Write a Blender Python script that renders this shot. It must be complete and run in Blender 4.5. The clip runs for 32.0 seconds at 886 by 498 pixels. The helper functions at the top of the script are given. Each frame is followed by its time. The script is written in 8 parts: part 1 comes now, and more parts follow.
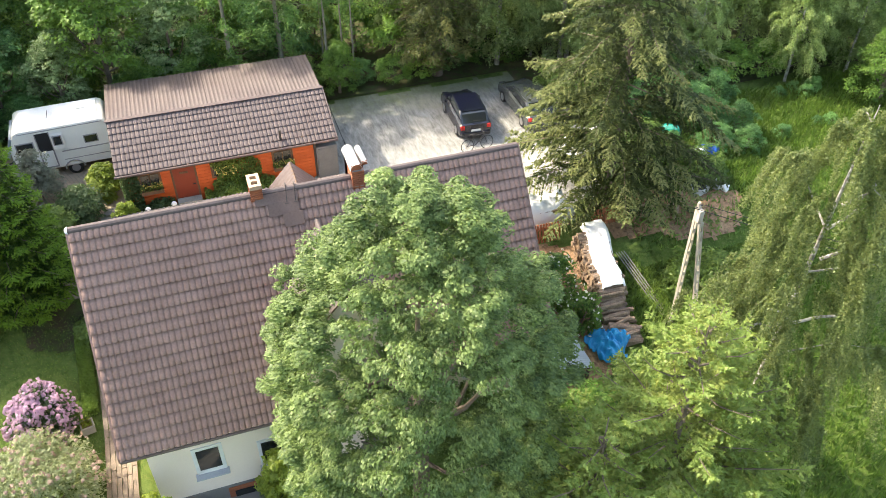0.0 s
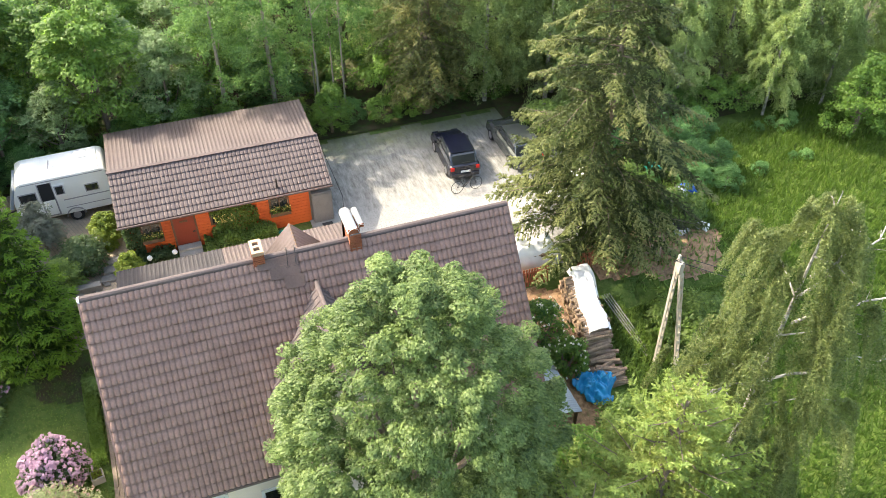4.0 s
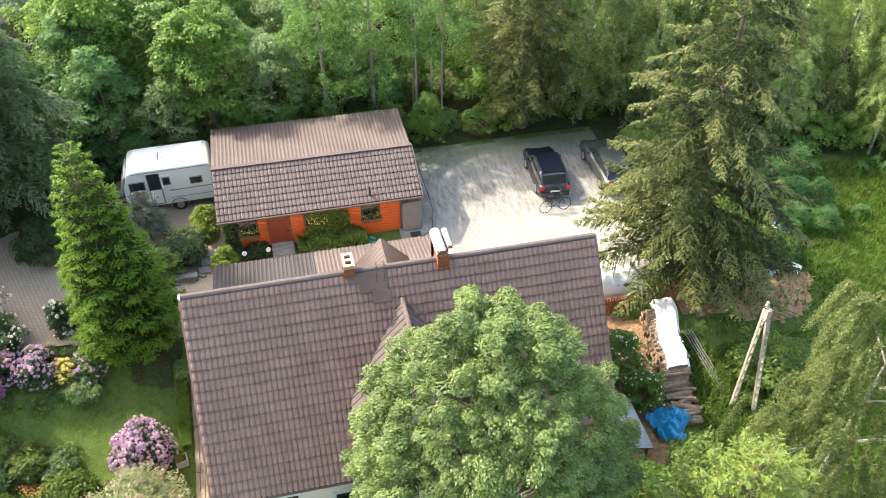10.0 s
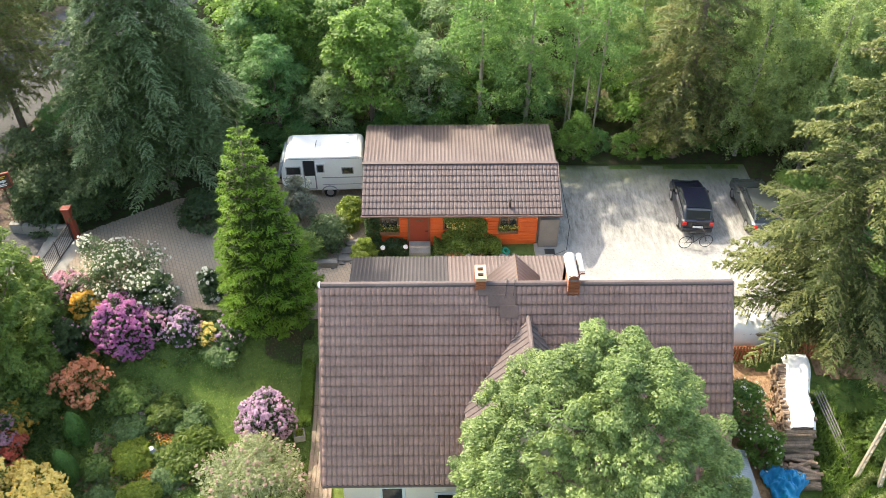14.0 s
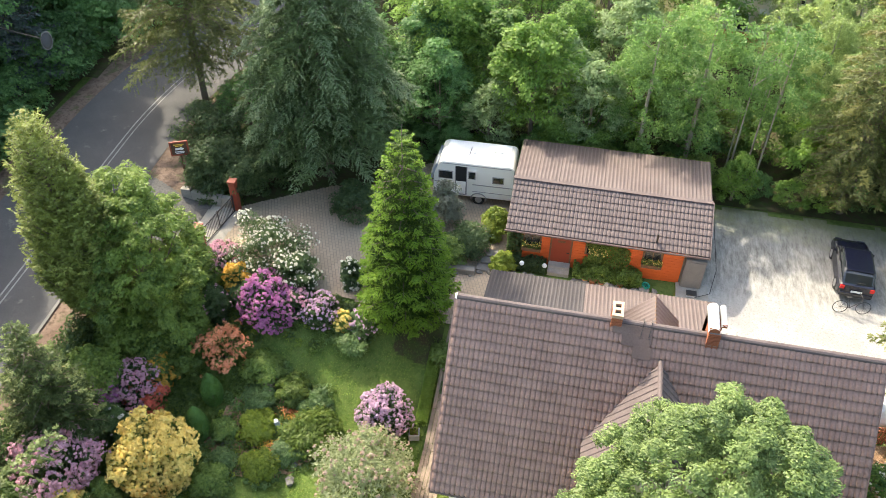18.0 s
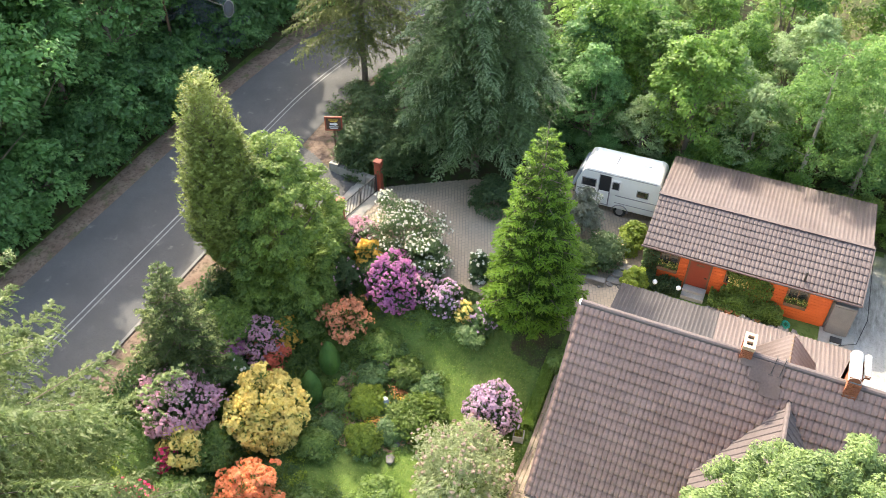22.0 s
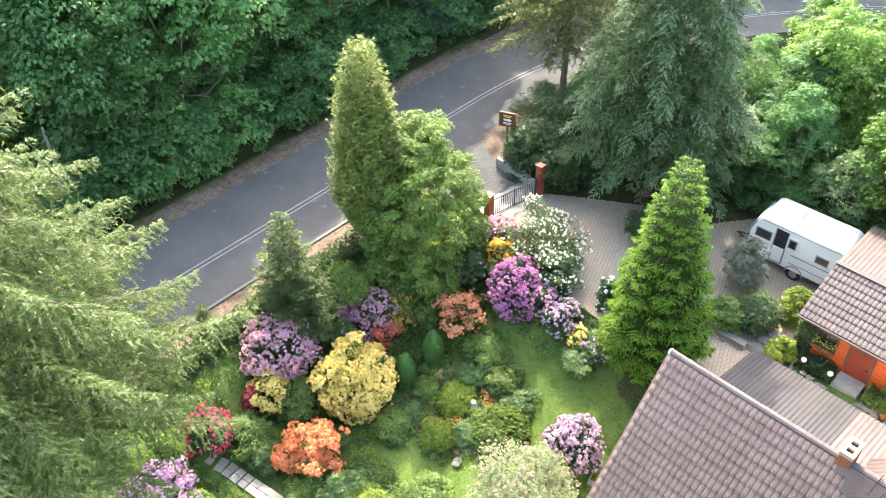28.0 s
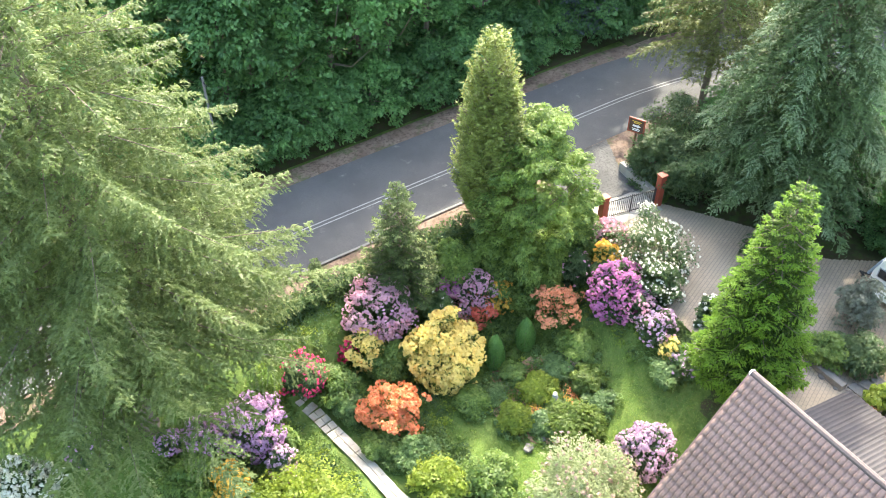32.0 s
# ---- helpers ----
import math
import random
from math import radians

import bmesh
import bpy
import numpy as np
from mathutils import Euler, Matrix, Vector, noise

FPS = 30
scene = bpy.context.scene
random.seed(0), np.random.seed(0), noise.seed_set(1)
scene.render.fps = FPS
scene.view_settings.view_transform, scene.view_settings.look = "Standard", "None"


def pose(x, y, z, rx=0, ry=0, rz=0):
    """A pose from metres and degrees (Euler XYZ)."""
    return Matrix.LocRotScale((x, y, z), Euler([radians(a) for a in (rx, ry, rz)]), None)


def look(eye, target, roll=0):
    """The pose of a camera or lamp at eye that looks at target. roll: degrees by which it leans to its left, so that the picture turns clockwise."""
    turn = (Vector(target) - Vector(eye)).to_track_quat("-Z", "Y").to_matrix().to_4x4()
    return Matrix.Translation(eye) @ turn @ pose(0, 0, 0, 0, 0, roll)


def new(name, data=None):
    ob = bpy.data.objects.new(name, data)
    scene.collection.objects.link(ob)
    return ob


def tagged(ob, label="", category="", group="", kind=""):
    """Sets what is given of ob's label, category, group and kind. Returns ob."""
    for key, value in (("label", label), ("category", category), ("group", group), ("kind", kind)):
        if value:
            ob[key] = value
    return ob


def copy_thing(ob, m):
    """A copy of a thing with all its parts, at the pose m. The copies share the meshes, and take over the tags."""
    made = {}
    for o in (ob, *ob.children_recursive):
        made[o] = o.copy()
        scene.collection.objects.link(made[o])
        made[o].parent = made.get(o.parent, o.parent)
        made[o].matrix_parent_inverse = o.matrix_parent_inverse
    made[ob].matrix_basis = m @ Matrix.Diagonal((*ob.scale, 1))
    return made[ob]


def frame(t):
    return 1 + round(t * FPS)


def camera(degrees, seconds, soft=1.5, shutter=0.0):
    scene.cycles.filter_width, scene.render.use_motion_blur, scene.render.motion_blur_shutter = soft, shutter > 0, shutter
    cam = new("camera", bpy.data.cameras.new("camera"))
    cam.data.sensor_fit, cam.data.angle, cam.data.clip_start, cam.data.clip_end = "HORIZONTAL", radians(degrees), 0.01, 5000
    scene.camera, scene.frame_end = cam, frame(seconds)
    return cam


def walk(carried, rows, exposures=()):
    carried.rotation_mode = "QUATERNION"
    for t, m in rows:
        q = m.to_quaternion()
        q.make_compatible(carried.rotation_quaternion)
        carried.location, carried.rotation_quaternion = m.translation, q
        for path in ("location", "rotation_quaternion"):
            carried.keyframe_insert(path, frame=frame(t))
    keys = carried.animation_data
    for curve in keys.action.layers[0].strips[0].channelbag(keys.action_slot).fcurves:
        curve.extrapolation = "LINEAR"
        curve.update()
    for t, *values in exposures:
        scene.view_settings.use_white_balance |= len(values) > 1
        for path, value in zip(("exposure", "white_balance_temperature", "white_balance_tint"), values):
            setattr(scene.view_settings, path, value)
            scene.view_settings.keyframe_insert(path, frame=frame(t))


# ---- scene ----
cam = camera(56.7, 32.0, soft=0.5)
PATH = [
    (0, (4.454, -21.997, 22.038), (4.953, -20.551, 20.750), 0.1),
    (0.5, (4.456, -21.899, 22.399), (4.957, -20.456, 21.108), 0.1),
    (1, (4.445, -21.848, 22.842), (4.951, -20.408, 21.550), 0.1),
    (1.5, (4.429, -21.827, 23.126), (4.937, -20.389, 21.832), 0.1),
    (2, (4.414, -21.785, 23.414), (4.926, -20.350, 22.118), 0.1),
    (2.5, (4.377, -21.695, 23.677), (4.892, -20.263, 22.380), 0.1),
    (3, (4.383, -21.650, 24.056), (4.901, -20.220, 22.757), 0.1),
    (3.5, (4.388, -21.635, 24.299), (4.910, -20.206, 23.001), 0.1),
    (5.5, (4.418, -21.295, 25.769), (4.946, -19.879, 24.459), 0.0),
    (6, (4.431, -21.342, 25.974), (4.961, -19.925, 24.666), 0.0),
    (6.5, (4.429, -21.371, 26.028), (4.96, -19.953, 24.721), 0.0),
    (7, (4.412, -21.425, 26.038), (4.924, -19.999, 24.733), -0.0),
    (7.5, (4.339, -21.319, 26.075), (4.828, -19.887, 24.767), 0.1),
    (8, (4.267, -21.315, 26.063), (4.728, -19.877, 24.752), 0.2),
    (8.5, (4.241, -21.321, 26.063), (4.673, -19.875, 24.75), 0.2),
    (9, (4.247, -21.272, 26.067), (4.65, -19.819, 24.753), 0.1),
    (9.5, (4.194, -21.192, 25.919), (4.569, -19.732, 24.605), 0.2),
    (10, (4.198, -21.124, 25.833), (4.536, -19.657, 24.516), 0.2),
    (10.5, (4.171, -21.094, 25.733), (4.47, -19.618, 24.417), 0.3),
    (11, (4.173, -21.083, 25.782), (4.439, -19.602, 24.465), 0.2),
    (11.5, (4.127, -21.13, 25.79), (4.356, -19.641, 24.475), 0.3),
    (12, (4.088, -21.133, 25.805), (4.276, -19.638, 24.489), 0.3),
    (12.5, (4.048, -21.168, 25.867), (4.201, -19.668, 24.553), 0.4),
    (13, (4.138, -21.148, 26.087), (4.247, -19.645, 24.771), 0.2),
    (13.5, (4.051, -21.155, 26.38), (4.124, -19.649, 25.065), 0.3),
    (14, (4.016, -21.179, 26.681), (4.042, -19.675, 25.362), 0.3),
    (14.5, (4.023, -21.235, 26.895), (4.005, -19.729, 25.579), 0.3),
    (16.5, (3.733, -21.034, 27.377), (3.558, -19.542, 26.057), 0.7),
    (17, (3.713, -20.965, 27.385), (3.497, -19.48, 26.062), 0.7),
    (17.5, (3.655, -20.868, 27.409), (3.4, -19.391, 26.085), 0.8),
    (18, (3.604, -20.855, 27.388), (3.312, -19.386, 26.064), 0.9),
    (18.5, (3.606, -20.804, 27.336), (3.273, -19.343, 26.012), 0.8),
    (19, (3.58, -20.79, 27.303), (3.21, -19.338, 25.977), 0.8),
    (19.5, (3.576, -20.804, 27.26), (3.168, -19.361, 25.936), 0.9),
    (20, (3.645, -20.836, 27.14), (3.194, -19.404, 25.818), 0.8),
    (20.5, (3.685, -20.863, 27.054), (3.196, -19.442, 25.734), 0.9),
    (21, (3.677, -20.958, 26.98), (3.151, -19.549, 25.662), 0.9),
    (21.5, (3.815, -20.955, 26.962), (3.247, -19.562, 25.645), 0.8),
    (22, (3.905, -20.923, 26.893), (3.294, -19.545, 25.578), 0.7),
    (22.5, (3.878, -20.924, 26.807), (3.234, -19.559, 25.495), 0.7),
    (23, (3.82, -20.961, 26.751), (3.139, -19.612, 25.439), 0.8),
    (23.5, (3.798, -20.944, 26.748), (3.084, -19.613, 25.436), 0.8),
    (24, (3.815, -20.906, 26.632), (3.064, -19.595, 25.321), 0.8),
    (24.5, (3.85, -20.706, 26.592), (3.068, -19.418, 25.277), 0.7),
    (25, (4.107, -20.459, 26.462), (3.289, -19.194, 25.146), 0.6),
    (25.5, (4.47, -20.12, 26.359), (3.616, -18.879, 25.044), 0.2),
    (26, (4.944, -19.696, 26.181), (4.043, -18.487, 24.868), -0.0),
    (26.5, (5.512, -19.246, 25.923), (4.555, -18.073, 24.616), -0.1),
    (28.5, (8.522, -17.001, 25.806), (7.36, -16.007, 24.516), -1.1),
    (29, (8.883, -16.935, 25.918), (7.673, -15.996, 24.632), -1.2),
    (29.5, (9.073, -17.048, 25.945), (7.845, -16.128, 24.661), -0.9),
    (30, (9.263, -17.048, 25.905), (8.013, -16.159, 24.622), -0.6),
    (30.5, (9.478, -16.953, 25.825), (8.21, -16.088, 24.542), -0.2),
    (31, (9.595, -17.062, 25.977), (8.319, -16.22, 24.687), 0.1),
    (31.5, (9.605, -17.167, 25.997), (8.317, -16.346, 24.706), 0.2),
    (32, (9.569, -17.275, 26.101), (8.269, -16.48, 24.805), 0.2),
]
EXPOSURES = [(0.0, 2.4, 7350, 8), (16.0, 2.32, 7350, 8), (20.0, 2.32, 7350, 8), (21.0, 2.3, 7350, 8), (22.0, 2.62, 7350, 8), (23.0, 2.78, 7350, 8), (24.5, 3.03, 7200, 8), (32.0, 3.16, 7000, 6)]
walk(cam, [(t, look(eye, target, roll)) for t, eye, target, roll in PATH], EXPOSURES)

# ---- world and sun ----
SUN = Vector((-0.517, 0.492, 0.70)).normalized()
world = bpy.data.worlds.new("world")
scene.world = world
world.use_nodes = True
wn = world.node_tree
sky = wn.nodes.new("ShaderNodeTexSky")
sky.sky_type = "NISHITA"
sky.sun_disc = False
sky.sun_elevation = math.asin(SUN.z)
sky.sun_rotation = math.atan2(SUN.x, SUN.y)
wn.links.new(sky.outputs[0], wn.nodes["Background"].inputs[0])
wn.nodes["Background"].inputs[1].default_value = 0.15
sky.dust_density = 3.0
sun = new("sun", bpy.data.lights.new("sun", "SUN"))
sun.data.energy = 1.75
sun.data.angle = radians(1.0)
sun.data.color = (1.0, 0.95, 0.86)
sun.matrix_world = look(SUN * 60, (0, 0, 0))



# ---- materials ----
def mat(name, base=(0.5, 0.5, 0.5), rough=0.6, metal=0.0, var=None, scale=6.0, fine=40.0, bump=0.0, amount=0.5, spec=0.5):
    """Principled surface with colour variation at two scales and fine relief."""
    m = bpy.data.materials.new(name)
    m.use_nodes = True
    nt = m.node_tree
    p = nt.nodes["Principled BSDF"]
    p.inputs["Base Color"].default_value = (*base, 1)
    p.inputs["Roughness"].default_value = rough
    p.inputs["Metallic"].default_value = metal
    p.inputs["Specular IOR Level"].default_value = spec
    if var is not None:
        geo = nt.nodes.new("ShaderNodeNewGeometry")
        n1 = nt.nodes.new("ShaderNodeTexNoise")
        n1.inputs["Scale"].default_value = scale
        n1.inputs["Detail"].default_value = 4
        n2 = nt.nodes.new("ShaderNodeTexNoise")
        n2.inputs["Scale"].default_value = fine
        n2.inputs["Detail"].default_value = 3
        for n in (n1, n2):
            nt.links.new(geo.outputs["Position"], n.inputs["Vector"])
        add = nt.nodes.new("ShaderNodeMath")
        add.operation = "MULTIPLY_ADD"
        add.inputs[1].default_value = 0.5
        nt.links.new(n2.outputs[0], add.inputs[0])
        half = nt.nodes.new("ShaderNodeMath")
        half.operation = "MULTIPLY"
        half.inputs[1].default_value = 0.5
        nt.links.new(n1.outputs[0], half.inputs[0])
        nt.links.new(half.outputs[0], add.inputs[2])
        ramp = nt.nodes.new("ShaderNodeMapRange")
        ramp.inputs[1].default_value, ramp.inputs[2].default_value = 0.5 - 0.2 / max(amount, 0.05) * 0.5, 0.5 + 0.2 / max(amount, 0.05) * 0.5
        nt.links.new(add.outputs[0], ramp.inputs[0])
        mix = nt.nodes.new("ShaderNodeMix")
        mix.data_type = "RGBA"
        mix.inputs[6].default_value = (*base, 1)
        mix.inputs[7].default_value = (*var, 1)
        nt.links.new(ramp.outputs[0], mix.inputs[0])
        nt.links.new(mix.outputs[2], p.inputs["Base Color"])
        if bump:
            b = nt.nodes.new("ShaderNodeBump")
            b.inputs["Strength"].default_value = bump
            b.inputs["Distance"].default_value = 0.02
            nt.links.new(n2.outputs[0], b.inputs["Height"])
            nt.links.new(b.outputs[0], p.inputs["Normal"])
    return m


def leafmat(name, a, b, c=None, rough=0.5, through_light=0.5, hue=0.25):
    """Leaf or petal: colour varies leaf by leaf, clump by clump and tree by tree; light passes through."""
    m = bpy.data.materials.new(name)
    m.use_nodes = True
    nt = m.node_tree
    p = nt.nodes["Principled BSDF"]
    p.inputs["Roughness"].default_value = rough
    p.inputs["Specular IOR Level"].default_value = 0.35
    geo = nt.nodes.new("ShaderNodeNewGeometry")
    info = nt.nodes.new("ShaderNodeObjectInfo")
    ns = nt.nodes.new("ShaderNodeTexNoise")
    ns.inputs["Scale"].default_value = 0.9
    ns.inputs["Detail"].default_value = 3
    nt.links.new(geo.outputs["Position"], ns.inputs["Vector"])
    ramp = nt.nodes.new("ShaderNodeValToRGB")
    e = ramp.color_ramp.elements
    e[0].color, e[1].color = (*a, 1), (*b, 1)
    if c is not None:
        k = ramp.color_ramp.elements.new(0.85)
        k.color = (*b, 1)
        e[-1].color = (*c, 1)
        e[-1].position = 1.0
    s1 = nt.nodes.new("ShaderNodeMath")
    s1.operation = "MULTIPLY_ADD"
    s1.inputs[1].default_value = 0.5
    nt.links.new(geo.outputs["Random Per Island"], s1.inputs[0])
    s2 = nt.nodes.new("ShaderNodeMapRange")
    s2.inputs[1].default_value, s2.inputs[2].default_value = 0.3, 0.7
    s2.inputs[4].default_value = 0.35
    nt.links.new(ns.outputs[0], s2.inputs[0])
    nt.links.new(s2.outputs[0], s1.inputs[2])
    s3 = nt.nodes.new("ShaderNodeMath")
    s3.operation = "MULTIPLY_ADD"
    s3.inputs[1].default_value = hue
    nt.links.new(info.outputs["Random"], s3.inputs[0])
    nt.links.new(s1.outputs[0], s3.inputs[2])
    s4 = nt.nodes.new("ShaderNodeMath")
    s4.operation = "SUBTRACT"
    s4.inputs[1].default_value = hue * 0.5
    nt.links.new(s3.outputs[0], s4.inputs[0])
    nt.links.new(s4.outputs[0], ramp.inputs[0])
    nt.links.new(ramp.outputs[0], p.inputs["Base Color"])
    tr = nt.nodes.new("ShaderNodeBsdfTranslucent")
    gain = nt.nodes.new("ShaderNodeMix")
    gain.data_type = "RGBA"
    gain.blend_type = "MULTIPLY"
    gain.inputs[0].default_value = 1.0
    gain.inputs[7].default_value = (1.7, 1.7, 1.5, 1)
    nt.links.new(ramp.outputs[0], gain.inputs[6])
    nt.links.new(gain.outputs[2], tr.inputs[0])
    mx = nt.nodes.new("ShaderNodeMixShader")
    mx.inputs[0].default_value = through_light
    nt.links.new(p.outputs[0], mx.inputs[1])
    nt.links.new(tr.outputs[0], mx.inputs[2])
    nt.links.new(mx.outputs[0], nt.nodes["Material Output"].inputs["Surface"])
    return m


def zoned(name, layers, rough=0.9, bump=0.4, fine=30.0):
    """Ground of several colours blended by noise: layers of (colour, noise scale, threshold, softness)."""
    m = bpy.data.materials.new(name)
    m.use_nodes = True
    nt = m.node_tree
    p = nt.nodes["Principled BSDF"]
    p.inputs["Roughness"].default_value = rough
    p.inputs["Specular IOR Level"].default_value = 0.2
    geo = nt.nodes.new("ShaderNodeNewGeometry")
    last = None
    for colour, sc, th, soft in layers:
        if last is None:
            rgb = nt.nodes.new("ShaderNodeRGB")
            rgb.outputs[0].default_value = (*colour, 1)
            last = rgb.outputs[0]
            continue
        ns = nt.nodes.new("ShaderNodeTexNoise")
        ns.inputs["Scale"].default_value = sc
        ns.inputs["Detail"].default_value = 5
        ns.inputs["Roughness"].default_value = 0.65
        nt.links.new(geo.outputs["Position"], ns.inputs["Vector"])
        r = nt.nodes.new("ShaderNodeMapRange")
        r.inputs[1].default_value, r.inputs[2].default_value = th - soft, th + soft
        nt.links.new(ns.outputs[0], r.inputs[0])
        mix = nt.nodes.new("ShaderNodeMix")
        mix.data_type = "RGBA"
        mix.inputs[7].default_value = (*colour, 1)
        nt.links.new(r.outputs[0], mix.inputs[0])
        nt.links.new(last, mix.inputs[6])
        last = mix.outputs[2]
    nt.links.new(last, p.inputs["Base Color"])
    n2 = nt.nodes.new("ShaderNodeTexNoise")
    n2.inputs["Scale"].default_value = fine
    nt.links.new(geo.outputs["Position"], n2.inputs["Vector"])
    b = nt.nodes.new("ShaderNodeBump")
    b.inputs["Strength"].default_value = bump
    b.inputs["Distance"].default_value = 0.05
    nt.links.new(n2.outputs[0], b.inputs["Height"])
    nt.links.new(b.outputs[0], p.inputs["Normal"])
    return m


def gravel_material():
    """Crushed pale gravel, bright by the house, further back streaked grey by wear and painted tree shade, and
    overgrown with moss at the rear edge.
    """
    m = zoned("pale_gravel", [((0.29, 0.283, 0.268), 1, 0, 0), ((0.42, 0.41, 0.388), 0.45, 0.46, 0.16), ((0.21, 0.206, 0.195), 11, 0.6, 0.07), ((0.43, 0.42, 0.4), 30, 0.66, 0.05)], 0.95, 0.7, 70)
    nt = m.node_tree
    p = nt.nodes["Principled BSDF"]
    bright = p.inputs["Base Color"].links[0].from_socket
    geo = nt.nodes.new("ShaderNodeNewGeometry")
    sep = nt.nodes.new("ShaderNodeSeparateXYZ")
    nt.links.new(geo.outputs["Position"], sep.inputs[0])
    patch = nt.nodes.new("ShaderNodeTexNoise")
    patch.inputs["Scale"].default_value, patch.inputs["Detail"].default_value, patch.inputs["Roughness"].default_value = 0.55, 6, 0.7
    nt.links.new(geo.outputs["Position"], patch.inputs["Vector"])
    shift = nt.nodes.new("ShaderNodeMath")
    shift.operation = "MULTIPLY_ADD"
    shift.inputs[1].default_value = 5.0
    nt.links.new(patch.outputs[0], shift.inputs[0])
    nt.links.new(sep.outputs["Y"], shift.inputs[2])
    # greyer to the rear: wear, with the trees' shade put into the colour
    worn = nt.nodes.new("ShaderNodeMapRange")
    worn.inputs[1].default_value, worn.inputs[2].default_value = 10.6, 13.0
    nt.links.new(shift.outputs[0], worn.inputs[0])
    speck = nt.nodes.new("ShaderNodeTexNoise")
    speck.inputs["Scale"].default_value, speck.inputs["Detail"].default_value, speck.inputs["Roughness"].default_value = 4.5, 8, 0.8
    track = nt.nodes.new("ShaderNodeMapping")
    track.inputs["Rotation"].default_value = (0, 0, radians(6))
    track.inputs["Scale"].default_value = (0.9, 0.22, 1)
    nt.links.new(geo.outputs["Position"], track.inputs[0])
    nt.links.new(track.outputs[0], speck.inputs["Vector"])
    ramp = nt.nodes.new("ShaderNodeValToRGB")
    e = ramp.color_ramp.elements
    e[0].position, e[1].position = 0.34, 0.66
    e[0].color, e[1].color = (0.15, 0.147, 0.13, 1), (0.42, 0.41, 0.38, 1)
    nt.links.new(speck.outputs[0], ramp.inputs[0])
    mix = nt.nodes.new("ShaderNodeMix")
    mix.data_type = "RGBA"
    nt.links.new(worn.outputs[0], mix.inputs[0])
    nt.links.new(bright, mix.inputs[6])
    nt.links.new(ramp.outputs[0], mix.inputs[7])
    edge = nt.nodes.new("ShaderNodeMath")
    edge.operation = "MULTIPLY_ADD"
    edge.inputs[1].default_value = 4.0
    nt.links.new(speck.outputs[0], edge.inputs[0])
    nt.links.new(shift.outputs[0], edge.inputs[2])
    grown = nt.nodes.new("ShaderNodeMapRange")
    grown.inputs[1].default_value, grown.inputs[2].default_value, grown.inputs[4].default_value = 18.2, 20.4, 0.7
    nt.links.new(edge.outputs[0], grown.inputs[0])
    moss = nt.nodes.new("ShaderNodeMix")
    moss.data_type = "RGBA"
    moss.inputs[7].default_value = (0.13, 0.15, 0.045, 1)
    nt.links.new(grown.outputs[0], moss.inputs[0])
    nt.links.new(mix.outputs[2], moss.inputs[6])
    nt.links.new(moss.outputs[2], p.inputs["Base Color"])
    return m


M_ROOF = mat("roof_sheet", (0.193, 0.117, 0.0924), 0.55, 0.0, (0.282, 0.181, 0.148), 1.3, 14, 0.05, 0.6, 0.35)
M_ROOF2 = mat("roof_sheet_pale", (0.0927, 0.0706, 0.0668), 0.75, 0.0, (0.132, 0.105, 0.099), 1.1, 12, 0.05, 0.6, 0.3)
M_CHIMSHADOW = mat("chimney_shadow_tone", (0.117, 0.078, 0.0663), 0.75, 0.0, (0.164, 0.113, 0.0952), 2.0, 14, 0.05, 0.6, 0.3)
M_WALL = mat("white_plaster", (0.88, 0.75, 0.63), 0.85, 0, (0.8, 0.67, 0.555), 0.8, 30, 0.15, 0.5)
M_ORANGE = mat("orange_boards", (0.62, 0.12, 0.024), 0.55, 0, (0.5, 0.09, 0.018), 2.0, 25, 0.1, 0.6)
M_DOOR = mat("red_door_paint", (0.24, 0.036, 0.014), 0.5, 0, (0.19, 0.028, 0.011), 3, 30, 0.05, 0.5)
M_WOODDK = mat("dark_wood", (0.10, 0.055, 0.03), 0.7, 0, (0.16, 0.09, 0.05), 4, 40, 0.3, 0.7)
M_BRICK = mat("chimney_brick", (0.34, 0.105, 0.045), 0.85, 0, (0.25, 0.08, 0.04), 5, 30, 0.3, 0.7)
M_BRICKPALE = mat("chimney_top", (0.478, 0.332, 0.215), 0.85, 0, (0.395, 0.263, 0.167), 5, 30, 0.2, 0.6)
M_DARK = mat("dark_void", (0.012, 0.012, 0.012), 0.8)
M_WMETAL = mat("white_sheet_metal", (0.8, 0.8, 0.78), 0.35, 0, (0.7, 0.7, 0.68), 2, 20, 0, 0.4)
M_GUTTER = mat("gutter_brown", (0.09, 0.06, 0.05), 0.4, 0, (0.13, 0.09, 0.08), 3, 20, 0, 0.4)
M_CONC = mat("concrete", (0.2, 0.19, 0.175), 0.9, 0, (0.15, 0.142, 0.13), 2.5, 40, 0.3, 0.7)
M_CONCPALE = mat("concrete_pale", (0.34, 0.32, 0.28), 0.9, 0, (0.25, 0.235, 0.2), 3, 40, 0.3, 0.7)
M_STONE = mat("garden_stone", (0.202, 0.187, 0.166), 0.9, 0, (0.13, 0.119, 0.104), 3, 30, 0.4, 0.8)
M_FLAG = mat("flagstone", (0.504, 0.444, 0.372), 0.85, 0, (0.36, 0.312, 0.252), 2, 30, 0.3, 0.7)
M_BOARD = mat("weathered_board", (0.27, 0.21, 0.155), 0.85, 0, (0.17, 0.135, 0.1), 3, 25, 0.3, 0.8)
M_BARK = mat("bark", (0.12, 0.09, 0.065), 0.95, 0, (0.2, 0.16, 0.12), 5, 30, 0.6, 0.8)
M_BIRCHBARK = mat("birch_bark", (0.48, 0.456, 0.4), 0.8, 0, (0.128, 0.112, 0.096), 4, 12, 0.3, 0.9)
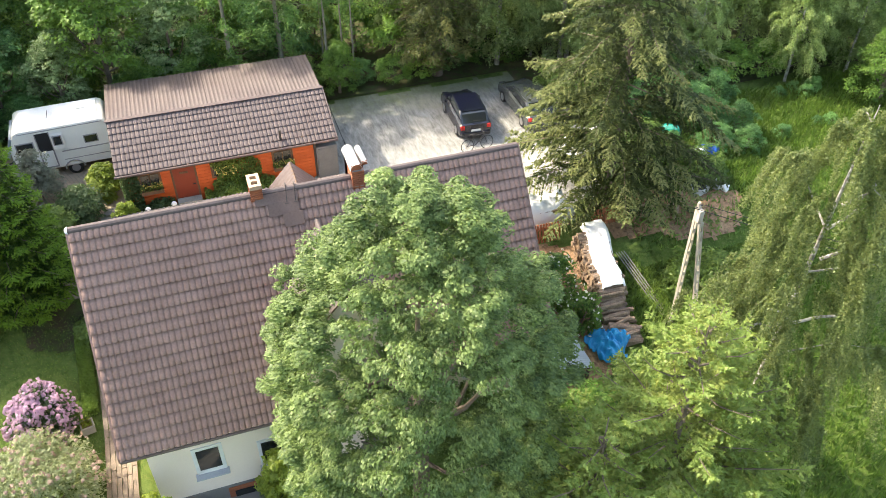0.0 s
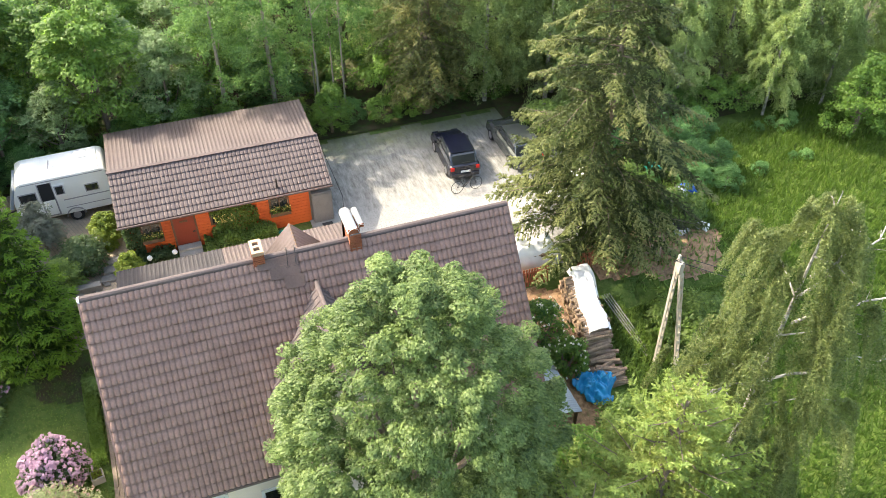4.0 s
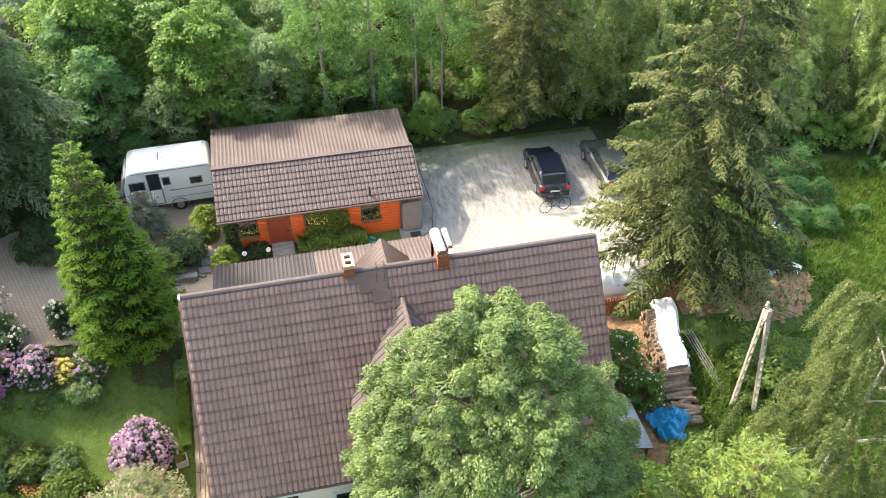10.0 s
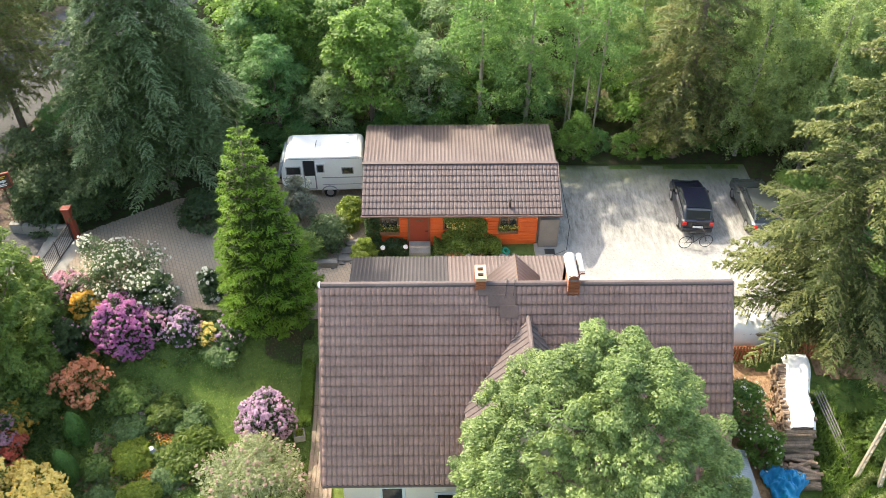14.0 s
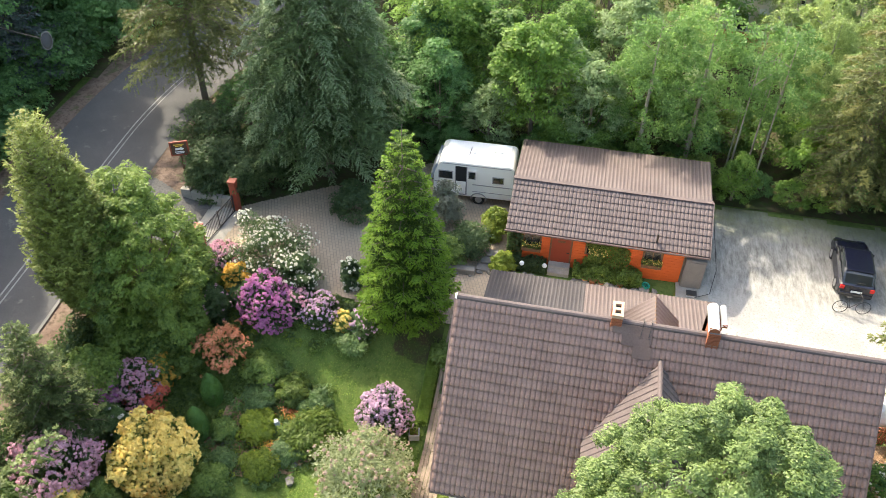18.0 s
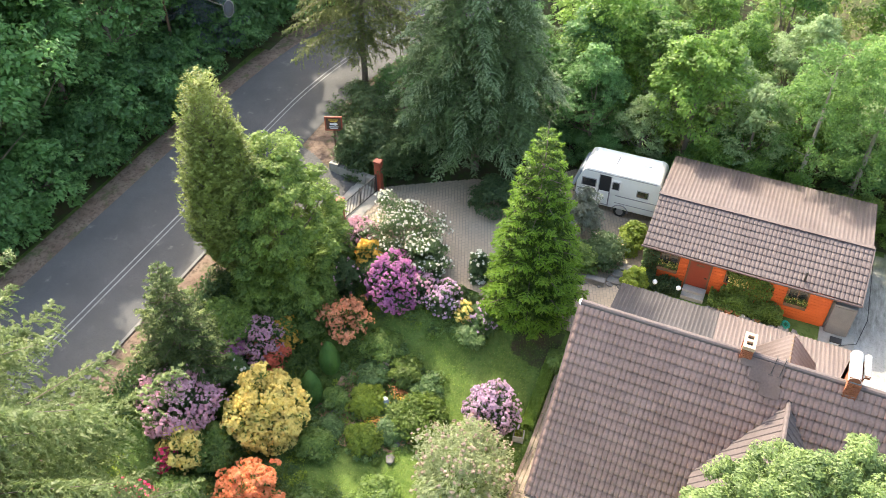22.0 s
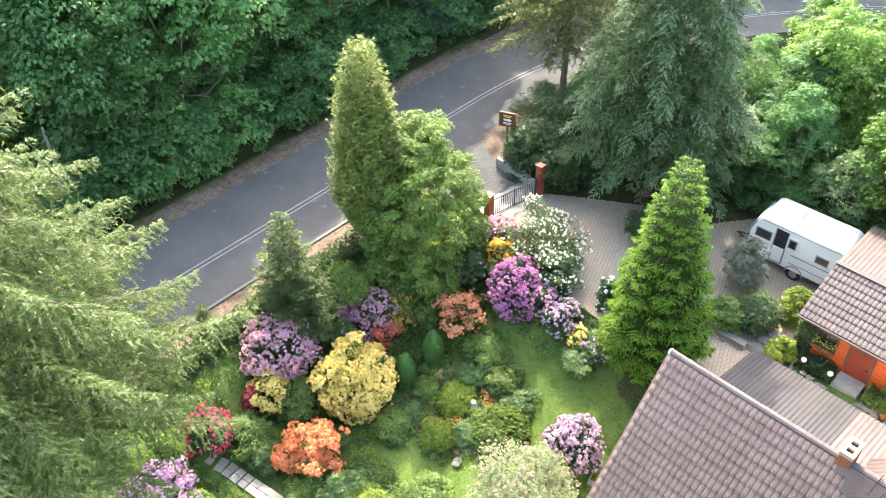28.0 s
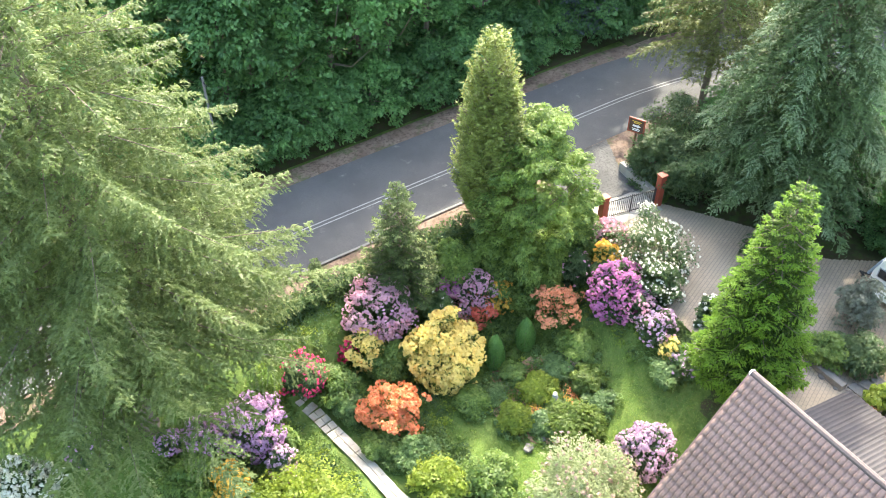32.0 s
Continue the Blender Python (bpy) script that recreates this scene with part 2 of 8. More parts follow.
M_GREYBARK = mat("grey_bark", (0.2, 0.18, 0.14), 0.9, 0, (0.3, 0.27, 0.21), 5, 30, 0.5, 0.8)
M_REDPOST = mat("red_post_paint", (0.3, 0.06, 0.03), 0.6, 0, (0.22, 0.045, 0.025), 4, 30, 0.1, 0.6)
M_IRON = mat("dark_iron", (0.03, 0.03, 0.032), 0.5, 0.3, (0.05, 0.045, 0.04), 5, 40, 0, 0.5)
M_LOG = mat("log_bark", (0.14, 0.098, 0.07), 0.9, 0, (0.28, 0.2, 0.14), 5, 25, 0.4, 0.8)
M_LOGEND = mat("log_end", (0.4, 0.29, 0.19), 0.85, 0, (0.25, 0.165, 0.105), 6, 30, 0.2, 0.8)
M_TARPW = mat("white_tarpaulin", (0.82, 0.81, 0.78), 0.5, 0, (0.7, 0.69, 0.66), 2, 18, 0.1, 0.4)
M_TARPB = mat("blue_tarpaulin", (0.0, 0.17, 0.4), 0.4, 0, (0.0, 0.26, 0.5), 3, 18, 0.1, 0.6)
M_GREYROOF = mat("grey_sheet", (0.45, 0.47, 0.5), 0.5, 0, (0.36, 0.38, 0.4), 2, 20, 0.05, 0.5)
M_GLASS = mat("window_glass", (0.02, 0.024, 0.026), 0.06, 0, None, spec=0.8)
M_WHITE = mat("white_paint", (0.78, 0.77, 0.74), 0.45, 0, (0.7, 0.69, 0.66), 2, 20, 0, 0.3)
M_CARAVAN = mat("caravan_side", (0.8, 0.78, 0.71), 0.35, 0, (0.74, 0.72, 0.65), 1.2, 10, 0, 0.4)
M_CARAVANTOP = mat("caravan_roof", (0.82, 0.82, 0.8), 0.35, 0, (0.74, 0.74, 0.72), 1.5, 10, 0, 0.4)
M_STRIPE = mat("caravan_stripe", (0.3, 0.28, 0.27), 0.4)
M_COVER = mat("grey_cover", (0.25, 0.28, 0.31), 0.6, 0, (0.33, 0.36, 0.39), 3, 12, 0.2, 0.6)
M_RUBBER = mat("tyre_rubber", (0.018, 0.018, 0.018), 0.85)
M_NAVY = mat("navy_car_paint", (0.003, 0.004, 0.012), 0.2, 0.0, None, spec=0.7)
M_SILVER = mat("silver_car_paint", (0.115, 0.128, 0.125), 0.25, 0.6, None, spec=0.6)
M_ALLOY = mat("alloy_rim", (0.42, 0.42, 0.43), 0.35, 0.8)
M_REDLAMP = mat("red_lamp", (0.55, 0.02, 0.015), 0.2)
M_GREENPL = mat("green_plastic", (0.0, 0.3, 0.2), 0.4, 0, (0.0, 0.24, 0.17), 4, 20, 0, 0.5)
M_BLUEPL = mat("blue_plastic", (0.01, 0.07, 0.4), 0.4, 0, (0.01, 0.1, 0.5), 4, 20, 0, 0.5)
M_TERRA = mat("terracotta", (0.42, 0.17, 0.08), 0.8, 0, (0.34, 0.13, 0.06), 5, 30, 0.1, 0.6)
M_SIGN = mat("sign_board", (0.06, 0.03, 0.018), 0.6, 0, (0.09, 0.045, 0.025), 4, 30, 0, 0.5)
M_YELLOW = mat("yellow_paint", (0.7, 0.48, 0.06), 0.6)
M_SLAT = mat("red_slats", (0.36, 0.12, 0.055), 0.8, 0, (0.26, 0.085, 0.04), 5, 30, 0.2, 0.7)
M_LINE = mat("road_marking", (0.3, 0.3, 0.29), 0.8, 0, (0.17, 0.17, 0.165), 4, 30, 0, 0.8)

M_GROUND = zoned("lawn_and_soil", [((0.085, 0.138, 0.03), 1, 0, 0), ((0.125, 0.181, 0.045), 0.6, 0.5, 0.12), ((0.0562, 0.106, 0.0175), 3.5, 0.58, 0.1), ((0.163, 0.188, 0.0562), 9.0, 0.62, 0.1)], 0.95, 0.7, 45)
M_MEADOW = zoned("meadow", [((0.0617, 0.106, 0.0168), 1, 0, 0), ((0.0952, 0.14, 0.0252), 0.5, 0.5, 0.12), ((0.0393, 0.0727, 0.0112), 2.5, 0.56, 0.1), ((0.124, 0.146, 0.0449), 8.0, 0.62, 0.1)], 0.95, 0.7, 35)
M_SOIL = zoned("bare_soil", [((0.287, 0.171, 0.0968), 1, 0, 0), ((0.414, 0.269, 0.161), 0.9, 0.5, 0.12), ((0.149, 0.0927, 0.0552), 5, 0.58, 0.1), ((0.103, 0.134, 0.0322), 1.6, 0.64, 0.06), ((0.575, 0.414, 0.276), 14, 0.66, 0.05)], 0.95, 0.8, 30)
M_FOREST = zoned("forest_floor", [((0.04, 0.045, 0.018), 1, 0, 0), ((0.07, 0.055, 0.03), 0.8, 0.5, 0.12), ((0.05, 0.08, 0.02), 2.5, 0.55, 0.1)], 0.95, 0.8, 25)
M_ASPHALT = zoned("asphalt", [((0.0876, 0.0862, 0.0849), 1, 0, 0), ((0.11, 0.108, 0.105), 0.5, 0.5, 0.15), ((0.0777, 0.0767, 0.0773), 18, 0.56, 0.1), ((0.169, 0.162, 0.15), 1.3, 0.68, 0.06)], 0.85, 0.2, 120)
M_VERGE = zoned("road_verge", [((0.155, 0.105, 0.078), 1, 0, 0), ((0.22, 0.16, 0.122), 1.2, 0.5, 0.12), ((0.1, 0.07, 0.05), 5, 0.56, 0.1), ((0.075, 0.1, 0.035), 0.9, 0.6, 0.08)], 0.95, 0.5, 50)
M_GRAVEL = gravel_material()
# roof sheet darkened in colour to stand for shade
M_SHADESHEET = mat("shaded_sheet", (0.0467, 0.0425, 0.0442), 0.7, 0.0, (0.0697, 0.0629, 0.0646), 1.1, 12, 0.05, 0.6, 0.2)
M_POLE = mat("pole_concrete", (0.5, 0.44, 0.36), 0.9, 0, (0.4, 0.35, 0.28), 2.5, 40, 0.3, 0.7)
M_APRON = zoned("apron_tarmac", [((0.0914, 0.0878, 0.0828), 1, 0, 0), ((0.124, 0.12, 0.112), 0.8, 0.5, 0.12), ((0.0621, 0.0596, 0.0563), 9, 0.56, 0.1)], 0.9, 0.3, 80)


def paver_material():
    m = bpy.data.materials.new("block_paving")
    m.use_nodes = True
    nt = m.node_tree
    p = nt.nodes["Principled BSDF"]
    p.inputs["Roughness"].default_value = 0.9
    geo = nt.nodes.new("ShaderNodeNewGeometry")
    mp = nt.nodes.new("ShaderNodeMapping")
    mp.inputs["Rotation"].default_value = (0, 0, radians(68))
    nt.links.new(geo.outputs["Position"], mp.inputs[0])
    br = nt.nodes.new("ShaderNodeTexBrick")
    br.inputs["Scale"].default_value = 1.0
    br.inputs["Brick Width"].default_value = 0.24
    br.inputs["Row Height"].default_value = 0.16
    br.inputs["Mortar Size"].default_value = 0.014
    br.inputs["Color1"].default_value = (0.37, 0.29, 0.212, 1)
    br.inputs["Color2"].default_value = (0.31, 0.244, 0.178, 1)
    br.inputs["Mortar"].default_value = (0.21, 0.175, 0.13, 1)
    nt.links.new(mp.outputs[0], br.inputs[0])
    ns = nt.nodes.new("ShaderNodeTexNoise")
    ns.inputs["Scale"].default_value = 0.9
    ns.inputs["Detail"].default_value = 5
    nt.links.new(geo.outputs["Position"], ns.inputs[0])
    mr = nt.nodes.new("ShaderNodeMapRange")
    mr.inputs[1].default_value, mr.inputs[2].default_value, mr.inputs[3].default_value, mr.inputs[4].default_value = 0.35, 0.7, 0.0, 0.55
    nt.links.new(ns.outputs[0], mr.inputs[0])
    mix = nt.nodes.new("ShaderNodeMix")
    mix.data_type = "RGBA"
    mix.inputs[7].default_value = (0.27, 0.22, 0.155, 1)
    nt.links.new(mr.outputs[0], mix.inputs[0])
    nt.links.new(br.outputs[0], mix.inputs[6])
    nt.links.new(mix.outputs[2], p.inputs["Base Color"])
    b = nt.nodes.new("ShaderNodeBump")
    b.inputs["Strength"].default_value = 0.3
    b.inputs["Distance"].default_value = 0.01
    b.invert = True
    nt.links.new(br.outputs[1], b.inputs["Height"])
    nt.links.new(b.outputs[0], p.inputs["Normal"])
    return m


M_PAVER = paver_material()

G_LINDEN = leafmat("linden_leaf", (0.022, 0.055, 0.015), (0.21, 0.285, 0.088), (0.54, 0.585, 0.255), through_light=0.32)
G_MAPLE = leafmat("maple_leaf", (0.0404, 0.0983, 0.0238), (0.191, 0.311, 0.0591), (0.359, 0.443, 0.118))
G_MIX = leafmat("woodland_leaf", (0.0535, 0.122, 0.0303), (0.239, 0.379, 0.0768), (0.442, 0.512, 0.149), hue=0.45)
G_DARKWOOD = leafmat("shade_leaf", (0.0462, 0.114, 0.0393), (0.179, 0.336, 0.116), (0.308, 0.455, 0.183), hue=0.6)
G_WILLOW = leafmat("grey_green_leaf", (0.128, 0.185, 0.0717), (0.364, 0.441, 0.182), (0.587, 0.621, 0.307), hue=0.4)
G_BIRCH = leafmat("birch_leaf", (0.065, 0.095, 0.034), (0.23, 0.265, 0.095), (0.44, 0.44, 0.19))
G_SPRUCE = leafmat("spruce_needle", (0.0786, 0.112, 0.0281), (0.295, 0.346, 0.0842), (0.511, 0.524, 0.169), through_light=0.35)
G_SPRUCEDK = leafmat("dark_spruce_needle", (0.0362, 0.0621, 0.0195), (0.139, 0.186, 0.0586), (0.314, 0.335, 0.117), through_light=0.3)
G_BROWNSPR = leafmat("brown_tipped_spruce_needle", (0.0416, 0.0654, 0.0238), (0.178, 0.196, 0.0654), (0.452, 0.393, 0.155), through_light=0.35)
G_GARDENTREE = leafmat("garden_tree_leaf", (0.0556, 0.106, 0.0282), (0.243, 0.333, 0.0757), (0.424, 0.475, 0.142))
G_BRIGHT = leafmat("young_conifer_needle", (0.0217, 0.0547, 0.00605), (0.126, 0.202, 0.0227), (0.319, 0.357, 0.0656), through_light=0.4)
G_FIR = leafmat("silver_fir_needle", (0.0415, 0.075, 0.0286), (0.137, 0.205, 0.0776), (0.299, 0.409, 0.197), through_light=0.3)
G_LARCH = leafmat("larch_needle", (0.0552, 0.0828, 0.0276), (0.175, 0.225, 0.0828), (0.304, 0.359, 0.156), through_light=0.45)
G_LARCHOLIVE = leafmat("olive_larch_needle", (0.055, 0.07, 0.02), (0.17, 0.2, 0.062), (0.3, 0.33, 0.12), through_light=0.45)
G_BLUESPR = leafmat("blue_spruce_needle", (0.05, 0.075, 0.068), (0.15, 0.19, 0.18), (0.28, 0.33, 0.32), through_light=0.25)
G_YARDSPR = leafmat("yellowish_spruce_needle", (0.036, 0.0548, 0.0158), (0.137, 0.165, 0.0505), (0.275, 0.29, 0.108), through_light=0.35)
G_BRIGHTTIP = leafmat("young_conifer_tip", (0.103, 0.2, 0.015), (0.217, 0.346, 0.0397), (0.308, 0.417, 0.0796), through_light=0.4)
G_SPRUCETIP = leafmat("dark_spruce_tip", (0.126, 0.168, 0.0536), (0.252, 0.304, 0.107), (0.378, 0.399, 0.161), through_light=0.3)
G_LARCHTIP = leafmat("larch_tip", (0.114, 0.153, 0.0534), (0.206, 0.252, 0.103), (0.29, 0.328, 0.16), through_light=0.45)
G_FIRTIP = leafmat("silver_fir_tip", (0.112, 0.167, 0.0802), (0.217, 0.293, 0.154), (0.347, 0.439, 0.246), through_light=0.3)
G_YARDTIP = leafmat("yellowish_spruce_tip", (0.134, 0.157, 0.0534), (0.257, 0.276, 0.107), (0.352, 0.355, 0.17), through_light=0.35)
G_BROWNTIP = leafmat("cone_laden_spruce_tip", (0.122, 0.126, 0.041), (0.22, 0.227, 0.0752), (0.306, 0.344, 0.109), through_light=0.35)
G_SPRUCELIGHT = leafmat("spruce_fresh_tip", (0.131, 0.199, 0.0412), (0.228, 0.299, 0.0721), (0.305, 0.364, 0.124), through_light=0.35)
G_PALEMAPLE = leafmat("pale_maple_leaf", (0.108, 0.173, 0.0702), (0.27, 0.356, 0.173), (0.497, 0.562, 0.367))
G_ASH = leafmat("ash_leaf", (0.0616, 0.13, 0.0402), (0.176, 0.287, 0.0854), (0.317, 0.41, 0.151), hue=0.35)
G_THUJA = leafmat("thuja_spray", (0.0902, 0.119, 0.0258), (0.298, 0.345, 0.0774), (0.434, 0.474, 0.122), through_light=0.18)
G_RHODO = leafmat("rhododendron_leaf", (0.032, 0.066, 0.028), (0.115, 0.17, 0.065), (0.22, 0.265, 0.11))
G_SHRUB = leafmat("shrub_leaf", (0.055, 0.105, 0.028), (0.2, 0.285, 0.068), (0.34, 0.39, 0.11))
G_OLIVE = leafmat("olive_bush_leaf", (0.05, 0.09, 0.016), (0.15, 0.21, 0.04), (0.26, 0.31, 0.075))
G_LIME = leafmat("lime_leaf", (0.09, 0.14, 0.02), (0.27, 0.33, 0.045), (0.45, 0.45, 0.09))
G_BLUEGR = leafmat("grey_green_herb_leaf", (0.055, 0.105, 0.036), (0.18, 0.27, 0.095), (0.3, 0.38, 0.165))
G_DWARF = leafmat("dwarf_cypress_leaf", (0.0438, 0.112, 0.025), (0.125, 0.25, 0.0562), (0.188, 0.338, 0.075), through_light=0.3)
G_GRASS = leafmat("grass_blade", (0.0805, 0.138, 0.0287), (0.23, 0.299, 0.069), (0.38, 0.414, 0.138), hue=0.3)
G_MEADOW = leafmat("meadow_blade", (0.058, 0.108, 0.019), (0.125, 0.195, 0.036), (0.21, 0.27, 0.068), hue=0.3)
G_HEDGE = leafmat("clipped_hedge_leaf", (0.09, 0.16, 0.03), (0.24, 0.35, 0.07), (0.37, 0.46, 0.12))
G_FADED = leafmat("pale_rhododendron_leaf", (0.13, 0.165, 0.085), (0.32, 0.36, 0.2), (0.5, 0.52, 0.36))
G_BROWN = leafmat("lilac_bush_leaf", (0.1, 0.11, 0.085), (0.25, 0.265, 0.2), (0.42, 0.4, 0.36))


def petal(name, a, b, c):
    return leafmat(name, a, b, c, rough=0.6, through_light=0.3, hue=0.15)


P_LILAC = petal("lilac_petal", (0.49, 0.25, 0.32), (0.61, 0.385, 0.445), (0.75, 0.57, 0.61))
P_MAUVE = petal("mauve_petal", (0.36, 0.2, 0.35), (0.48, 0.31, 0.45), (0.63, 0.47, 0.59))
P_PURPLE = petal("purple_petal", (0.35, 0.113, 0.27), (0.488, 0.202, 0.379), (0.593, 0.348, 0.479))
P_PINK = petal("pink_petal", (0.41, 0.26, 0.365), (0.56, 0.41, 0.52), (0.71, 0.615, 0.68))
P_WHITE = petal("white_petal", (0.546, 0.528, 0.44), (0.722, 0.704, 0.634), (0.774, 0.766, 0.704))
P_CREAM = petal("cream_petal", (0.312, 0.221, 0.18), (0.41, 0.32, 0.271), (0.517, 0.435, 0.385))
P_YELLOW = petal("yellow_petal", (0.58, 0.44, 0.12), (0.8, 0.67, 0.25), (0.86, 0.78, 0.44))
P_GOLD = petal("golden_petal", (0.5, 0.3, 0.05), (0.72, 0.46, 0.09), (0.82, 0.58, 0.16))
P_ORANGE = petal("orange_petal", (0.55, 0.176, 0.072), (0.8, 0.341, 0.168), (0.88, 0.484, 0.288))
P_PEACH = petal("peach_petal", (0.55, 0.22, 0.11), (0.76, 0.37, 0.22), (0.85, 0.49, 0.34))
P_RED = petal("coral_petal", (0.6, 0.13, 0.08), (0.8, 0.26, 0.17), (0.87, 0.38, 0.28))
P_CRIMSON = petal("crimson_petal", (0.45, 0.03, 0.1), (0.7, 0.09, 0.2), (0.82, 0.22, 0.34))


# ---- mesh tools ----
def mesh_np(name, V, F, material):
    """One mesh from arrays of points and equal-sided faces."""
    me = bpy.data.meshes.new(name)
    V = np.asarray(V, np.float32)
    F = np.asarray(F, np.int32)
    k = F.shape[1]
    me.vertices.add(len(V))
    me.vertices.foreach_set("co", V.ravel())
    me.loops.add(F.size)
    me.loops.foreach_set("vertex_index", F.ravel())
    me.polygons.add(len(F))
    me.polygons.foreach_set("loop_start", np.arange(0, F.size, k, dtype=np.int32))
    me.polygons.foreach_set("loop_total", np.full(len(F), k, np.int32))
    me.update(calc_edges=True)
    me.validate()
    if material:
        me.materials.append(material)
    return me


def part(name, data, material, parent, label=""):
    """Links a bmesh or a mesh as one mesh object under a thing or part."""
    if isinstance(data, bmesh.types.BMesh):
        me = bpy.data.meshes.new(name)
        data.to_mesh(me)
        data.free()
    else:
        me = data
    if material and not me.materials:
        me.materials.append(material)
    ob = new(name, me)
    ob.parent = parent
    if label:
        ob["label"] = label
    return ob


def thing(name, label, category, m=None, group="", kind=""):
    ob = new(name)
    ob.empty_display_size = 0.2
    if m is not None:
        ob.matrix_basis = m
    if len(label.split()) < 4:
        label += " in the garden bed"
    return tagged(ob, label, category, group, kind)


def solid(name, data, material, label, category="", kind="structure"):
    ob = part(name, data, material, None)
    return tagged(ob, label, category, "", kind)


def add_box(bm, c, s, rot=None, bevel=0.0):
    r = bmesh.ops.create_cube(bm, size=1.0)
    vs = r["verts"]
    bmesh.ops.scale(bm, vec=s, verts=vs)
    if bevel:
        es = list({e for v in vs for e in v.link_edges})
        rb = bmesh.ops.bevel(bm, geom=es, offset=bevel, segments=2, affect="EDGES", profile=0.5)
        vs = list({v for v in rb["verts"]} | {v for v in vs if v.is_valid})
    if rot is not None:
        bmesh.ops.transform(bm, matrix=rot.to_4x4() if isinstance(rot, (Euler,)) is False else rot.to_matrix().to_4x4(), verts=vs)
    bmesh.ops.translate(bm, vec=c, verts=vs)
    return vs


def box(c, s, bevel=0.0, rot=None):
    bm = bmesh.new()
    add_box(bm, c, s, rot, bevel)
    return bm


def tube(points, radii, sides=7):
    """A tapered tube along points."""
    P = [Vector(p) for p in points]
    V, F = [], []
    for i, p in enumerate(P):
        d = (P[min(i + 1, len(P) - 1)] - P[max(i - 1, 0)]).normalized()
        a = d.orthogonal().normalized()
        b = d.cross(a)
        r = radii[i] if hasattr(radii, "__len__") else radii
        for k in range(sides):
            t = 2 * math.pi * k / sides
            V.append(p + (a * math.cos(t) + b * math.sin(t)) * r)
    for i in range(len(P) - 1):
        for k in range(sides):
            F.append((i * sides + k, i * sides + (k + 1) % sides, (i + 1) * sides + (k + 1) % sides, (i + 1) * sides + k))
    return V, F


def tube_bm(items):
    """Several tubes (points, radii, sides) with capped ends in one bmesh."""
    bm = bmesh.new()
    for pts, rad, sides in items:
        V, F = tube(pts, rad, sides)
        vs = [bm.verts.new(v) for v in V]
        for f in F:
            bm.faces.new([vs[i] for i in f])
        bm.faces.new(vs[:sides][::-1])
        bm.faces.new(vs[-sides:])
    return bm


def ring_bm(radius, r, segs=20, sides=6):
    bm = bmesh.new()
    vs = []
    for i in range(segs):
        a = 2 * math.pi * i / segs
        for k in range(sides):
            b = 2 * math.pi * k / sides
            q = radius + r * math.cos(b)
            vs.append(bm.verts.new((q * math.cos(a), r * math.sin(b), q * math.sin(a))))
    for i in range(segs):
        for k in range(sides):
            bm.faces.new([vs[i * sides + k], vs[i * sides + (k + 1) % sides], vs[((i + 1) % segs) * sides + (k + 1) % sides], vs[((i + 1) % segs) * sides + k]])
    return bm


def unit(a):
    return a / np.maximum(np.linalg.norm(a, axis=-1, keepdims=True), 1e-9)


def leaves(P, N, T, length, width, fold=0.25, tri=False):
    """Folded diamond leaves at P with normals N and tip directions T: arrays of points and quads."""
    n = len(P)
    N = unit(N)
    T = unit(T - (T * N).sum(-1, keepdims=True) * N)
    S = np.cross(N, T)
    L = np.broadcast_to(np.asarray(length, float).reshape(-1, 1), (n, 1))
    W = np.broadcast_to(np.asarray(width, float).reshape(-1, 1), (n, 1))
    if tri:
        V = np.stack([P + S * W * 0.5 - T * L * 0.4, P - S * W * 0.5 - T * L * 0.3, P + T * L * 0.55], 1).reshape(-1, 3)
        return V, np.arange(3 * n).reshape(n, 3)
    a = P - T * L * 0.5
    b = P + S * W * 0.5 - T * L * 0.08 + N * W * fold
    c = P + T * L * 0.5
    d = P - S * W * 0.5 - T * L * 0.08 + N * W * fold
    V = np.stack([a, b, c, d], 1).reshape(-1, 3)
    F = np.arange(4 * n).reshape(n, 4)
    return V, F


def ball(r, n):
    v = r.normal(size=(n, 3))
    return unit(v)


# ---- terrain ----
def smooth(a, b, v):
    v = min(1.0, max(0.0, (v - a) / (b - a)))
    return v * v * (3 - 2 * v)


def land(x, y):
    """Height of the ground: the yard behind the house, the lower garden in front, the road bank in the west."""
    back = min(-0.1 + 0.055 * max(0.0, -x - 1), 0.75)
    front = -2.35
    wa, wb = smooth(-1.5, 6.0, y), smooth(-7.0, 3.0, y)
    k = min(1.0, max(0.0, (x - 5) / 4))
    w = wa * (1 - k) + wb * k
    z = front + (back - front) * w
    zr = max(-1.5, min(2.2, 0.25 + 0.07 * (y + 2.7)))
    k = smooth(-14.0, -17.0, x + 0.12 * (min(y, 13.0) - 2) - 0.016 * max(0.0, y - 13) ** 2)
    # sunken terrace before the house
    z -= 1.25 * smooth(0.3, 1.2, x) * smooth(8.4, 7.2, x) * smooth(-7.2, -5.6, y) * smooth(3.0, 1.0, y)
    return z * (1 - k) + zr * k


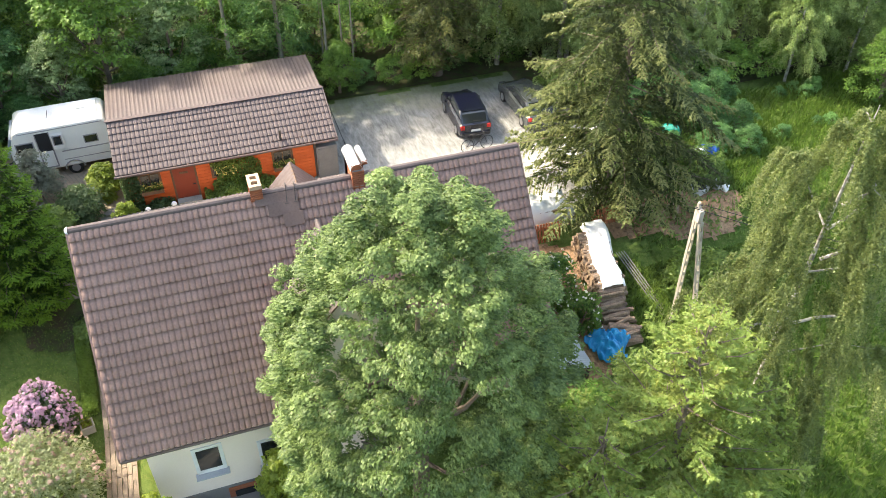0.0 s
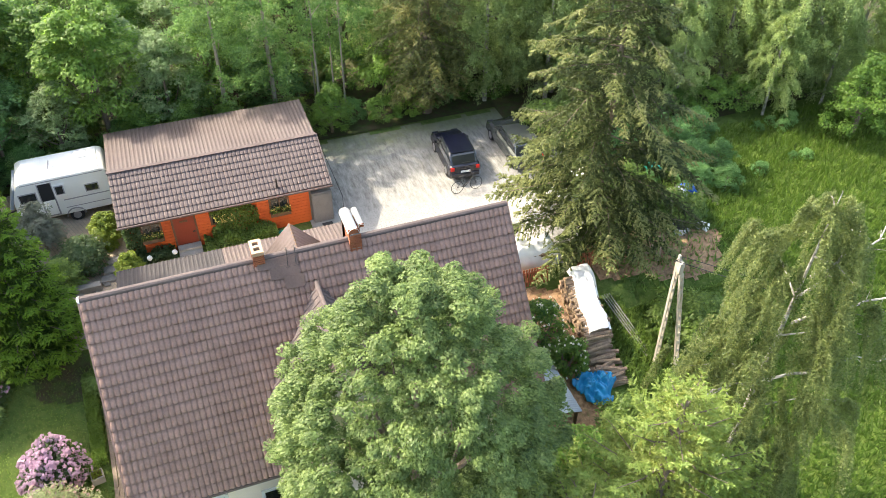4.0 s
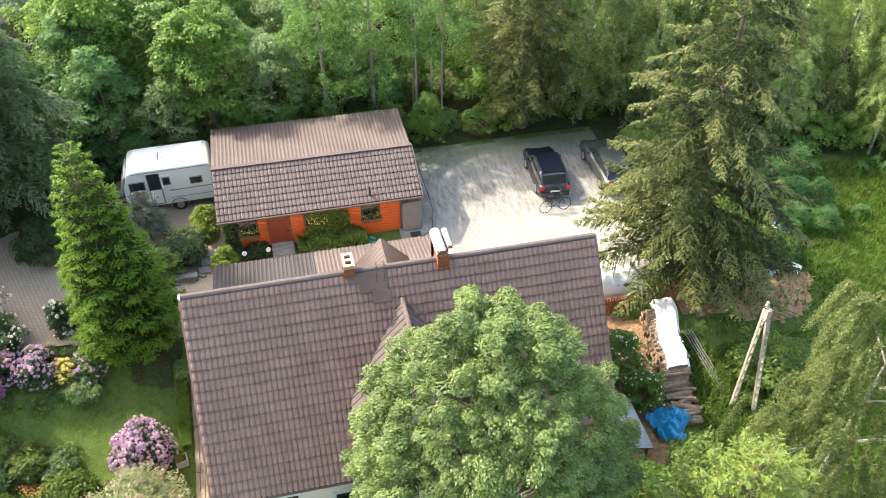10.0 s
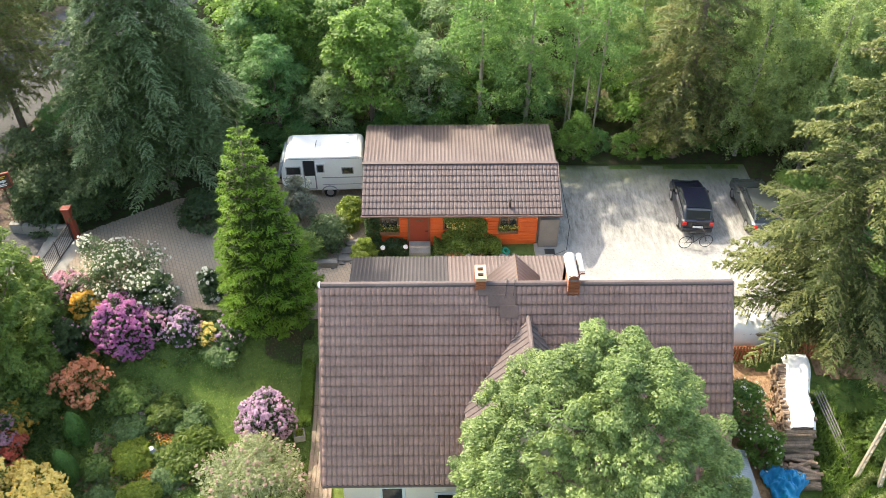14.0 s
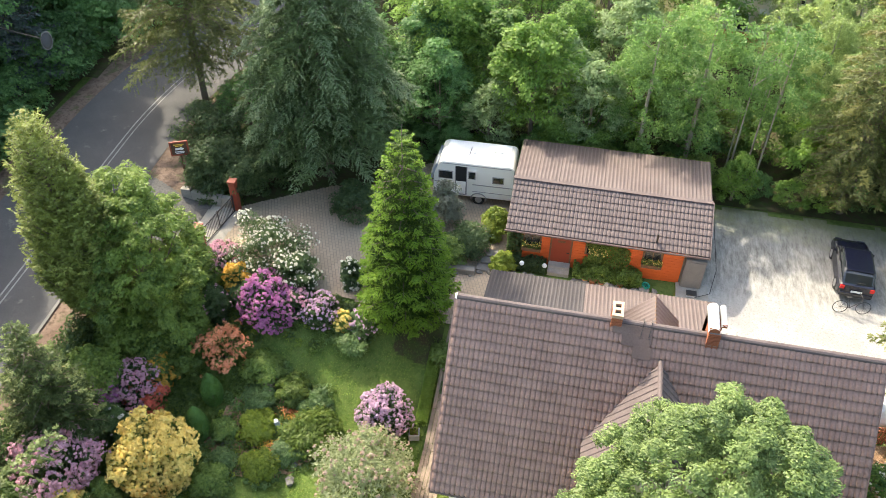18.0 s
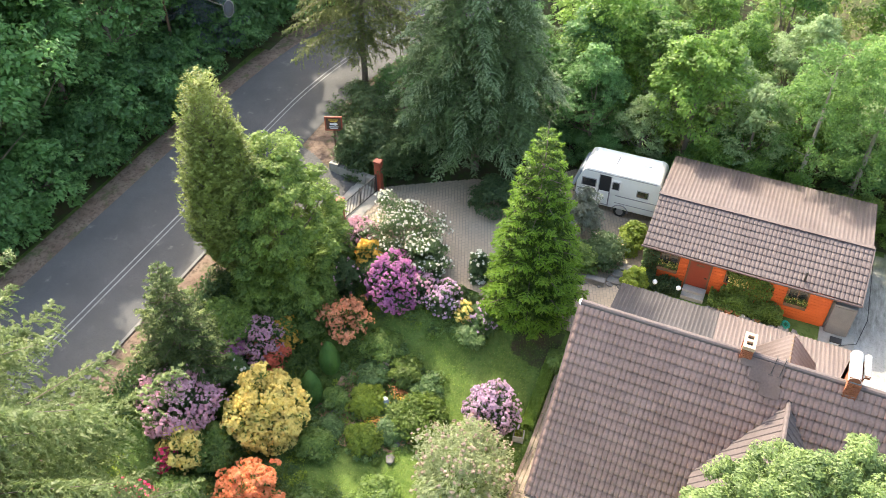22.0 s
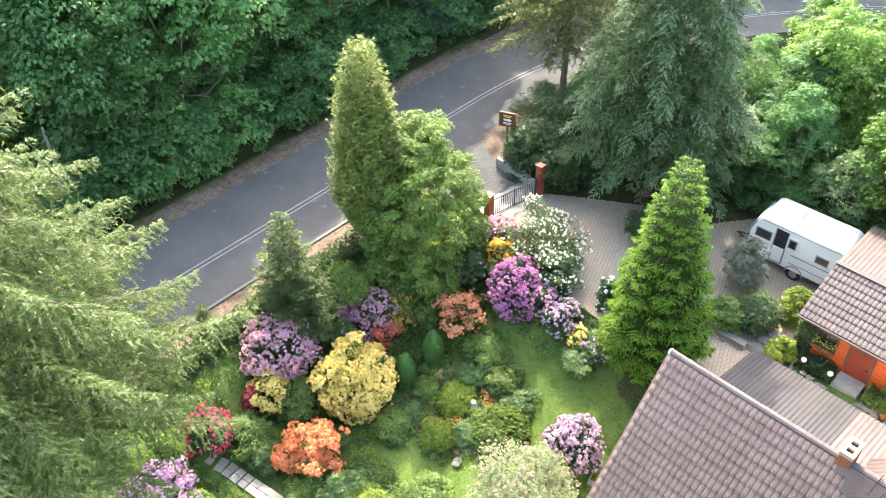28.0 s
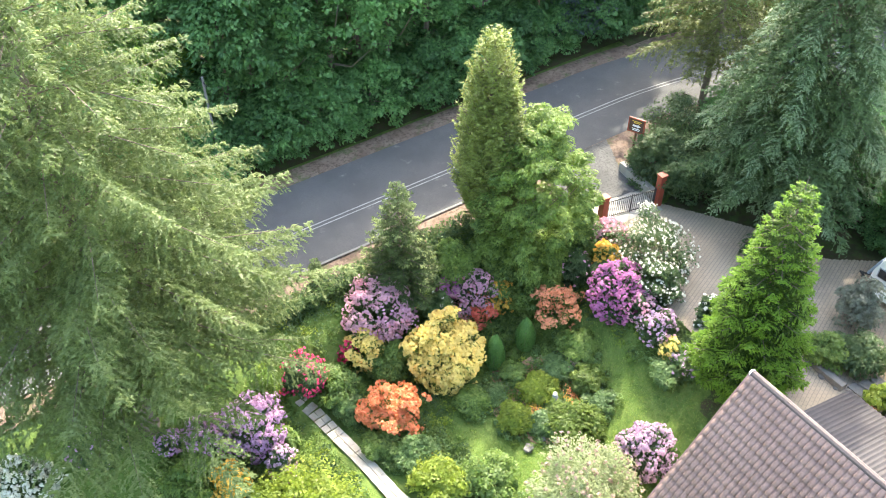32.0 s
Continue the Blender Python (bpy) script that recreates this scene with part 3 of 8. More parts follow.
def sheet(name, poly, step, lift, material, label, category="ground", wobble=0.0):
    """A piece of ground draped over the land: grid cells whose middle lies inside the outline."""
    xs = [p[0] for p in poly]
    ys = [p[1] for p in poly]

    def inside(x, y):
        r = False
        for (x1, y1), (x2, y2) in zip(poly, poly[1:] + poly[:1]):
            if (y1 > y) != (y2 > y) and x < (x2 - x1) * (y - y1) / (y2 - y1) + x1:
                r = not r
        return r

    nx, ny = int((max(xs) - min(xs)) / step) + 1, int((max(ys) - min(ys)) / step) + 1
    idx, V, F = {}, [], []

    def vert(i, j):
        if (i, j) not in idx:
            x, y = min(xs) + i * step, min(ys) + j * step
            idx[(i, j)] = len(V)
            V.append((x, y, land(x, y) + lift))
        return idx[(i, j)]

    for i in range(nx):
        for j in range(ny):
            cx, cy = min(xs) + (i + 0.5) * step, min(ys) + (j + 0.5) * step
            if wobble:
                q = noise.noise((cx * 0.9, cy * 0.9, 3.0)) * wobble
                cx, cy = cx + q, cy + noise.noise((cx * 0.9, cy * 0.9, 9.0)) * wobble
            if inside(cx, cy):
                F.append((vert(i, j), vert(i + 1, j), vert(i + 1, j + 1), vert(i, j + 1)))
    return solid(name, mesh_np(name, V, F, material), None, label, category)


def build_ground():
    coords = [-600, -300, -150, -90] + list(np.arange(-62, 70.1, 0.7)) + [100, 160, 320, 600]
    n = len(coords)
    V = []
    for y in coords:
        for x in coords:
            z = land(x, y)
            if abs(x) < 61 and abs(y) < 69:
                z += 0.05 * noise.noise((x * 0.5, y * 0.5, 0.0))
            if abs(x + 21.6 - max(0.0, y - 13) ** 2 * 0.016) < 4.2 and y < 44:
                z -= 0.3
            V.append((x, y, z))
    F = [(j * n + i, j * n + i + 1, (j + 1) * n + i + 1, (j + 1) * n + i) for j in range(n - 1) for i in range(n - 1)]
    solid("ground", mesh_np("ground", V, F, M_GROUND), None, "mown lawn and soil of the sloping garden", "ground")


build_ground()
sheet("meadow", [(19, -40), (60, -40), (60, 9), (26, 8), (22, 3), (21, -2), (19.5, -8)], 0.5, 0.09, M_MEADOW, "rough sunlit meadow of tall grass", "meadow", 0.8)
sheet("soil_patch", [(20.2, 0.9), (22.4, 1.1), (23.4, 0.3), (25.2, 0.0), (26.4, 1.0), (27.0, 2.4), (23.7, 3.4), (20.4, 3.6)], 0.2, 0.13, M_SOIL, "bare reddish soil with wood chips beside the spruce", "soil", 0.5)
sheet("soil_bank", [(14.9, -5.4), (17.9, -4.6), (18.3, 1.6), (15.0, 1.8)], 0.2, 0.1, M_SOIL, "bare soil and chips round the woodpile", "soil", 0.4)
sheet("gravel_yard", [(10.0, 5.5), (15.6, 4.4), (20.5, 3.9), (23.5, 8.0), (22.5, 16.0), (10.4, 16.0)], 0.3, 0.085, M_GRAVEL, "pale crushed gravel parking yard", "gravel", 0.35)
sheet("driveway", [(-13.6, 6.2), (-9.5, 5.2), (-5.0, 4.9), (0.2, 4.6), (9.6, 5.6), (9.8, 8.2), (1.0, 8.3), (0.8, 16.2), (-4.6, 16.4), (-6.2, 13.9), (-9.2, 12.8), (-11.5, 11.1), (-13.2, 9.8)], 0.1, 0.095, M_PAVER, "block-paved driveway with moss in its joints", "driveway")

sheet("fir_bed", [(-13.1, 9.9), (-11.6, 10.0), (-9.3, 11.5), (-6.4, 12.6), (-4.6, 16.6), (-12.5, 17.0), (-14.5, 13.0)], 0.12, 0.08, M_FOREST, "dark needle-strewn earth under the fir", "soil", 0.3)
sheet("conifer_bed", [(-3.3, 3.0), (-2.2, 2.7), (-1.5, 2.9), (-1.3, 4.4), (-2.4, 5.0), (-3.6, 4.4)], 0.1, 0.075, M_FOREST, "dark earth bed under the young conifer", "soil", 0.2)


def road_x(y):
    """Middle line of the road: straight beside the garden, bending east far off."""
    return -21.6 + max(0.0, y - 13) ** 2 * 0.016


def strip(name, y0, y1, off0, off1, lift, material, label, category="road", dash=None, step=0.6):
    V, F = [], []
    ys = np.arange(y0, y1 + 1e-6, step)
    for y in ys:
        d = 2 * 0.016 * max(0.0, y - 13)
        nx, ny = 1 / math.hypot(1, d), -d / math.hypot(1, d)
        for o in (off0, (off0 + off1) / 2, off1):
            x, yy = road_x(y) + nx * o, y + ny * o
            V.append((x, yy, land(x, yy) + lift))
    for i in range(len(ys) - 1):
        if dash and (i // dash[0]) % 2 == dash[1]:
            continue
        for k in (0, 1):
            F.append((i * 3 + k, i * 3 + k + 1, i * 3 + 4 + k, i * 3 + 3 + k))
    solid(name, mesh_np(name, V, F, material), None, label, category)


strip("road_verge", -60, 14.4, -4.9, 4.6, 0.09, M_VERGE, "dusty brown road verge with leaf litter", "verge")
strip("road_verge", 14.4, 45, -4.9, 3.4, 0.09, M_VERGE, "narrow road verge with leaf litter along the bend", "verge")
strip("road", -60, 45, -3.55, 2.95, 0.12, M_ASPHALT, "grey asphalt road with faded centre lines")
strip("road_line", -60, 45, 0.13, 0.22, 0.128, M_LINE, "worn white centre line on the asphalt", "road marking")
strip("road_line", -60, 45, 0.4, 0.48, 0.128, M_LINE, "worn white centre line on the asphalt", "road marking")
strip("kerb", -60, 8.3, 2.95, 3.1, 0.16, M_CONC, "concrete kerb along the road", "kerb")
sheet("gate_apron", [(-18.6, 5.6), (-14.9, 5.9), (-14.6, 9.5), (-16.4, 9.6), (-18.6, 10.5)], 0.08, 0.145, M_APRON, "grey tarmac apron before the gate", "pavement")
sheet("gate_paving", [(-15.2, 5.8), (-13.2, 5.9), (-12.8, 9.5), (-14.9, 9.6)], 0.08, 0.125, M_CONCPALE, "pale concrete threshold before the gate", "pavement")

BEND = (16, 20, 25, 31, 38, 45)
sheet("forest_floor", [(-17.4, 14.4), (-14.0, 12.6), (-11, 15.2), (-5.5, 16.9), (10.8, 16.4), (21, 16.2), (24, 10), (60, 12), (60, 70), (-4, 70)] + [(road_x(y) + 3.3, y) for y in BEND[::-1]], 0.9, 0.1, M_FOREST, "dark leaf-littered woodland floor", "forest floor", 0.4)
sheet("forest_floor", [(-60, -60), (-26.9, -60), (-26.9, 13)] + [(road_x(y) - 5.3, y) for y in BEND] + [(-14, 70), (-60, 70)], 0.9, 0.1, M_FOREST, "dark leaf-littered woodland floor beyond the road", "forest floor", 0.4)
sheet("rockery_soil", [(-10.4, -2.6), (-9.2, -3.7), (-6.4, -3.3), (-5.3, -1.6), (-5.8, 0.1), (-8.4, 1.2), (-9.8, 0.4)], 0.25, 0.08, M_SOIL, "bare brown soil of the rock garden", "soil", 0.3)
sheet("terrace", [(0.7, -3.7), (8.5, -3.7), (8.5, -6.0), (0.7, -6.0)], 0.25, 0.1, M_CONC, "grey concrete terrace before the house", "pavement", 0.0)
sheet("verge_patch", [(-18.6, 10.0), (-16.4, 9.2), (-15.6, 9.4), (-15.8, 12.5), (-17.6, 14.4), (-18.6, 14.4)], 0.1, 0.132, M_VERGE, "dusty brown verge beside the sign", "verge", 0.2)

# ---- dwelling house ----
RIDGE_Z, EAVE_Y, EAVE_Z, LEN = 6.46, -4.45, 0.76, 14.75
SLOPE = (RIDGE_Z - EAVE_Z) / -EAVE_Y


def tile_course(width, pitch, rise, waves, bump=0.042):
    """One course of pressed metal tile: waves across, a step at its lower edge. Local x across, y down the slope, z out."""
    step = np.array([0.0, 0.07, 0.14, 0.28, 0.48, 0.68, 0.84, 0.93])
    high = np.array([0.0, 0.04, 0.74, 0.9, 1.0, 0.96, 0.8, 0.08])
    us = np.append((np.arange(waves)[:, None] + step).ravel(), waves)
    h = bump * np.append(np.tile(high, waves), 0.0)
    xs = us * (width / waves)
    prof = [(0.0, 0.0), (pitch * 0.5, rise * 0.5), (pitch * 0.97, rise), (pitch * 1.0, rise * 0.9), (pitch * 1.005, -0.01)]
    V, F = [], []
    n = len(xs)
    scallop = 0.03 * np.append(np.tile(high, waves), 0.0)
    for k, (y, z) in enumerate(prof):
        yy = y + scallop * (1 if k >= 2 else 0)
        zz = z + (h if k < 4 else h * 0.0)
        V.append(np.stack([xs, np.broadcast_to(yy, n), np.broadcast_to(zz, n)], 1))
    V = np.concatenate(V)
    for k in range(len(prof) - 1):
        for i in range(n - 1):
            F.append((k * n + i, (k + 1) * n + i, (k + 1) * n + i + 1, k * n + i + 1))
    return V, F


def slope_matrix(origin, across, down):
    a, d = Vector(across).normalized(), Vector(down).normalized()
    nrm = d.cross(a)
    if nrm.z < 0:
        nrm = -nrm
    m = Matrix((a, d, nrm)).transposed().to_4x4()
    m.translation = Vector(origin)
    return m


def roof_slope(parent, origin, across, down, width, length, waves, rows, material, name="tile_course", bump=0.036, thick=0.06, rise=0.078):
    """Tile courses over a deck."""
    m = slope_matrix(origin, across, down)
    pitch = length / rows
    V, F = tile_course(width, pitch, rise, waves, bump=bump)
    me = mesh_np(name, V, F, material)
    for r in range(rows):
        ob = part(name, me, None, parent)
        ob.matrix_basis = m @ Matrix.Translation((0, r * pitch, 0.0))
    deck = part("roof_deck", box((width / 2, length / 2, -thick / 2 - 0.012), (width, length, thick)), M_WOODDK, parent)
    deck.matrix_basis = m


def corrugated(parent, origin, across, down, width, length, waves, material, name="corrugated_sheet", bump=0.03, sheets=6):
    """Trapezoid sheet metal with ribs running down the slope, in several overlapping sheets."""
    m = slope_matrix(origin, across, down)
    prof = [(0.0, 0), (0.45, 0), (0.6, 1), (0.85, 1)]
    per = max(1, round(waves / sheets))
    done = 0
    while done < waves:
        k = min(per, waves - done)
        xs, zs = [], []
        for i in range(k):
            for u, z in prof:
                xs.append((done + i + u) * width / waves)
                zs.append(z * bump)
        xs.append((done + k) * width / waves)
        zs.append(0)
        n = len(xs)
        V = [(x, 0, z) for x, z in zip(xs, zs)] + [(x, length, z) for x, z in zip(xs, zs)]
        V += [(x, length, z - 0.012) for x, z in zip(xs, zs)]
        F = [(i, n + i, n + i + 1, i + 1) for i in range(n - 1)] + [(n + i, 2 * n + i, 2 * n + i + 1, n + i + 1) for i in range(n - 1)]
        ob = part(name, mesh_np(name, V, F, material), None, parent)
        ob.matrix_basis = m @ Matrix.Translation((0, 0, 0.003 * ((done // per) % 2)))
        done += k
    deck = part("roof_deck", box((width / 2, length / 2, -0.03), (width, length, 0.05)), M_WOODDK, parent)
    deck.matrix_basis = m


def build_house():
    h = thing("house", "white plastered house with a steep brown metal-tile roof", "house")
    # walls: long sides and gables of one shell
    bm = bmesh.new()
    x0, x1, yf, yb, zb = 0.58, 14.25, -3.75, 2.75, -4.0
    zf = RIDGE_Z + SLOPE * yf - 0.12
    zk = RIDGE_Z - SLOPE * yb - 0.12
    top = RIDGE_Z - 0.14
    prof = [(yf, zb), (yb, zb), (yb, zk), (0, top), (yf, zf)]
    a = [bm.verts.new((x0, y, z)) for y, z in prof]
    b = [bm.verts.new((x1, y, z)) for y, z in prof]
    bm.faces.new(a[::-1])
    bm.faces.new(b)
    for i in range(5):
        j = (i + 1) % 5
        bm.faces.new((a[i], a[j], b[j], b[i]))
    part("wall", bm, M_WALL, h, "off-white plastered walls")
    run = math.hypot(EAVE_Y, RIDGE_Z - EAVE_Z)
    roof_slope(h, (0, 0, RIDGE_Z), (1, 0, 0), (0, EAVE_Y, EAVE_Z - RIDGE_Z), LEN, run, 80, 20, M_ROOF)
    rear = 3.05
    roof_slope(h, (0, 0, RIDGE_Z), (1, 0, 0), (0, rear, -rear * SLOPE), LEN, rear * math.hypot(1, SLOPE), 80, 13, M_ROOF)
    # ridge caps
    for i in range(14):
        ob = part("ridge_cap", tube_bm([([(0.02 + i * 1.05, 0, RIDGE_Z - 0.03), (0.02 + i * 1.05 + 1.07, 0, RIDGE_Z - 0.03)], [0.12, 0.115], 10)]), M_ROOF2, h)
    part("ridge_end", tube_bm([([(-0.06, 0, RIDGE_Z - 0.03), (0.02, 0, RIDGE_Z - 0.03)], [0.09, 0.14], 10)]), M_WMETAL, h, "pale ridge end cap")
    # flat dark sheets below the twin-flue chimney, stepped to draw its cast shadow
    fm = slope_matrix((0, 0, RIDGE_Z), (1, 0, 0), (0, EAVE_Y, EAVE_Z - RIDGE_Z))
    for k, (xa, xb, da, db) in enumerate(((5.62, 6.98, 0.08, 0.42), (5.98, 6.96, 0.38, 0.82), (6.4, 7.05, 0.78, 1.22))):
        ob = part("flashing", box(((xa + xb) / 2, (da + db) / 2, 0.112 + 0.005 * k), (xb - xa, db - da, 0.012), 0.004), M_CHIMSHADOW, h, "flat dull metal sheet drawing the chimney shadow")
        ob.matrix_basis = fm
    # verge boards and gutter
    for x in (-0.03, LEN + 0.03):
        for yy, zz in ((EAVE_Y, EAVE_Z), (rear, RIDGE_Z - rear * SLOPE)):
            bm = bmesh.new()
            v = [bm.verts.new(p) for p in ((x - 0.03, 0, RIDGE_Z + 0.06), (x + 0.03, 0, RIDGE_Z + 0.06), (x + 0.03, yy, zz + 0.06), (x - 0.03, yy, zz + 0.06),
                                           (x - 0.03, 0, RIDGE_Z - 0.16), (x + 0.03, 0, RIDGE_Z - 0.16), (x + 0.03, yy, zz - 0.16), (x - 0.03, yy, zz - 0.16))]
            for f in ((0, 1, 2, 3), (4, 7, 6, 5), (0, 4, 5, 1), (1, 5, 6, 2), (2, 6, 7, 3), (3, 7, 4, 0)):
                bm.faces.new([v[i] for i in f])
            part("verge_board", bm, M_ROOF, h)
    part("gutter", tube_bm([([(0, EAVE_Y - 0.06, EAVE_Z - 0.06), (5.4, EAVE_Y - 0.06, EAVE_Z - 0.07)], 0.06, 8)]), M_GUTTER, h)
    # front gable dormer: ridge runs out from the slope, left eave ends low
    dy, dz, dx = -0.72, 5.53, 7.42
    ly, lz, lx = -2.75, 2.95, 5.15
    front = -4.6
    for s in (-1, 1):
        ex = dx + s * (dx - lx)
        bm = bmesh.new()
        pts = [(dx, dy, dz), (ex, ly, lz), (ex, front, lz), (dx, front, dz)]
        v = [bm.verts.new(p) for p in pts] + [bm.verts.new((p[0], p[1], p[2] - 0.07)) for p in pts]
        for f in ((0, 1, 2, 3), (7, 6, 5, 4), (1, 5, 6, 2), (2, 6, 7, 3), (3, 7, 4, 0), (0, 4, 5, 1)):
            bm.faces.new([v[i] for i in f])
        bmesh.ops.recalc_face_normals(bm, faces=bm.faces[:])
        part("dormer_deck", bm, M_WOODDK, h)
        # sheet ribs down the dormer slope, each clipped by the valley
        n = 14
        nrm = Vector((s * (dz - lz), 0, dx - lx if s < 0 else ex - dx)).normalized()
        for i in range(n):
            ya = front + (dy - front) * i / n
            yb2 = front + (dy - front) * (i + 0.98) / n
            t = 1.0 if yb2 <= ly else (dy - yb2) / (dy - ly)
            t0 = 1.0 if ya <= ly else (dy - ya) / (dy - ly)
            bm = bmesh.new()
            base = Vector((dx, 0, dz)) + nrm * 0.012
            low = Vector((ex, 0, lz)) + nrm * 0.012
            q = []
            for u, hgt in ((0, 0), (0.55, 0), (0.66, 0.03), (0.9, 0.03), (1.0, 0)):
                yy = ya + (yb2 - ya) * u
                tt = t0 + (t - t0) * u
                pa = base + nrm * hgt
                pb = base.lerp(low, tt) + nrm * hgt
                q.append((bm.verts.new((pa.x, yy, pa.z)), bm.verts.new((pb.x, yy, pb.z))))
            for k in range(4):
                bm.faces.new((q[k][0], q[k][1], q[k + 1][1], q[k + 1][0]))
            part("dormer_sheet", bm, M_ROOF2, h)
    part("dormer_ridge_cap", tube_bm([([(dx, dy + 0.1, dz), (dx, front - 0.05, dz)], 0.09, 8)]), M_ROOF2, h)
    bm = bmesh.new()
    v = [bm.verts.new(p) for p in ((lx + 0.35, -4.2, lz - 2.6), (2 * dx - lx - 0.35, -4.2, lz - 2.6), (2 * dx - lx - 0.35, -4.2, lz + 0.25), (dx, -4.2, dz - 0.15), (lx + 0.35, -4.2, lz + 0.25))]
    bm.faces.new(v)
    r = bmesh.ops.extrude_face_region(bm, geom=bm.faces[:])
    bmesh.ops.translate(bm, vec=(0, 2.6, 0), verts=[e for e in r["geom"] if isinstance(e, bmesh.types.BMVert)])
    bmesh.ops.recalc_face_normals(bm, faces=bm.faces[:])
    part("dormer_wall", bm, M_WALL, h)
    # rear dormer behind the ridge
    for s in (-1, 1):
        corrugated(h, (7.1, 0.05, 6.34), (0, 1, 0), (s * 1.0, 0, -1.1), 1.65, 1.5, 8, M_ROOF2 if s < 0 else M_ROOF, "dormer_sheet", 0.012, 1)
    part("dormer_wall", box((7.1, 0.9, 4.75), (1.0, 1.4, 1.2)), M_WALL, h)
    # rear lean-to roof
    # left sheets use a darker colour that paints the shade on this end
    corrugated(h, (0.5, 2.5, 3.1), (1, 0, 0), (0, 3.5, -0.7), 4.2, 3.57, 25, M_SHADESHEET, "corrugated_sheet", 0.028, 4)
    corrugated(h, (4.7, 2.5, 3.1), (1, 0, 0), (0, 3.5, -0.7), 5.55, 3.57, 33, M_ROOF2, "corrugated_sheet", 0.028, 5)
    part("rear_wall", box((5.3, 4.1, 0.9), (9.0, 3.0, 3.0)), M_WALL, h)
    # front windows
    w = part("window", box((2.44, yf - 0.01, -1.15), (1.0, 0.1, 1.35), 0.01), M_WHITE, h, "white-framed window")
    part("pane", box((2.44, yf - 0.062, -1.1), (0.74, 0.02, 1.02)), M_GLASS, w)
    part("window_sill", box((2.44, yf - 0.14, -1.86), (1.12, 0.28, 0.06), 0.01), M_GREYROOF, w)
    w = part("window", box((4.5, yf - 0.01, -1.6), (0.9, 0.1, 1.35), 0.01), M_WHITE, h, "white-framed window")
    part("pane", box((4.5, yf - 0.062, -1.55), (0.66, 0.02, 1.05)), M_GLASS, w)
    part("window_sill", box((4.5, yf - 0.14, -2.3), (1.0, 0.28, 0.06), 0.01), M_GREYROOF, w)
    part("plinth", box((7.4, yf - 0.02, -3.45), (13.6, 0.06, 1.1), 0.01), M_CONC, h, "grey plinth")
    w = part("cellar_window", box((3.4, yf - 0.06, -3.3), (1.25, 0.1, 0.62), 0.02), M_BRICK, h, "cellar window in an orange brick surround")
    part("pane", box((3.4, yf - 0.115, -3.34), (0.85, 0.02, 0.36)), M_GLASS, w)
    # west gable windows, seen from aside
    for y, z in ((-1.2, 0.2), (1.2, 0.2), (0, 3.2)):
        w = part("window", box((x0 - 0.01, y, z), (0.1, 0.95, 1.2), 0.01), M_WHITE, h)
        part("pane", box((x0 - 0.065, y, z), (0.02, 0.75, 1.0)), M_GLASS, w)
    return h


def build_chimneys():
    c = thing("chimney", "orange brick chimney with a pale twin-flue top", "chimney")
    brick_courses(c, 5.56, 5.87, -0.2, 0.4, 5.6, 6.8)
    top = bmesh.new()
    for cx, cy, sx, sy in ((5.715, -0.2, 0.39, 0.13), (5.715, 0.1, 0.39, 0.12), (5.715, 0.4, 0.39, 0.13), (5.567, 0.1, 0.094, 0.5), (5.863, 0.1, 0.094, 0.5)):
        add_box(top, (cx, cy, 6.87), (sx, sy, 0.14 + 0.004 * (sy == 0.5)))
    part("cap", top, M_BRICKPALE, c, "pale brick cap with two flues")
    part("flue", box((5.715, 0.1, 6.82), (0.26, 0.54, 0.05)), M_DARK, c)
    c = thing("chimney", "orange brick chimney under a white barrel-shaped metal cowl", "chimney")
    brick_courses(c, 8.83, 9.2, -0.3, 0.35, 5.6, 6.82)
    for x, y0, y1, z, r in ((8.98, -0.28, 1.0, 6.83, 0.2), (9.38, 0.2, 1.25, 6.66, 0.11)):
        bm = bmesh.new()
        rows = []
        for y in (y0, (y0 + y1) / 2, y1):
            rows.append([bm.verts.new((x + r * math.cos(a), y, z + r * math.sin(a) * 1.1)) for a in np.linspace(0, math.pi, 11)])
        for p, q in zip(rows, rows[1:]):
            for i in range(10):
                bm.faces.new((p[i], q[i], q[i + 1], p[i + 1]))
        bmesh.ops.solidify(bm, geom=bm.faces[:], thickness=0.015)
        part("cowl", bm, M_WMETAL, c, "white sheet-metal barrel cowl")
        part("end_plate", box((x, y0 + 0.04, z + 0.06), (2 * r - 0.05, 0.02, r * 1.3)), M_BRICK, c)
        part("shaft", box((9.1, 0.7, 5.8), (0.5, 0.6, 1.7)), M_BRICK, c)


def brick_courses(parent, x0, x1, y0, y1, z0, z1):
    """A chimney shaft: mortar core and separate bricks on its four faces."""
    part("mortar_core", box(((x0 + x1) / 2, (y0 + y1) / 2, (z0 + z1) / 2), (x1 - x0 - 0.03, y1 - y0 - 0.03, z1 - z0)), M_CONC, parent)
    me = bpy.data.meshes.new("brick")
    bm = box((0, 0, 0), (0.235, 0.03, 0.068), 0.006)
    bm.to_mesh(me)
    bm.free()
    me.materials.append(M_BRICK)
    z, row = z0 + 0.04, 0
    while z < z1 - 0.03:
        for face in range(4):
            a, b = (x0, x1) if face % 2 == 0 else (y0, y1)
            n = max(2, round((b - a) / 0.25))
            for i in range(n):
                u = a + (b - a) * (i + 0.5) / n
                if face % 2 == 0:
                    loc, ang = (u, y0 if face == 0 else y1, z), 0
                else:
                    loc, ang = (x1 if face == 1 else x0, u, z), 90
                ob = part("brick", me, None, parent)
                ob.matrix_basis = pose(*loc, 0, 0, ang)
        z += 0.08
        row += 1


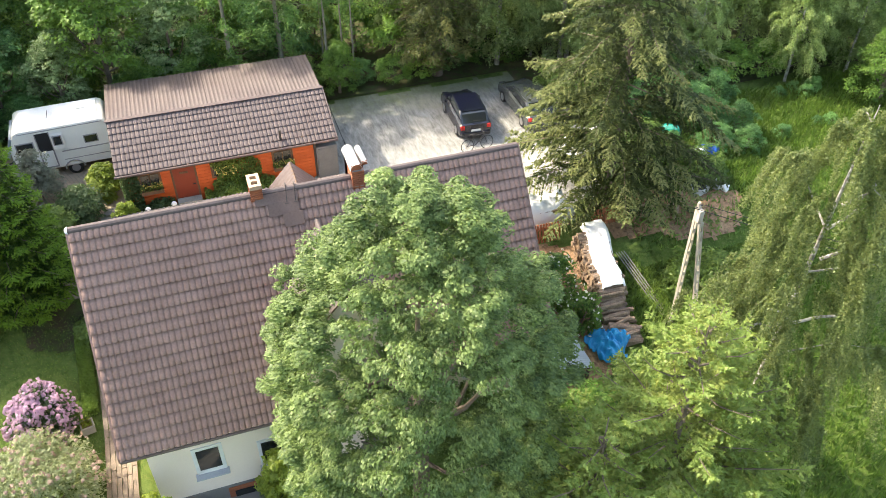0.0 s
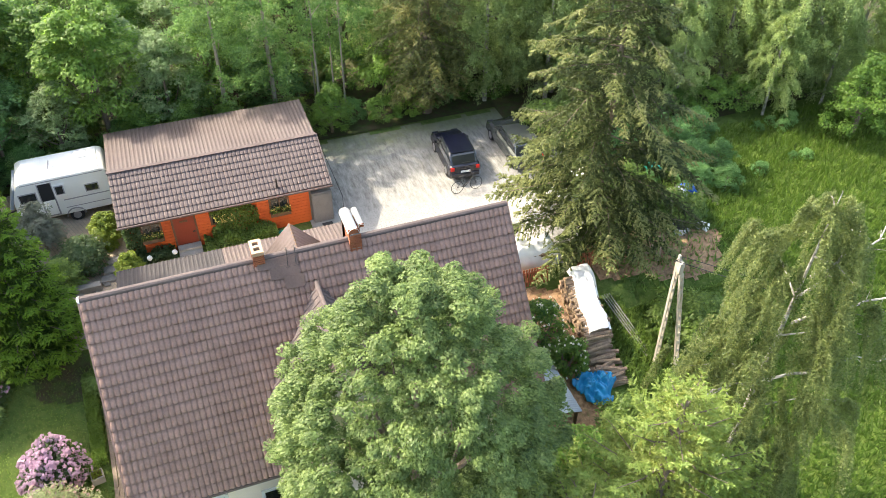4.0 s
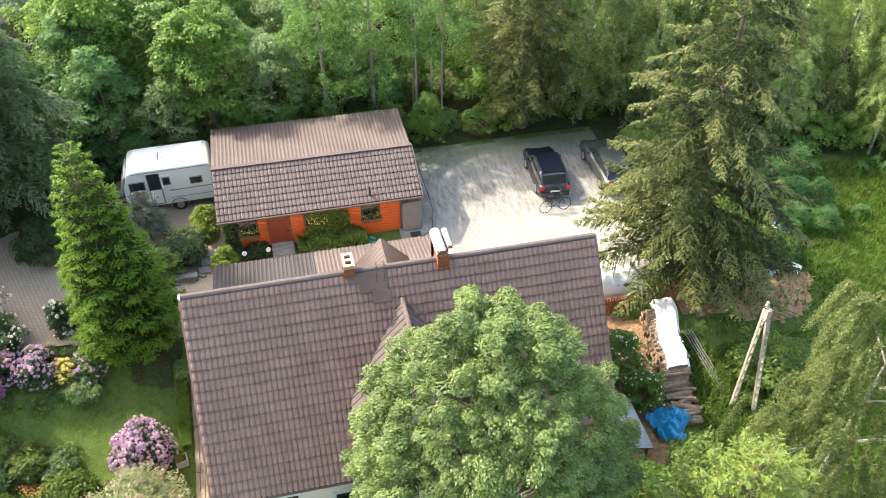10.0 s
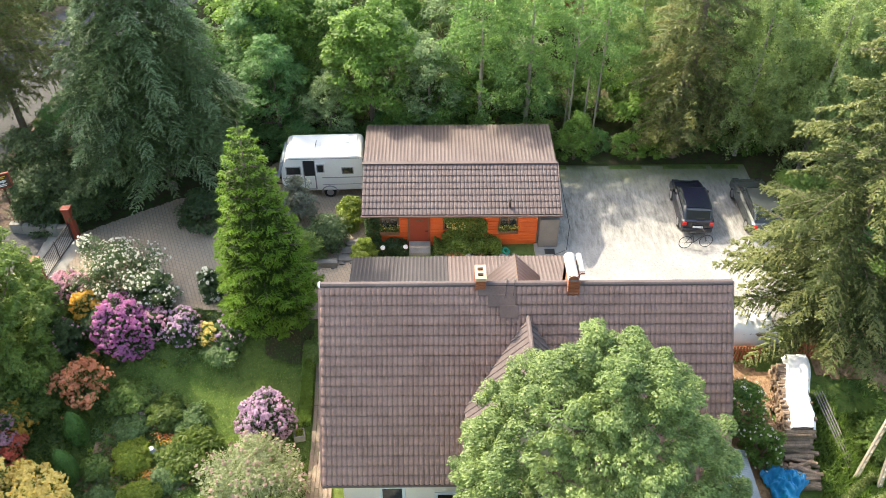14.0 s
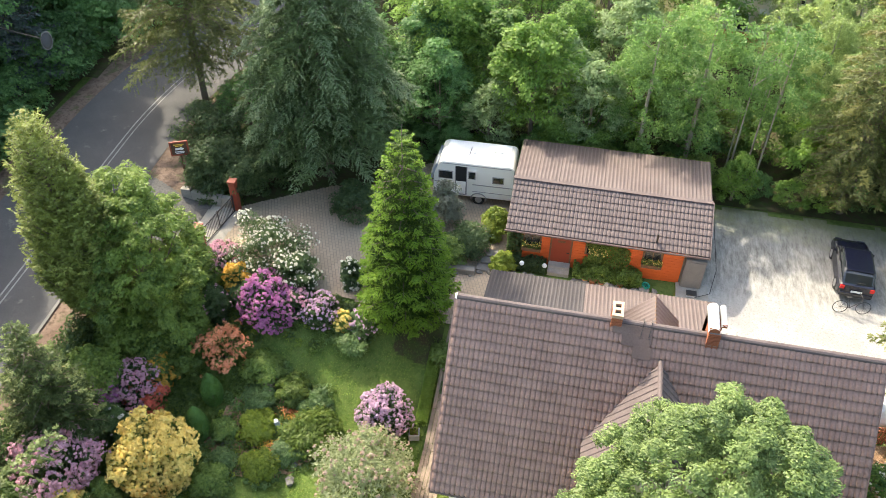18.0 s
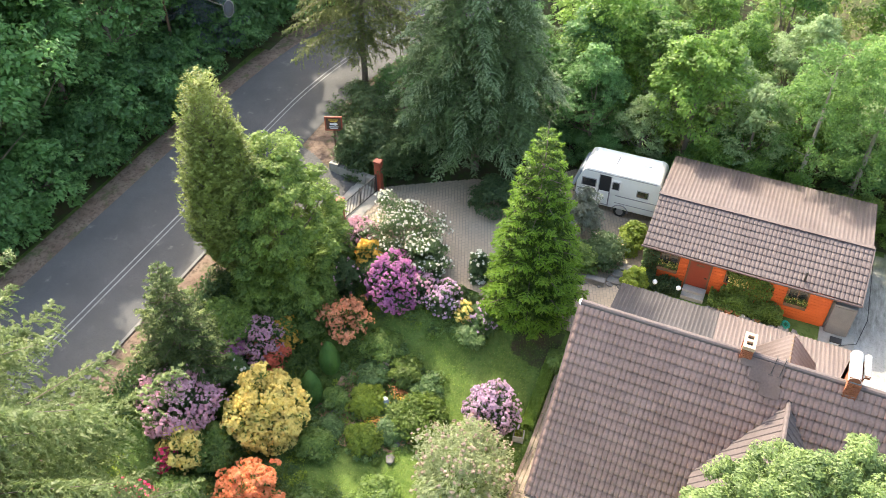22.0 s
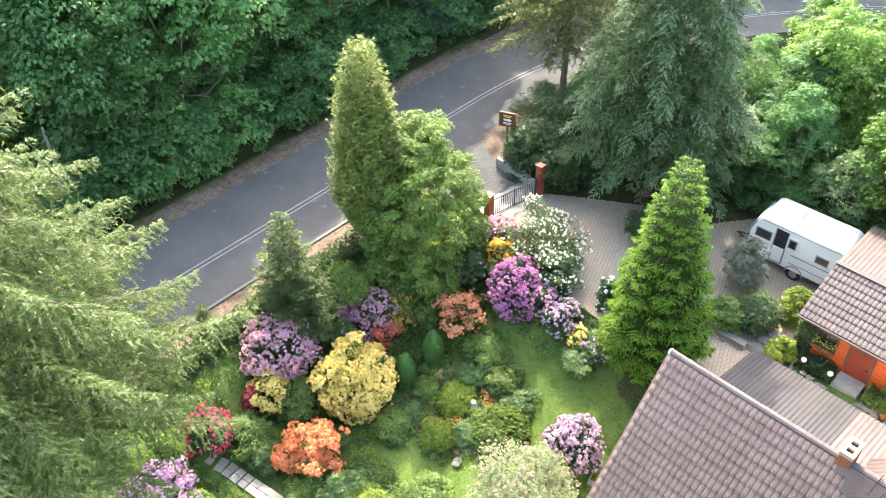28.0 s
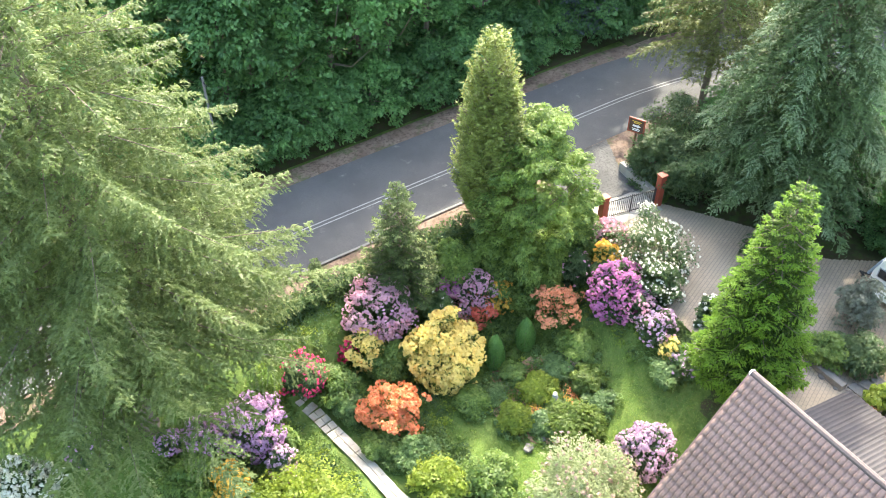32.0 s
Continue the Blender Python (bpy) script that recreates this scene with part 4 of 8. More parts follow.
def build_roof_hooks():
    for x in (6.67, 6.95):
        t = thing("roof_hook", "dark iron roof ladder hook over the ridge", "hook", group="roof hooks")
        part("bar", tube_bm([([(x, 0.14, RIDGE_Z + 0.12), (x, -0.02, RIDGE_Z + 0.16), (x - 0.06, -0.36, RIDGE_Z - 0.27)], 0.018, 6)]), M_IRON, t)
        part("foot", box((x - 0.06, -0.37, RIDGE_Z - 0.32), (0.14, 0.05, 0.05)), M_IRON, t)


build_house()
build_chimneys()
build_roof_hooks()


# ---- garden shed with orange boards ----
def build_shed():
    s = thing("shed", "orange boarded outbuilding with a brown tiled roof", "outbuilding")
    x0, x1, yf, yb, zb = 1.0, 9.15, 9.72, 15.1, -0.2
    bm = bmesh.new()
    prof = [(yf, zb), (yb, zb), (yb, 3.15), (11.95, 3.1), (yf, 2.05)]
    a = [bm.verts.new((x0, y, z)) for y, z in prof]
    b = [bm.verts.new((10.0, y, z)) for y, z in prof]
    bm.faces.new(a[::-1])
    bm.faces.new(b)
    for i in range(5):
        j = (i + 1) % 5
        bm.faces.new((a[i], a[j], b[j], b[i]))
    part("wall", bm, M_CONC, s, "grey wall under the boards")
    n = 13
    for i in range(n):
        z = zb + 0.1 + i * 0.165
        part("board", box(((x0 + x1) / 2, yf - 0.025, z + 0.08), (x1 - x0, 0.05, 0.155), 0.008), M_ORANGE, s)
    roof_slope(s, (0.65, 11.95, 3.24), (1, 0, 0), (0, 9.38 - 11.95, 2.06 - 3.24), 9.55, math.hypot(2.57, 1.18), 52, 8, M_ROOF2, bump=0.028, rise=0.04)
    corrugated(s, (0.65, 11.95, 3.28), (1, 0, 0), (0, 3.35, 0.02), 9.5, 3.35, 52, M_ROOF2, "corrugated_sheet", 0.018, 9)
    part("roof_flashing", box((5.4, 11.93, 3.28), (9.6, 0.22, 0.05), 0.015), M_ROOF2, s)
    part("gutter", tube_bm([([(0.6, 9.3, 2.02), (10.25, 9.3, 2.0)], 0.055, 8)]), M_GUTTER, s)
    part("verge_board", box((10.22, 10.65, 2.62), (0.05, 2.9, 0.16), 0, Matrix.Rotation(math.atan2(1.18, 2.57), 4, "X")), M_ROOF2, s)
    d = part("door", box((3.38, yf - 0.06, 0.86), (0.92, 0.06, 2.0), 0.01), M_DOOR, s, "dark red wooden door")
    for x, sx in ((2.88, 0.09), (3.88, 0.09)):
        part("door_frame", box((x, yf - 0.07, 0.86), (sx, 0.1, 2.06)), M_WOODDK, d)
    part("plaque", box((3.38, yf - 0.1, 1.5), (0.36, 0.02, 0.1)), M_WOODDK, d)
    part("door_handle", box((3.74, yf - 0.12, 0.85), (0.12, 0.05, 0.03)), M_IRON, d)
    for x in (1.95, 5.0, 7.72):
        w = part("window", box((x, yf - 0.05, 1.35), (0.95, 0.08, 0.85), 0.01), M_WOODDK, s, "dark brown framed window")
        part("pane", box((x, yf - 0.095, 1.35), (0.75, 0.02, 0.65)), M_GLASS, w)
        part("glazing_bar", box((x, yf - 0.11, 1.35), (0.04, 0.02, 0.66)), M_WOODDK, w)
    part("side_cabinet", box((9.7, yf - 0.1, 0.75), (0.95, 0.5, 1.9), 0.02), M_CONC, s, "grey metal side door panel")
    part("side_panel", box((9.7, yf - 0.365, 0.8), (0.82, 0.03, 1.6), 0.01), M_CONC, s)
    part("vent_pipe", tube_bm([([(7.75, 9.7, 2.0), (7.75, 9.68, 2.75)], 0.05, 8)]), M_IRON, s)
    return s


build_shed()


# ---- plants ----
def crown_points(r, clumps, per, flat=0.7):
    """Leaves over the upper and outer sides of many tufts: points and normals."""
    C = np.repeat(clumps[:, :3], per, 0)
    R = np.repeat(clumps[:, 3:4], per, 0)
    D = ball(r, len(C))
    D[:, 2] = np.where(D[:, 2] < -0.15, -D[:, 2], D[:, 2])
    rad = R * (0.7 + 0.36 * r.random((len(C), 1)))
    P = C + D * rad * np.array([1, 1, flat])
    N = D * 0.75 + np.array([0, 0, 0.7]) + r.normal(size=D.shape) * 0.38
    return P, N


def egg_clumps(r, n, R, Hc, zc, size, shape=1.0, inner=0.25, lump=0.16, low=-0.75, fork=6, gather=1.0, shell=0.72):
    """Tufts gathered on boughs, the boughs over an uneven egg-shaped crown, some of them inside it."""
    fill = int(n * 0.45)
    nb = max(7, (n - fill) // fork)
    D = ball(r, nb)
    D[:, 2] = np.where(D[:, 2] < low, -D[:, 2], D[:, 2])
    rb = gather * 1.25 * math.sqrt((R * R + R * Hc) / 2 / nb) * (0.75 + 0.5 * r.random(nb))
    k = np.where(r.random(nb) < inner, 0.3 + 0.45 * r.random(nb), 0.9 + 0.1 * r.random(nb))
    bumpy = 1 + lump * np.sin(D[:, 0] * 5 + D[:, 1] * 3.7) * np.cos(D[:, 2] * 6 + D[:, 0] * 2.3) + np.clip(0.07 * r.normal(size=nb), -0.12, 0.1)
    taper = 1 - shape * 0.28 * np.maximum(D[:, 2], 0)
    q = np.median(rb) * 0.75
    B = D * (k * bumpy)[:, None] * np.stack([(R - q) * taper, (R - q) * taper, np.full(nb, Hc - q * 0.7)], 1)
    B[:, 2] += zc
    i = np.repeat(np.arange(nb), fork)
    out = unit(D[i] * np.array([1, 1, 0.5]) + np.array([0, 0, 0.55]))
    E = unit(ball(r, len(i)) + out * 0.85)
    P = B[i] + E * (rb[i] * (0.7 + 0.35 * r.random(len(i))))[:, None] * np.array([1, 1, 0.75])
    far = np.linalg.norm((P - np.array([0, 0, zc])) / np.array([R, R, Hc]), axis=1)
    P = np.array([0, 0, zc]) + (P - np.array([0, 0, zc])) * np.minimum(1, (1 + lump * 0.6) / far)[:, None]
    s = size * (0.65 + 0.7 * r.random(len(i)))
    # the closed inner crown between the boughs
    G = ball(r, fill)
    G[:, 2] = np.where(G[:, 2] < low, -G[:, 2], G[:, 2])
    t2 = 1 - shape * 0.28 * np.maximum(G[:, 2], 0)
    lumps = 1 + lump * np.sin(G[:, 0] * 5 + G[:, 1] * 3.7) * np.cos(G[:, 2] * 6 + G[:, 0] * 2.3)
    Q = G * ((shell + 0.16 * r.random(fill)) * lumps)[:, None] * np.stack([R * t2, R * t2, np.full(fill, Hc)], 1)
    Q[:, 2] += zc
    return np.concatenate([np.concatenate([P, s[:, None]], 1), np.concatenate([Q, (size * (0.9 + 0.5 * r.random(fill)))[:, None]], 1)])


def limbs(r, base, zc, R, Hc, n, r0, lean=(0, 0)):
    """Tapered trunk with limbs reaching into the crown."""
    items = []
    top = Vector((lean[0], lean[1], zc + Hc * 0.45))
    trunk = [Vector((0, 0, base)), Vector((lean[0] * 0.3, lean[1] * 0.3, base + (zc - base) * 0.5)), Vector((lean[0] * 0.7, lean[1] * 0.7, zc)), top]
    items.append((trunk, [r0, r0 * 0.8, r0 * 0.55, r0 * 0.15], 8))
    for i in range(n):
        a = i * 2.4 + r.random()
        z0 = base + (zc - base) * (0.45 + 0.5 * r.random())
        d = R * (0.5 + 0.35 * r.random())
        p0 = Vector((0, 0, z0))
        p2 = Vector((math.cos(a) * d, math.sin(a) * d, z0 + (0.3 + 0.5 * r.random()) * Hc))
        p1 = p0.lerp(p2, 0.5) + Vector((0, 0, -0.1 * Hc))
        items.append(([p0, p1, p2], [r0 * 0.35, r0 * 0.22, r0 * 0.06], 5))
    return tube_bm(items)


def leafy(name, seed, R, Hc, zc, n, per, size, leaf, material, bark=None, trunk=0.2, shape=1.0, flat=0.7, inner=0.25, aspect=0.62, label="", category="tree", where=None, group="", lump=0.16, parts=("trunk", "crown"), kind="", tri=True, low=-0.75, fork=6, gather=1.0, shell=0.72):
    """A broadleaved tree or bush: trunk with limbs and a crown of many small leaves."""
    r = np.random.default_rng(seed)
    t = thing(name, label, category, where, group, kind)
    if bark is not None:
        part(parts[0], limbs(r, -0.15, zc, R, Hc, 9, trunk), bark, t)
    P, N = crown_points(r, egg_clumps(r, n, R, Hc, zc, size, shape, inner, lump, low, fork, gather, shell), per, flat)
    keep = P[:, 2] > 0.05
    P, N = P[keep], N[keep]
    out = P - np.array([0, 0, zc])
    T = out * np.array([1, 1, 0.2]) + r.normal(size=P.shape) * 0.8 + np.array([0, 0, -0.6])
    L = leaf * (0.7 + 0.6 * r.random(len(P)))
    V, F = leaves(P, N, T, L * 1.1, L * aspect * 1.25, tri=tri)
    part(parts[1], mesh_np(parts[1], V, F, material), None, t)
    return t


def conifer(name, seed, H, R, material, bark, label, where=None, base=0.6, whorl=0.5, arms=9, droop=0.35, lift=0.15, needle=0.14, width=0.4, sub=0.18, fan_width=0.28, hang=0.5, power=0.85, trunk=0.16, category="conifer tree", sparse=0.0, ragged=0.15, group="", tip=0.0, dens=2.2, pad=3.2, jitter=0.6, fresh=None, share=1.0, edge=0.72):
    """A conifer: tapered trunk, whorls of boughs, and side shoots set with short needle sprays along each bough.
    fresh: the material of the young growth at the ends of the boughs; share: the part of the boughs that bear it."""
    r = np.random.default_rng(seed)
    t = thing(name, label, category, where, group)
    items = [([Vector((0, 0, -0.2)), Vector((0, 0, H * 0.5)), Vector((0, 0, H))], [trunk, trunk * 0.6, 0.012], 8)]
    old, young, broad = [], [], []
    up = np.array([0, 0, 1.0])
    z, k = base, 0
    while z < H - 0.1:
        f = (z - base) / (H - base)
        reach = R * (1 - f) ** power * (0.35 + 0.65 * min(1, (f + 0.02) * 9)) + 0.12
        n = max(6, int(arms * (0.45 + 0.55 * (1 - f))))
        for i in range(n):
            if r.random() < sparse:
                continue
            a = 2 * math.pi * (i + r.random() * 0.7) / n + k * 0.7
            Lb = reach * (1 - ragged + 2 * ragged * r.random())
            zz = z + (r.random() - 0.5) * whorl * jitter
            d = np.array([math.cos(a), math.sin(a), 0])
            side = np.array([-d[1], d[0], 0])
            bend = r.normal() * 0.1
            dr = droop * (0.75 + 0.5 * r.random())
            bears = fresh is not None and r.random() < share

            def spine(w):
                return np.stack([d[0] * Lb * w, d[1] * Lb * w, zz + Lb * (lift * w * 2 - dr * w ** 1.6 + (0.10 + tip) * w ** 5)], 1) + side * (bend * Lb * w * w)[:, None]

            ns = max(5, int(Lb / sub))
            us = np.clip(np.repeat(0.1 + 0.9 * ((np.arange(ns) + 0.5) / ns) ** 0.8, 2) + r.normal(size=2 * ns) * 0.012, 0.05, 1.0)
            sg = np.tile([1.0, -1.0], ns)
            ls = fan_width * Lb * np.minimum(1, us * 2 + 0.15) * np.minimum(1, (1.1 - us) * 1.7) * (0.65 + 0.6 * r.random(2 * ns)) + needle * 0.6
            D = d * (0.4 + 0.5 * r.random((2 * ns, 1))) + side * (sg * (0.5 + 0.5 * r.random(2 * ns)))[:, None] + up * tip + r.normal(size=(2 * ns, 3)) * 0.15
            D = unit(D)
            B = spine(us)
            if Lb > 0.8 and i % 2 == 0:
                S = spine(np.array([0.02, 0.5, 0.95]))
                items.append(([Vector(q) for q in S], [0.035, 0.022, 0.006], 4))
            # broad inner sprays close to the bough
            q = r.integers(0, 2 * ns, max(6, int(ns * 1.3)))
            wq = 0.1 + 0.5 * r.random(len(q))
            broad.append((B[q] + D[q] * (ls[q] * wq)[:, None] - up * (hang * ls[q] * wq * wq + 0.05)[:, None],
                          D[q] - up * (1.2 * hang * wq)[:, None] + r.normal(size=(len(q), 3)) * 0.25,
                          np.clip(ls[q] * 0.7, needle * 1.2, needle * pad)))
            cnt = np.maximum(2, (ls / needle * dens * 1.45)).astype(int)
            idx = np.repeat(np.arange(2 * ns), cnt)
            w = r.random(len(idx)) ** 0.85
            hg = hang * (0.6 + 0.8 * r.random(2 * ns))[idx]
            l = ls[idx]
            P = B[idx] + D[idx] * (l * w)[:, None] - up * (hg * l * w * w)[:, None]
            T = unit(D[idx] - up * (1.6 * hg * w)[:, None]) + r.normal(size=(len(idx), 3)) * 0.48 + up * tip * 0.8
            L = needle * (0.65 + 0.7 * r.random(len(idx)))
            ends = ((us[idx] > edge) | ((w > 0.8) & (us[idx] > edge - 0.25))) if bears else np.zeros(len(idx), bool)
            old.append((P[~ends], T[~ends], L[~ends]))
            young.append((P[ends] + up * 0.02, T[ends], L[ends]))
        z += whorl * (1 - 0.35 * f)
        k += 1
    part("trunk", tube_bm(items[:1]), bark, t)
    if len(items) > 1:
        tagged(part("bough", tube_bm(items[1:]), bark, t), kind="stuff")

    def sprays(bits, wide, spread):
        P, T, L = (np.concatenate([b[j] for b in bits]) for j in range(3))
        return leaves(P, up + r.normal(size=P.shape) * spread, T, L * 1.2, L * wide, tri=True)

    V, F = sprays(old, width * 1.2, 0.55)
    V2, F2 = sprays(broad, 0.62, 0.3)
    part("crown", mesh_np("crown", np.concatenate([V, V2]), np.concatenate([F, F2 + len(V)]), material), None, t)
    if fresh is not None:
        V, F = sprays(young, width * 1.25, 0.5)
        part("young_growth", mesh_np("young_growth", V, F, fresh), None, t, "paler young growth at the tips")
    return t


def spray_tree(name, seed, H, R, material, bark, label, where=None, boughs=60, lo=0.15, hang=0.8, grav=0.5, leaf=0.12, gap=0.07, twigs=4.0, bunch=3, rise=0.9, lean=(0.0, 0.0), trunk=0.16, stems=1, group="", aspect=0.7, spread=0.08, waist=0.55, bough_show=4, loose=0.4):
    """A light-crowned tree: rising boughs that arch over, set with fine leafy twigs that spread (grav 0) or hang (grav 1)."""
    r = np.random.default_rng(seed)
    t = thing(name, label, "tree", where, group)
    up = np.array([0, 0, 1.0])
    feet = [np.array([0.0, 0.0])] if stems == 1 else [r.normal(size=2) * 0.7 for _ in range(stems)]

    def axis(z, s):
        w = (z / H) ** 1.4
        return np.array([feet[s][0] + lean[0] * w, feet[s][1] + lean[1] * w, z])

    tr = [([Vector(axis(z, s) - (up * 0.2 if z == 0 else 0)) for z in (0, H * 0.35, H * 0.7, H * 0.97)], [trunk, trunk * 0.75, trunk * 0.4, 0.012], 7) for s in range(stems)]
    shown, P, T = [], [], []
    for i in range(boughs):
        f = (i + r.random()) / boughs
        z0 = H * (lo + (0.96 - lo) * f)
        reach = R * (waist + (1 - waist) * min(1.0, f * 3.2)) * (1 - f ** 2.4) ** 0.75 * (0.6 + 0.55 * r.random()) + 0.3
        a = i * 2.4 + r.random()
        d = np.array([math.cos(a), math.sin(a), 0])
        side = np.array([-d[1], d[0], 0])
        p0 = axis(z0, i % stems)
        p1 = p0 + d * reach * 0.55 + up * rise * reach * 0.45
        p2 = p0 + d * reach + up * reach * (rise * 0.35 - 0.12)
        shown.append(([Vector(p) for p in (p0, (p0 + 2 * p1 + p2) / 4, p2)], [0.03, 0.018, 0.006], 4))
        for _ in range(int(reach * twigs) + 3):
            u = 0.18 + 0.82 * r.random() ** 0.75
            b0 = (1 - u) ** 2 * p0 + 2 * u * (1 - u) * p1 + u * u * p2
            g = unit(d * (0.3 + 0.7 * r.random()) + side * r.normal() * 0.9 + up * 0.15)
            ln0 = hang * (0.55 + 0.75 * r.random())
            for _ in range(bunch):
                b = b0 + r.normal(size=3) * spread
                ln = ln0 * (0.65 + 0.5 * r.random())
                m = max(3, int(ln / gap))
                s = (np.arange(m) + 0.5) / m
                P.append(b + g * (ln * (1 - 0.75 * grav) * s)[:, None] - up * (ln * grav * s ** 1.5)[:, None] + r.normal(size=(m, 3)) * leaf * loose)
                T.append(g * (1 - grav) - up * (0.3 + grav) + r.normal(size=(m, 3)) * 0.6)
    P, T = np.concatenate(P), np.concatenate(T)
    ok = P[:, 2] > 0.2
    P, T = P[ok], T[ok]
    L = leaf * (0.7 + 0.6 * r.random(len(P)))
    V, F = leaves(P, ball(r, len(P)) * 0.8 + up * 0.7, T, L, L * aspect, tri=True)
    part("crown", mesh_np("crown", V, F, material), None, t)
    for it in tr:
        part("trunk", tube_bm([it]), bark, t)
    tagged(part("bough", tube_bm(shown[::bough_show]), bark, t), kind="stuff")
    return t


def blossom_bush(name, seed, R, H, leafm, petalm, trusses, where, label, size=0.1, leaf=0.11, n=240, per=34, category="flowering shrub", petals=9, psize=0.07, lump=0.2):
    """A lumpy domed bush: leaves below, trusses of petals over its skin."""
    r = np.random.default_rng(seed)
    t = thing(name, label, category, where)
    cl = egg_clumps(r, n, R * 0.84, H * 0.6, H * 0.4, R * 0.19, 0.2, 0.15, lump, -0.75, 4, 0.9)
    P, N = crown_points(r, cl, per, 0.8)
    keep = P[:, 2] > 0.02
    P, N = P[keep], N[keep]
    T = P * np.array([1, 1, 0]) + r.normal(size=P.shape) * 0.6
    L = leaf * (0.7 + 0.6 * r.random(len(P)))
    V, F = leaves(P, N, T, L * 1.1, L * 0.6, tri=True)
    part("foliage", mesh_np("foliage", V, F, leafm), None, t)
    stems = [([Vector((0, 0, -0.1)), Vector((math.cos(a) * R * 0.3, math.sin(a) * R * 0.3, H * 0.3)), Vector((math.cos(a) * R * 0.6, math.sin(a) * R * 0.6, H * 0.55))], [0.04, 0.03, 0.01], 5) for a in (0.3, 1.7, 2.9, 4.2, 5.4)]
    part("stem", tube_bm(stems), M_BARK, t)
    if trusses:
        pick = cl[r.integers(0, len(cl), trusses)]
        D = ball(r, trusses)
        c0 = pick[:, :3] - np.array([0, 0, H * 0.4])
        D = unit(D * 0.8 + unit(c0) * 0.8 + np.array([0, 0, 0.3]))
        C = pick[:, :3] + D * pick[:, 3:4] * 1.12 * np.array([1, 1, 0.85])
        ok = C[:, 2] > 0.1
        C, D = C[ok], D[ok]
        k = petals
        CC, DD = np.repeat(C, k, 0), np.repeat(D, k, 0)
        E = unit(ball(r, len(CC)) + DD * 0.9)
        s = np.repeat(size * (0.75 + 0.5 * r.random(len(C))), k)[:, None]
        PP = CC + E * s * 0.62
        TT = np.cross(E, ball(r, len(CC)))
        ll = psize * (0.8 + 0.5 * r.random(len(CC))) * (s[:, 0] / size)
        V, F = leaves(PP, E + ball(r, len(CC)) * 0.3, TT, ll * 1.35, ll * 1.3, tri=True)
        part("blossoms", mesh_np("blossoms", V, F, petalm), None, t)
    return t


def spot(x, y, rz=0.0):
    return Matrix.Translation((x, y, land(x, y))) @ Matrix.Rotation(radians(rz), 4, "Z")


# single trees
leafy("linden_tree", 11, 4.2, 6.35, 6.9, 3000, 100, 0.22, 0.078, G_LINDEN, M_BARK, 0.32, label="full round linden with bright green leaf tufts before the house", where=spot(8.7, -7.7), shape=0.4, inner=0.12, lump=0.05, aspect=0.6, fork=5, gather=0.88, shell=0.82, low=-0.9)
conifer("young_conifer", 12, 10.4, 2.4, G_BRIGHT, M_BARK, "dense bright green cone-shaped conifer beside the driveway", spot(-3.2, 4.85), base=0.25, whorl=0.72, arms=17, droop=0.38, lift=0.1, needle=0.075, width=0.6, sub=0.075, fan_width=0.36, hang=0.22, tip=0.04, power=0.68, trunk=0.12, ragged=0.08, dens=2.4, jitter=0.12, pad=3.6, fresh=G_BRIGHTTIP, edge=0.7)
conifer("thuja", 13, 10.3, 1.75, G_THUJA, M_BARK, "tall olive-green columnar thuja at the roadside", spot(-16.5, 1.2), base=0.2, whorl=0.3, arms=13, droop=-0.6, lift=0.35, needle=0.1, width=0.5, sub=0.13, fan_width=0.4, hang=-0.3, power=0.5, trunk=0.15, ragged=0.12, dens=2.1)
conifer("thuja", 23, 9.2, 1.2, G_THUJA, M_BARK, "lower olive-green thuja grown close beside the tall one", spot(-15.55, 1.3), base=0.2, whorl=0.32, arms=11, droop=-0.6, lift=0.35, needle=0.12, width=0.5, sub=0.14, fan_width=0.4, hang=-0.3, power=0.5, trunk=0.1, ragged=0.2, dens=2.0)
leafy("broadleaf_tree", 14, 3.15, 4.3, 3.35, 900, 66, 0.3, 0.125, G_GARDENTREE, M_BARK, 0.16, label="leafy mid-green garden tree beside the thuja", where=spot(-14.6, 2.5), shape=0.7, inner=0.2, low=-0.95)
conifer("dark_spruce", 15, 6.6, 1.95, G_SPRUCEDK, M_BARK, "small dark green spruce by the road hedge", spot(-15.2, -4.4), base=0.2, whorl=0.36, arms=11, droop=0.3, lift=0.18, needle=0.09, width=0.5, sub=0.11, fan_width=0.24, hang=0.15, power=0.66, trunk=0.1, dens=2.6, fresh=G_SPRUCETIP, share=0.5, edge=0.82)
conifer("larch", 16, 21.0, 8.1, G_LARCH, M_BARK, "huge pale green larch with drooping feathery boughs", spot(-14.2, -16.6), base=4.3, whorl=0.85, arms=15, droop=0.45, lift=0.16, needle=0.135, width=0.34, sub=0.16, fan_width=0.19, hang=0.75, power=0.6, trunk=0.42, ragged=0.2, sparse=0.05, dens=2.7, pad=2.0, fresh=G_LARCHTIP, edge=0.75)
conifer("silver_fir", 17, 19.0, 4.5, G_FIR, M_BARK, "large dark silver-green fir over the driveway", spot(-9.6, 13.7), base=2.9, whorl=0.85, arms=14, droop=1.0, lift=0.2, needle=0.11, width=0.5, sub=0.13, fan_width=0.27, hang=0.6, power=0.5, trunk=0.24, ragged=0.2, dens=2.6, pad=4.0, fresh=G_FIRTIP, share=0.7, edge=0.74)
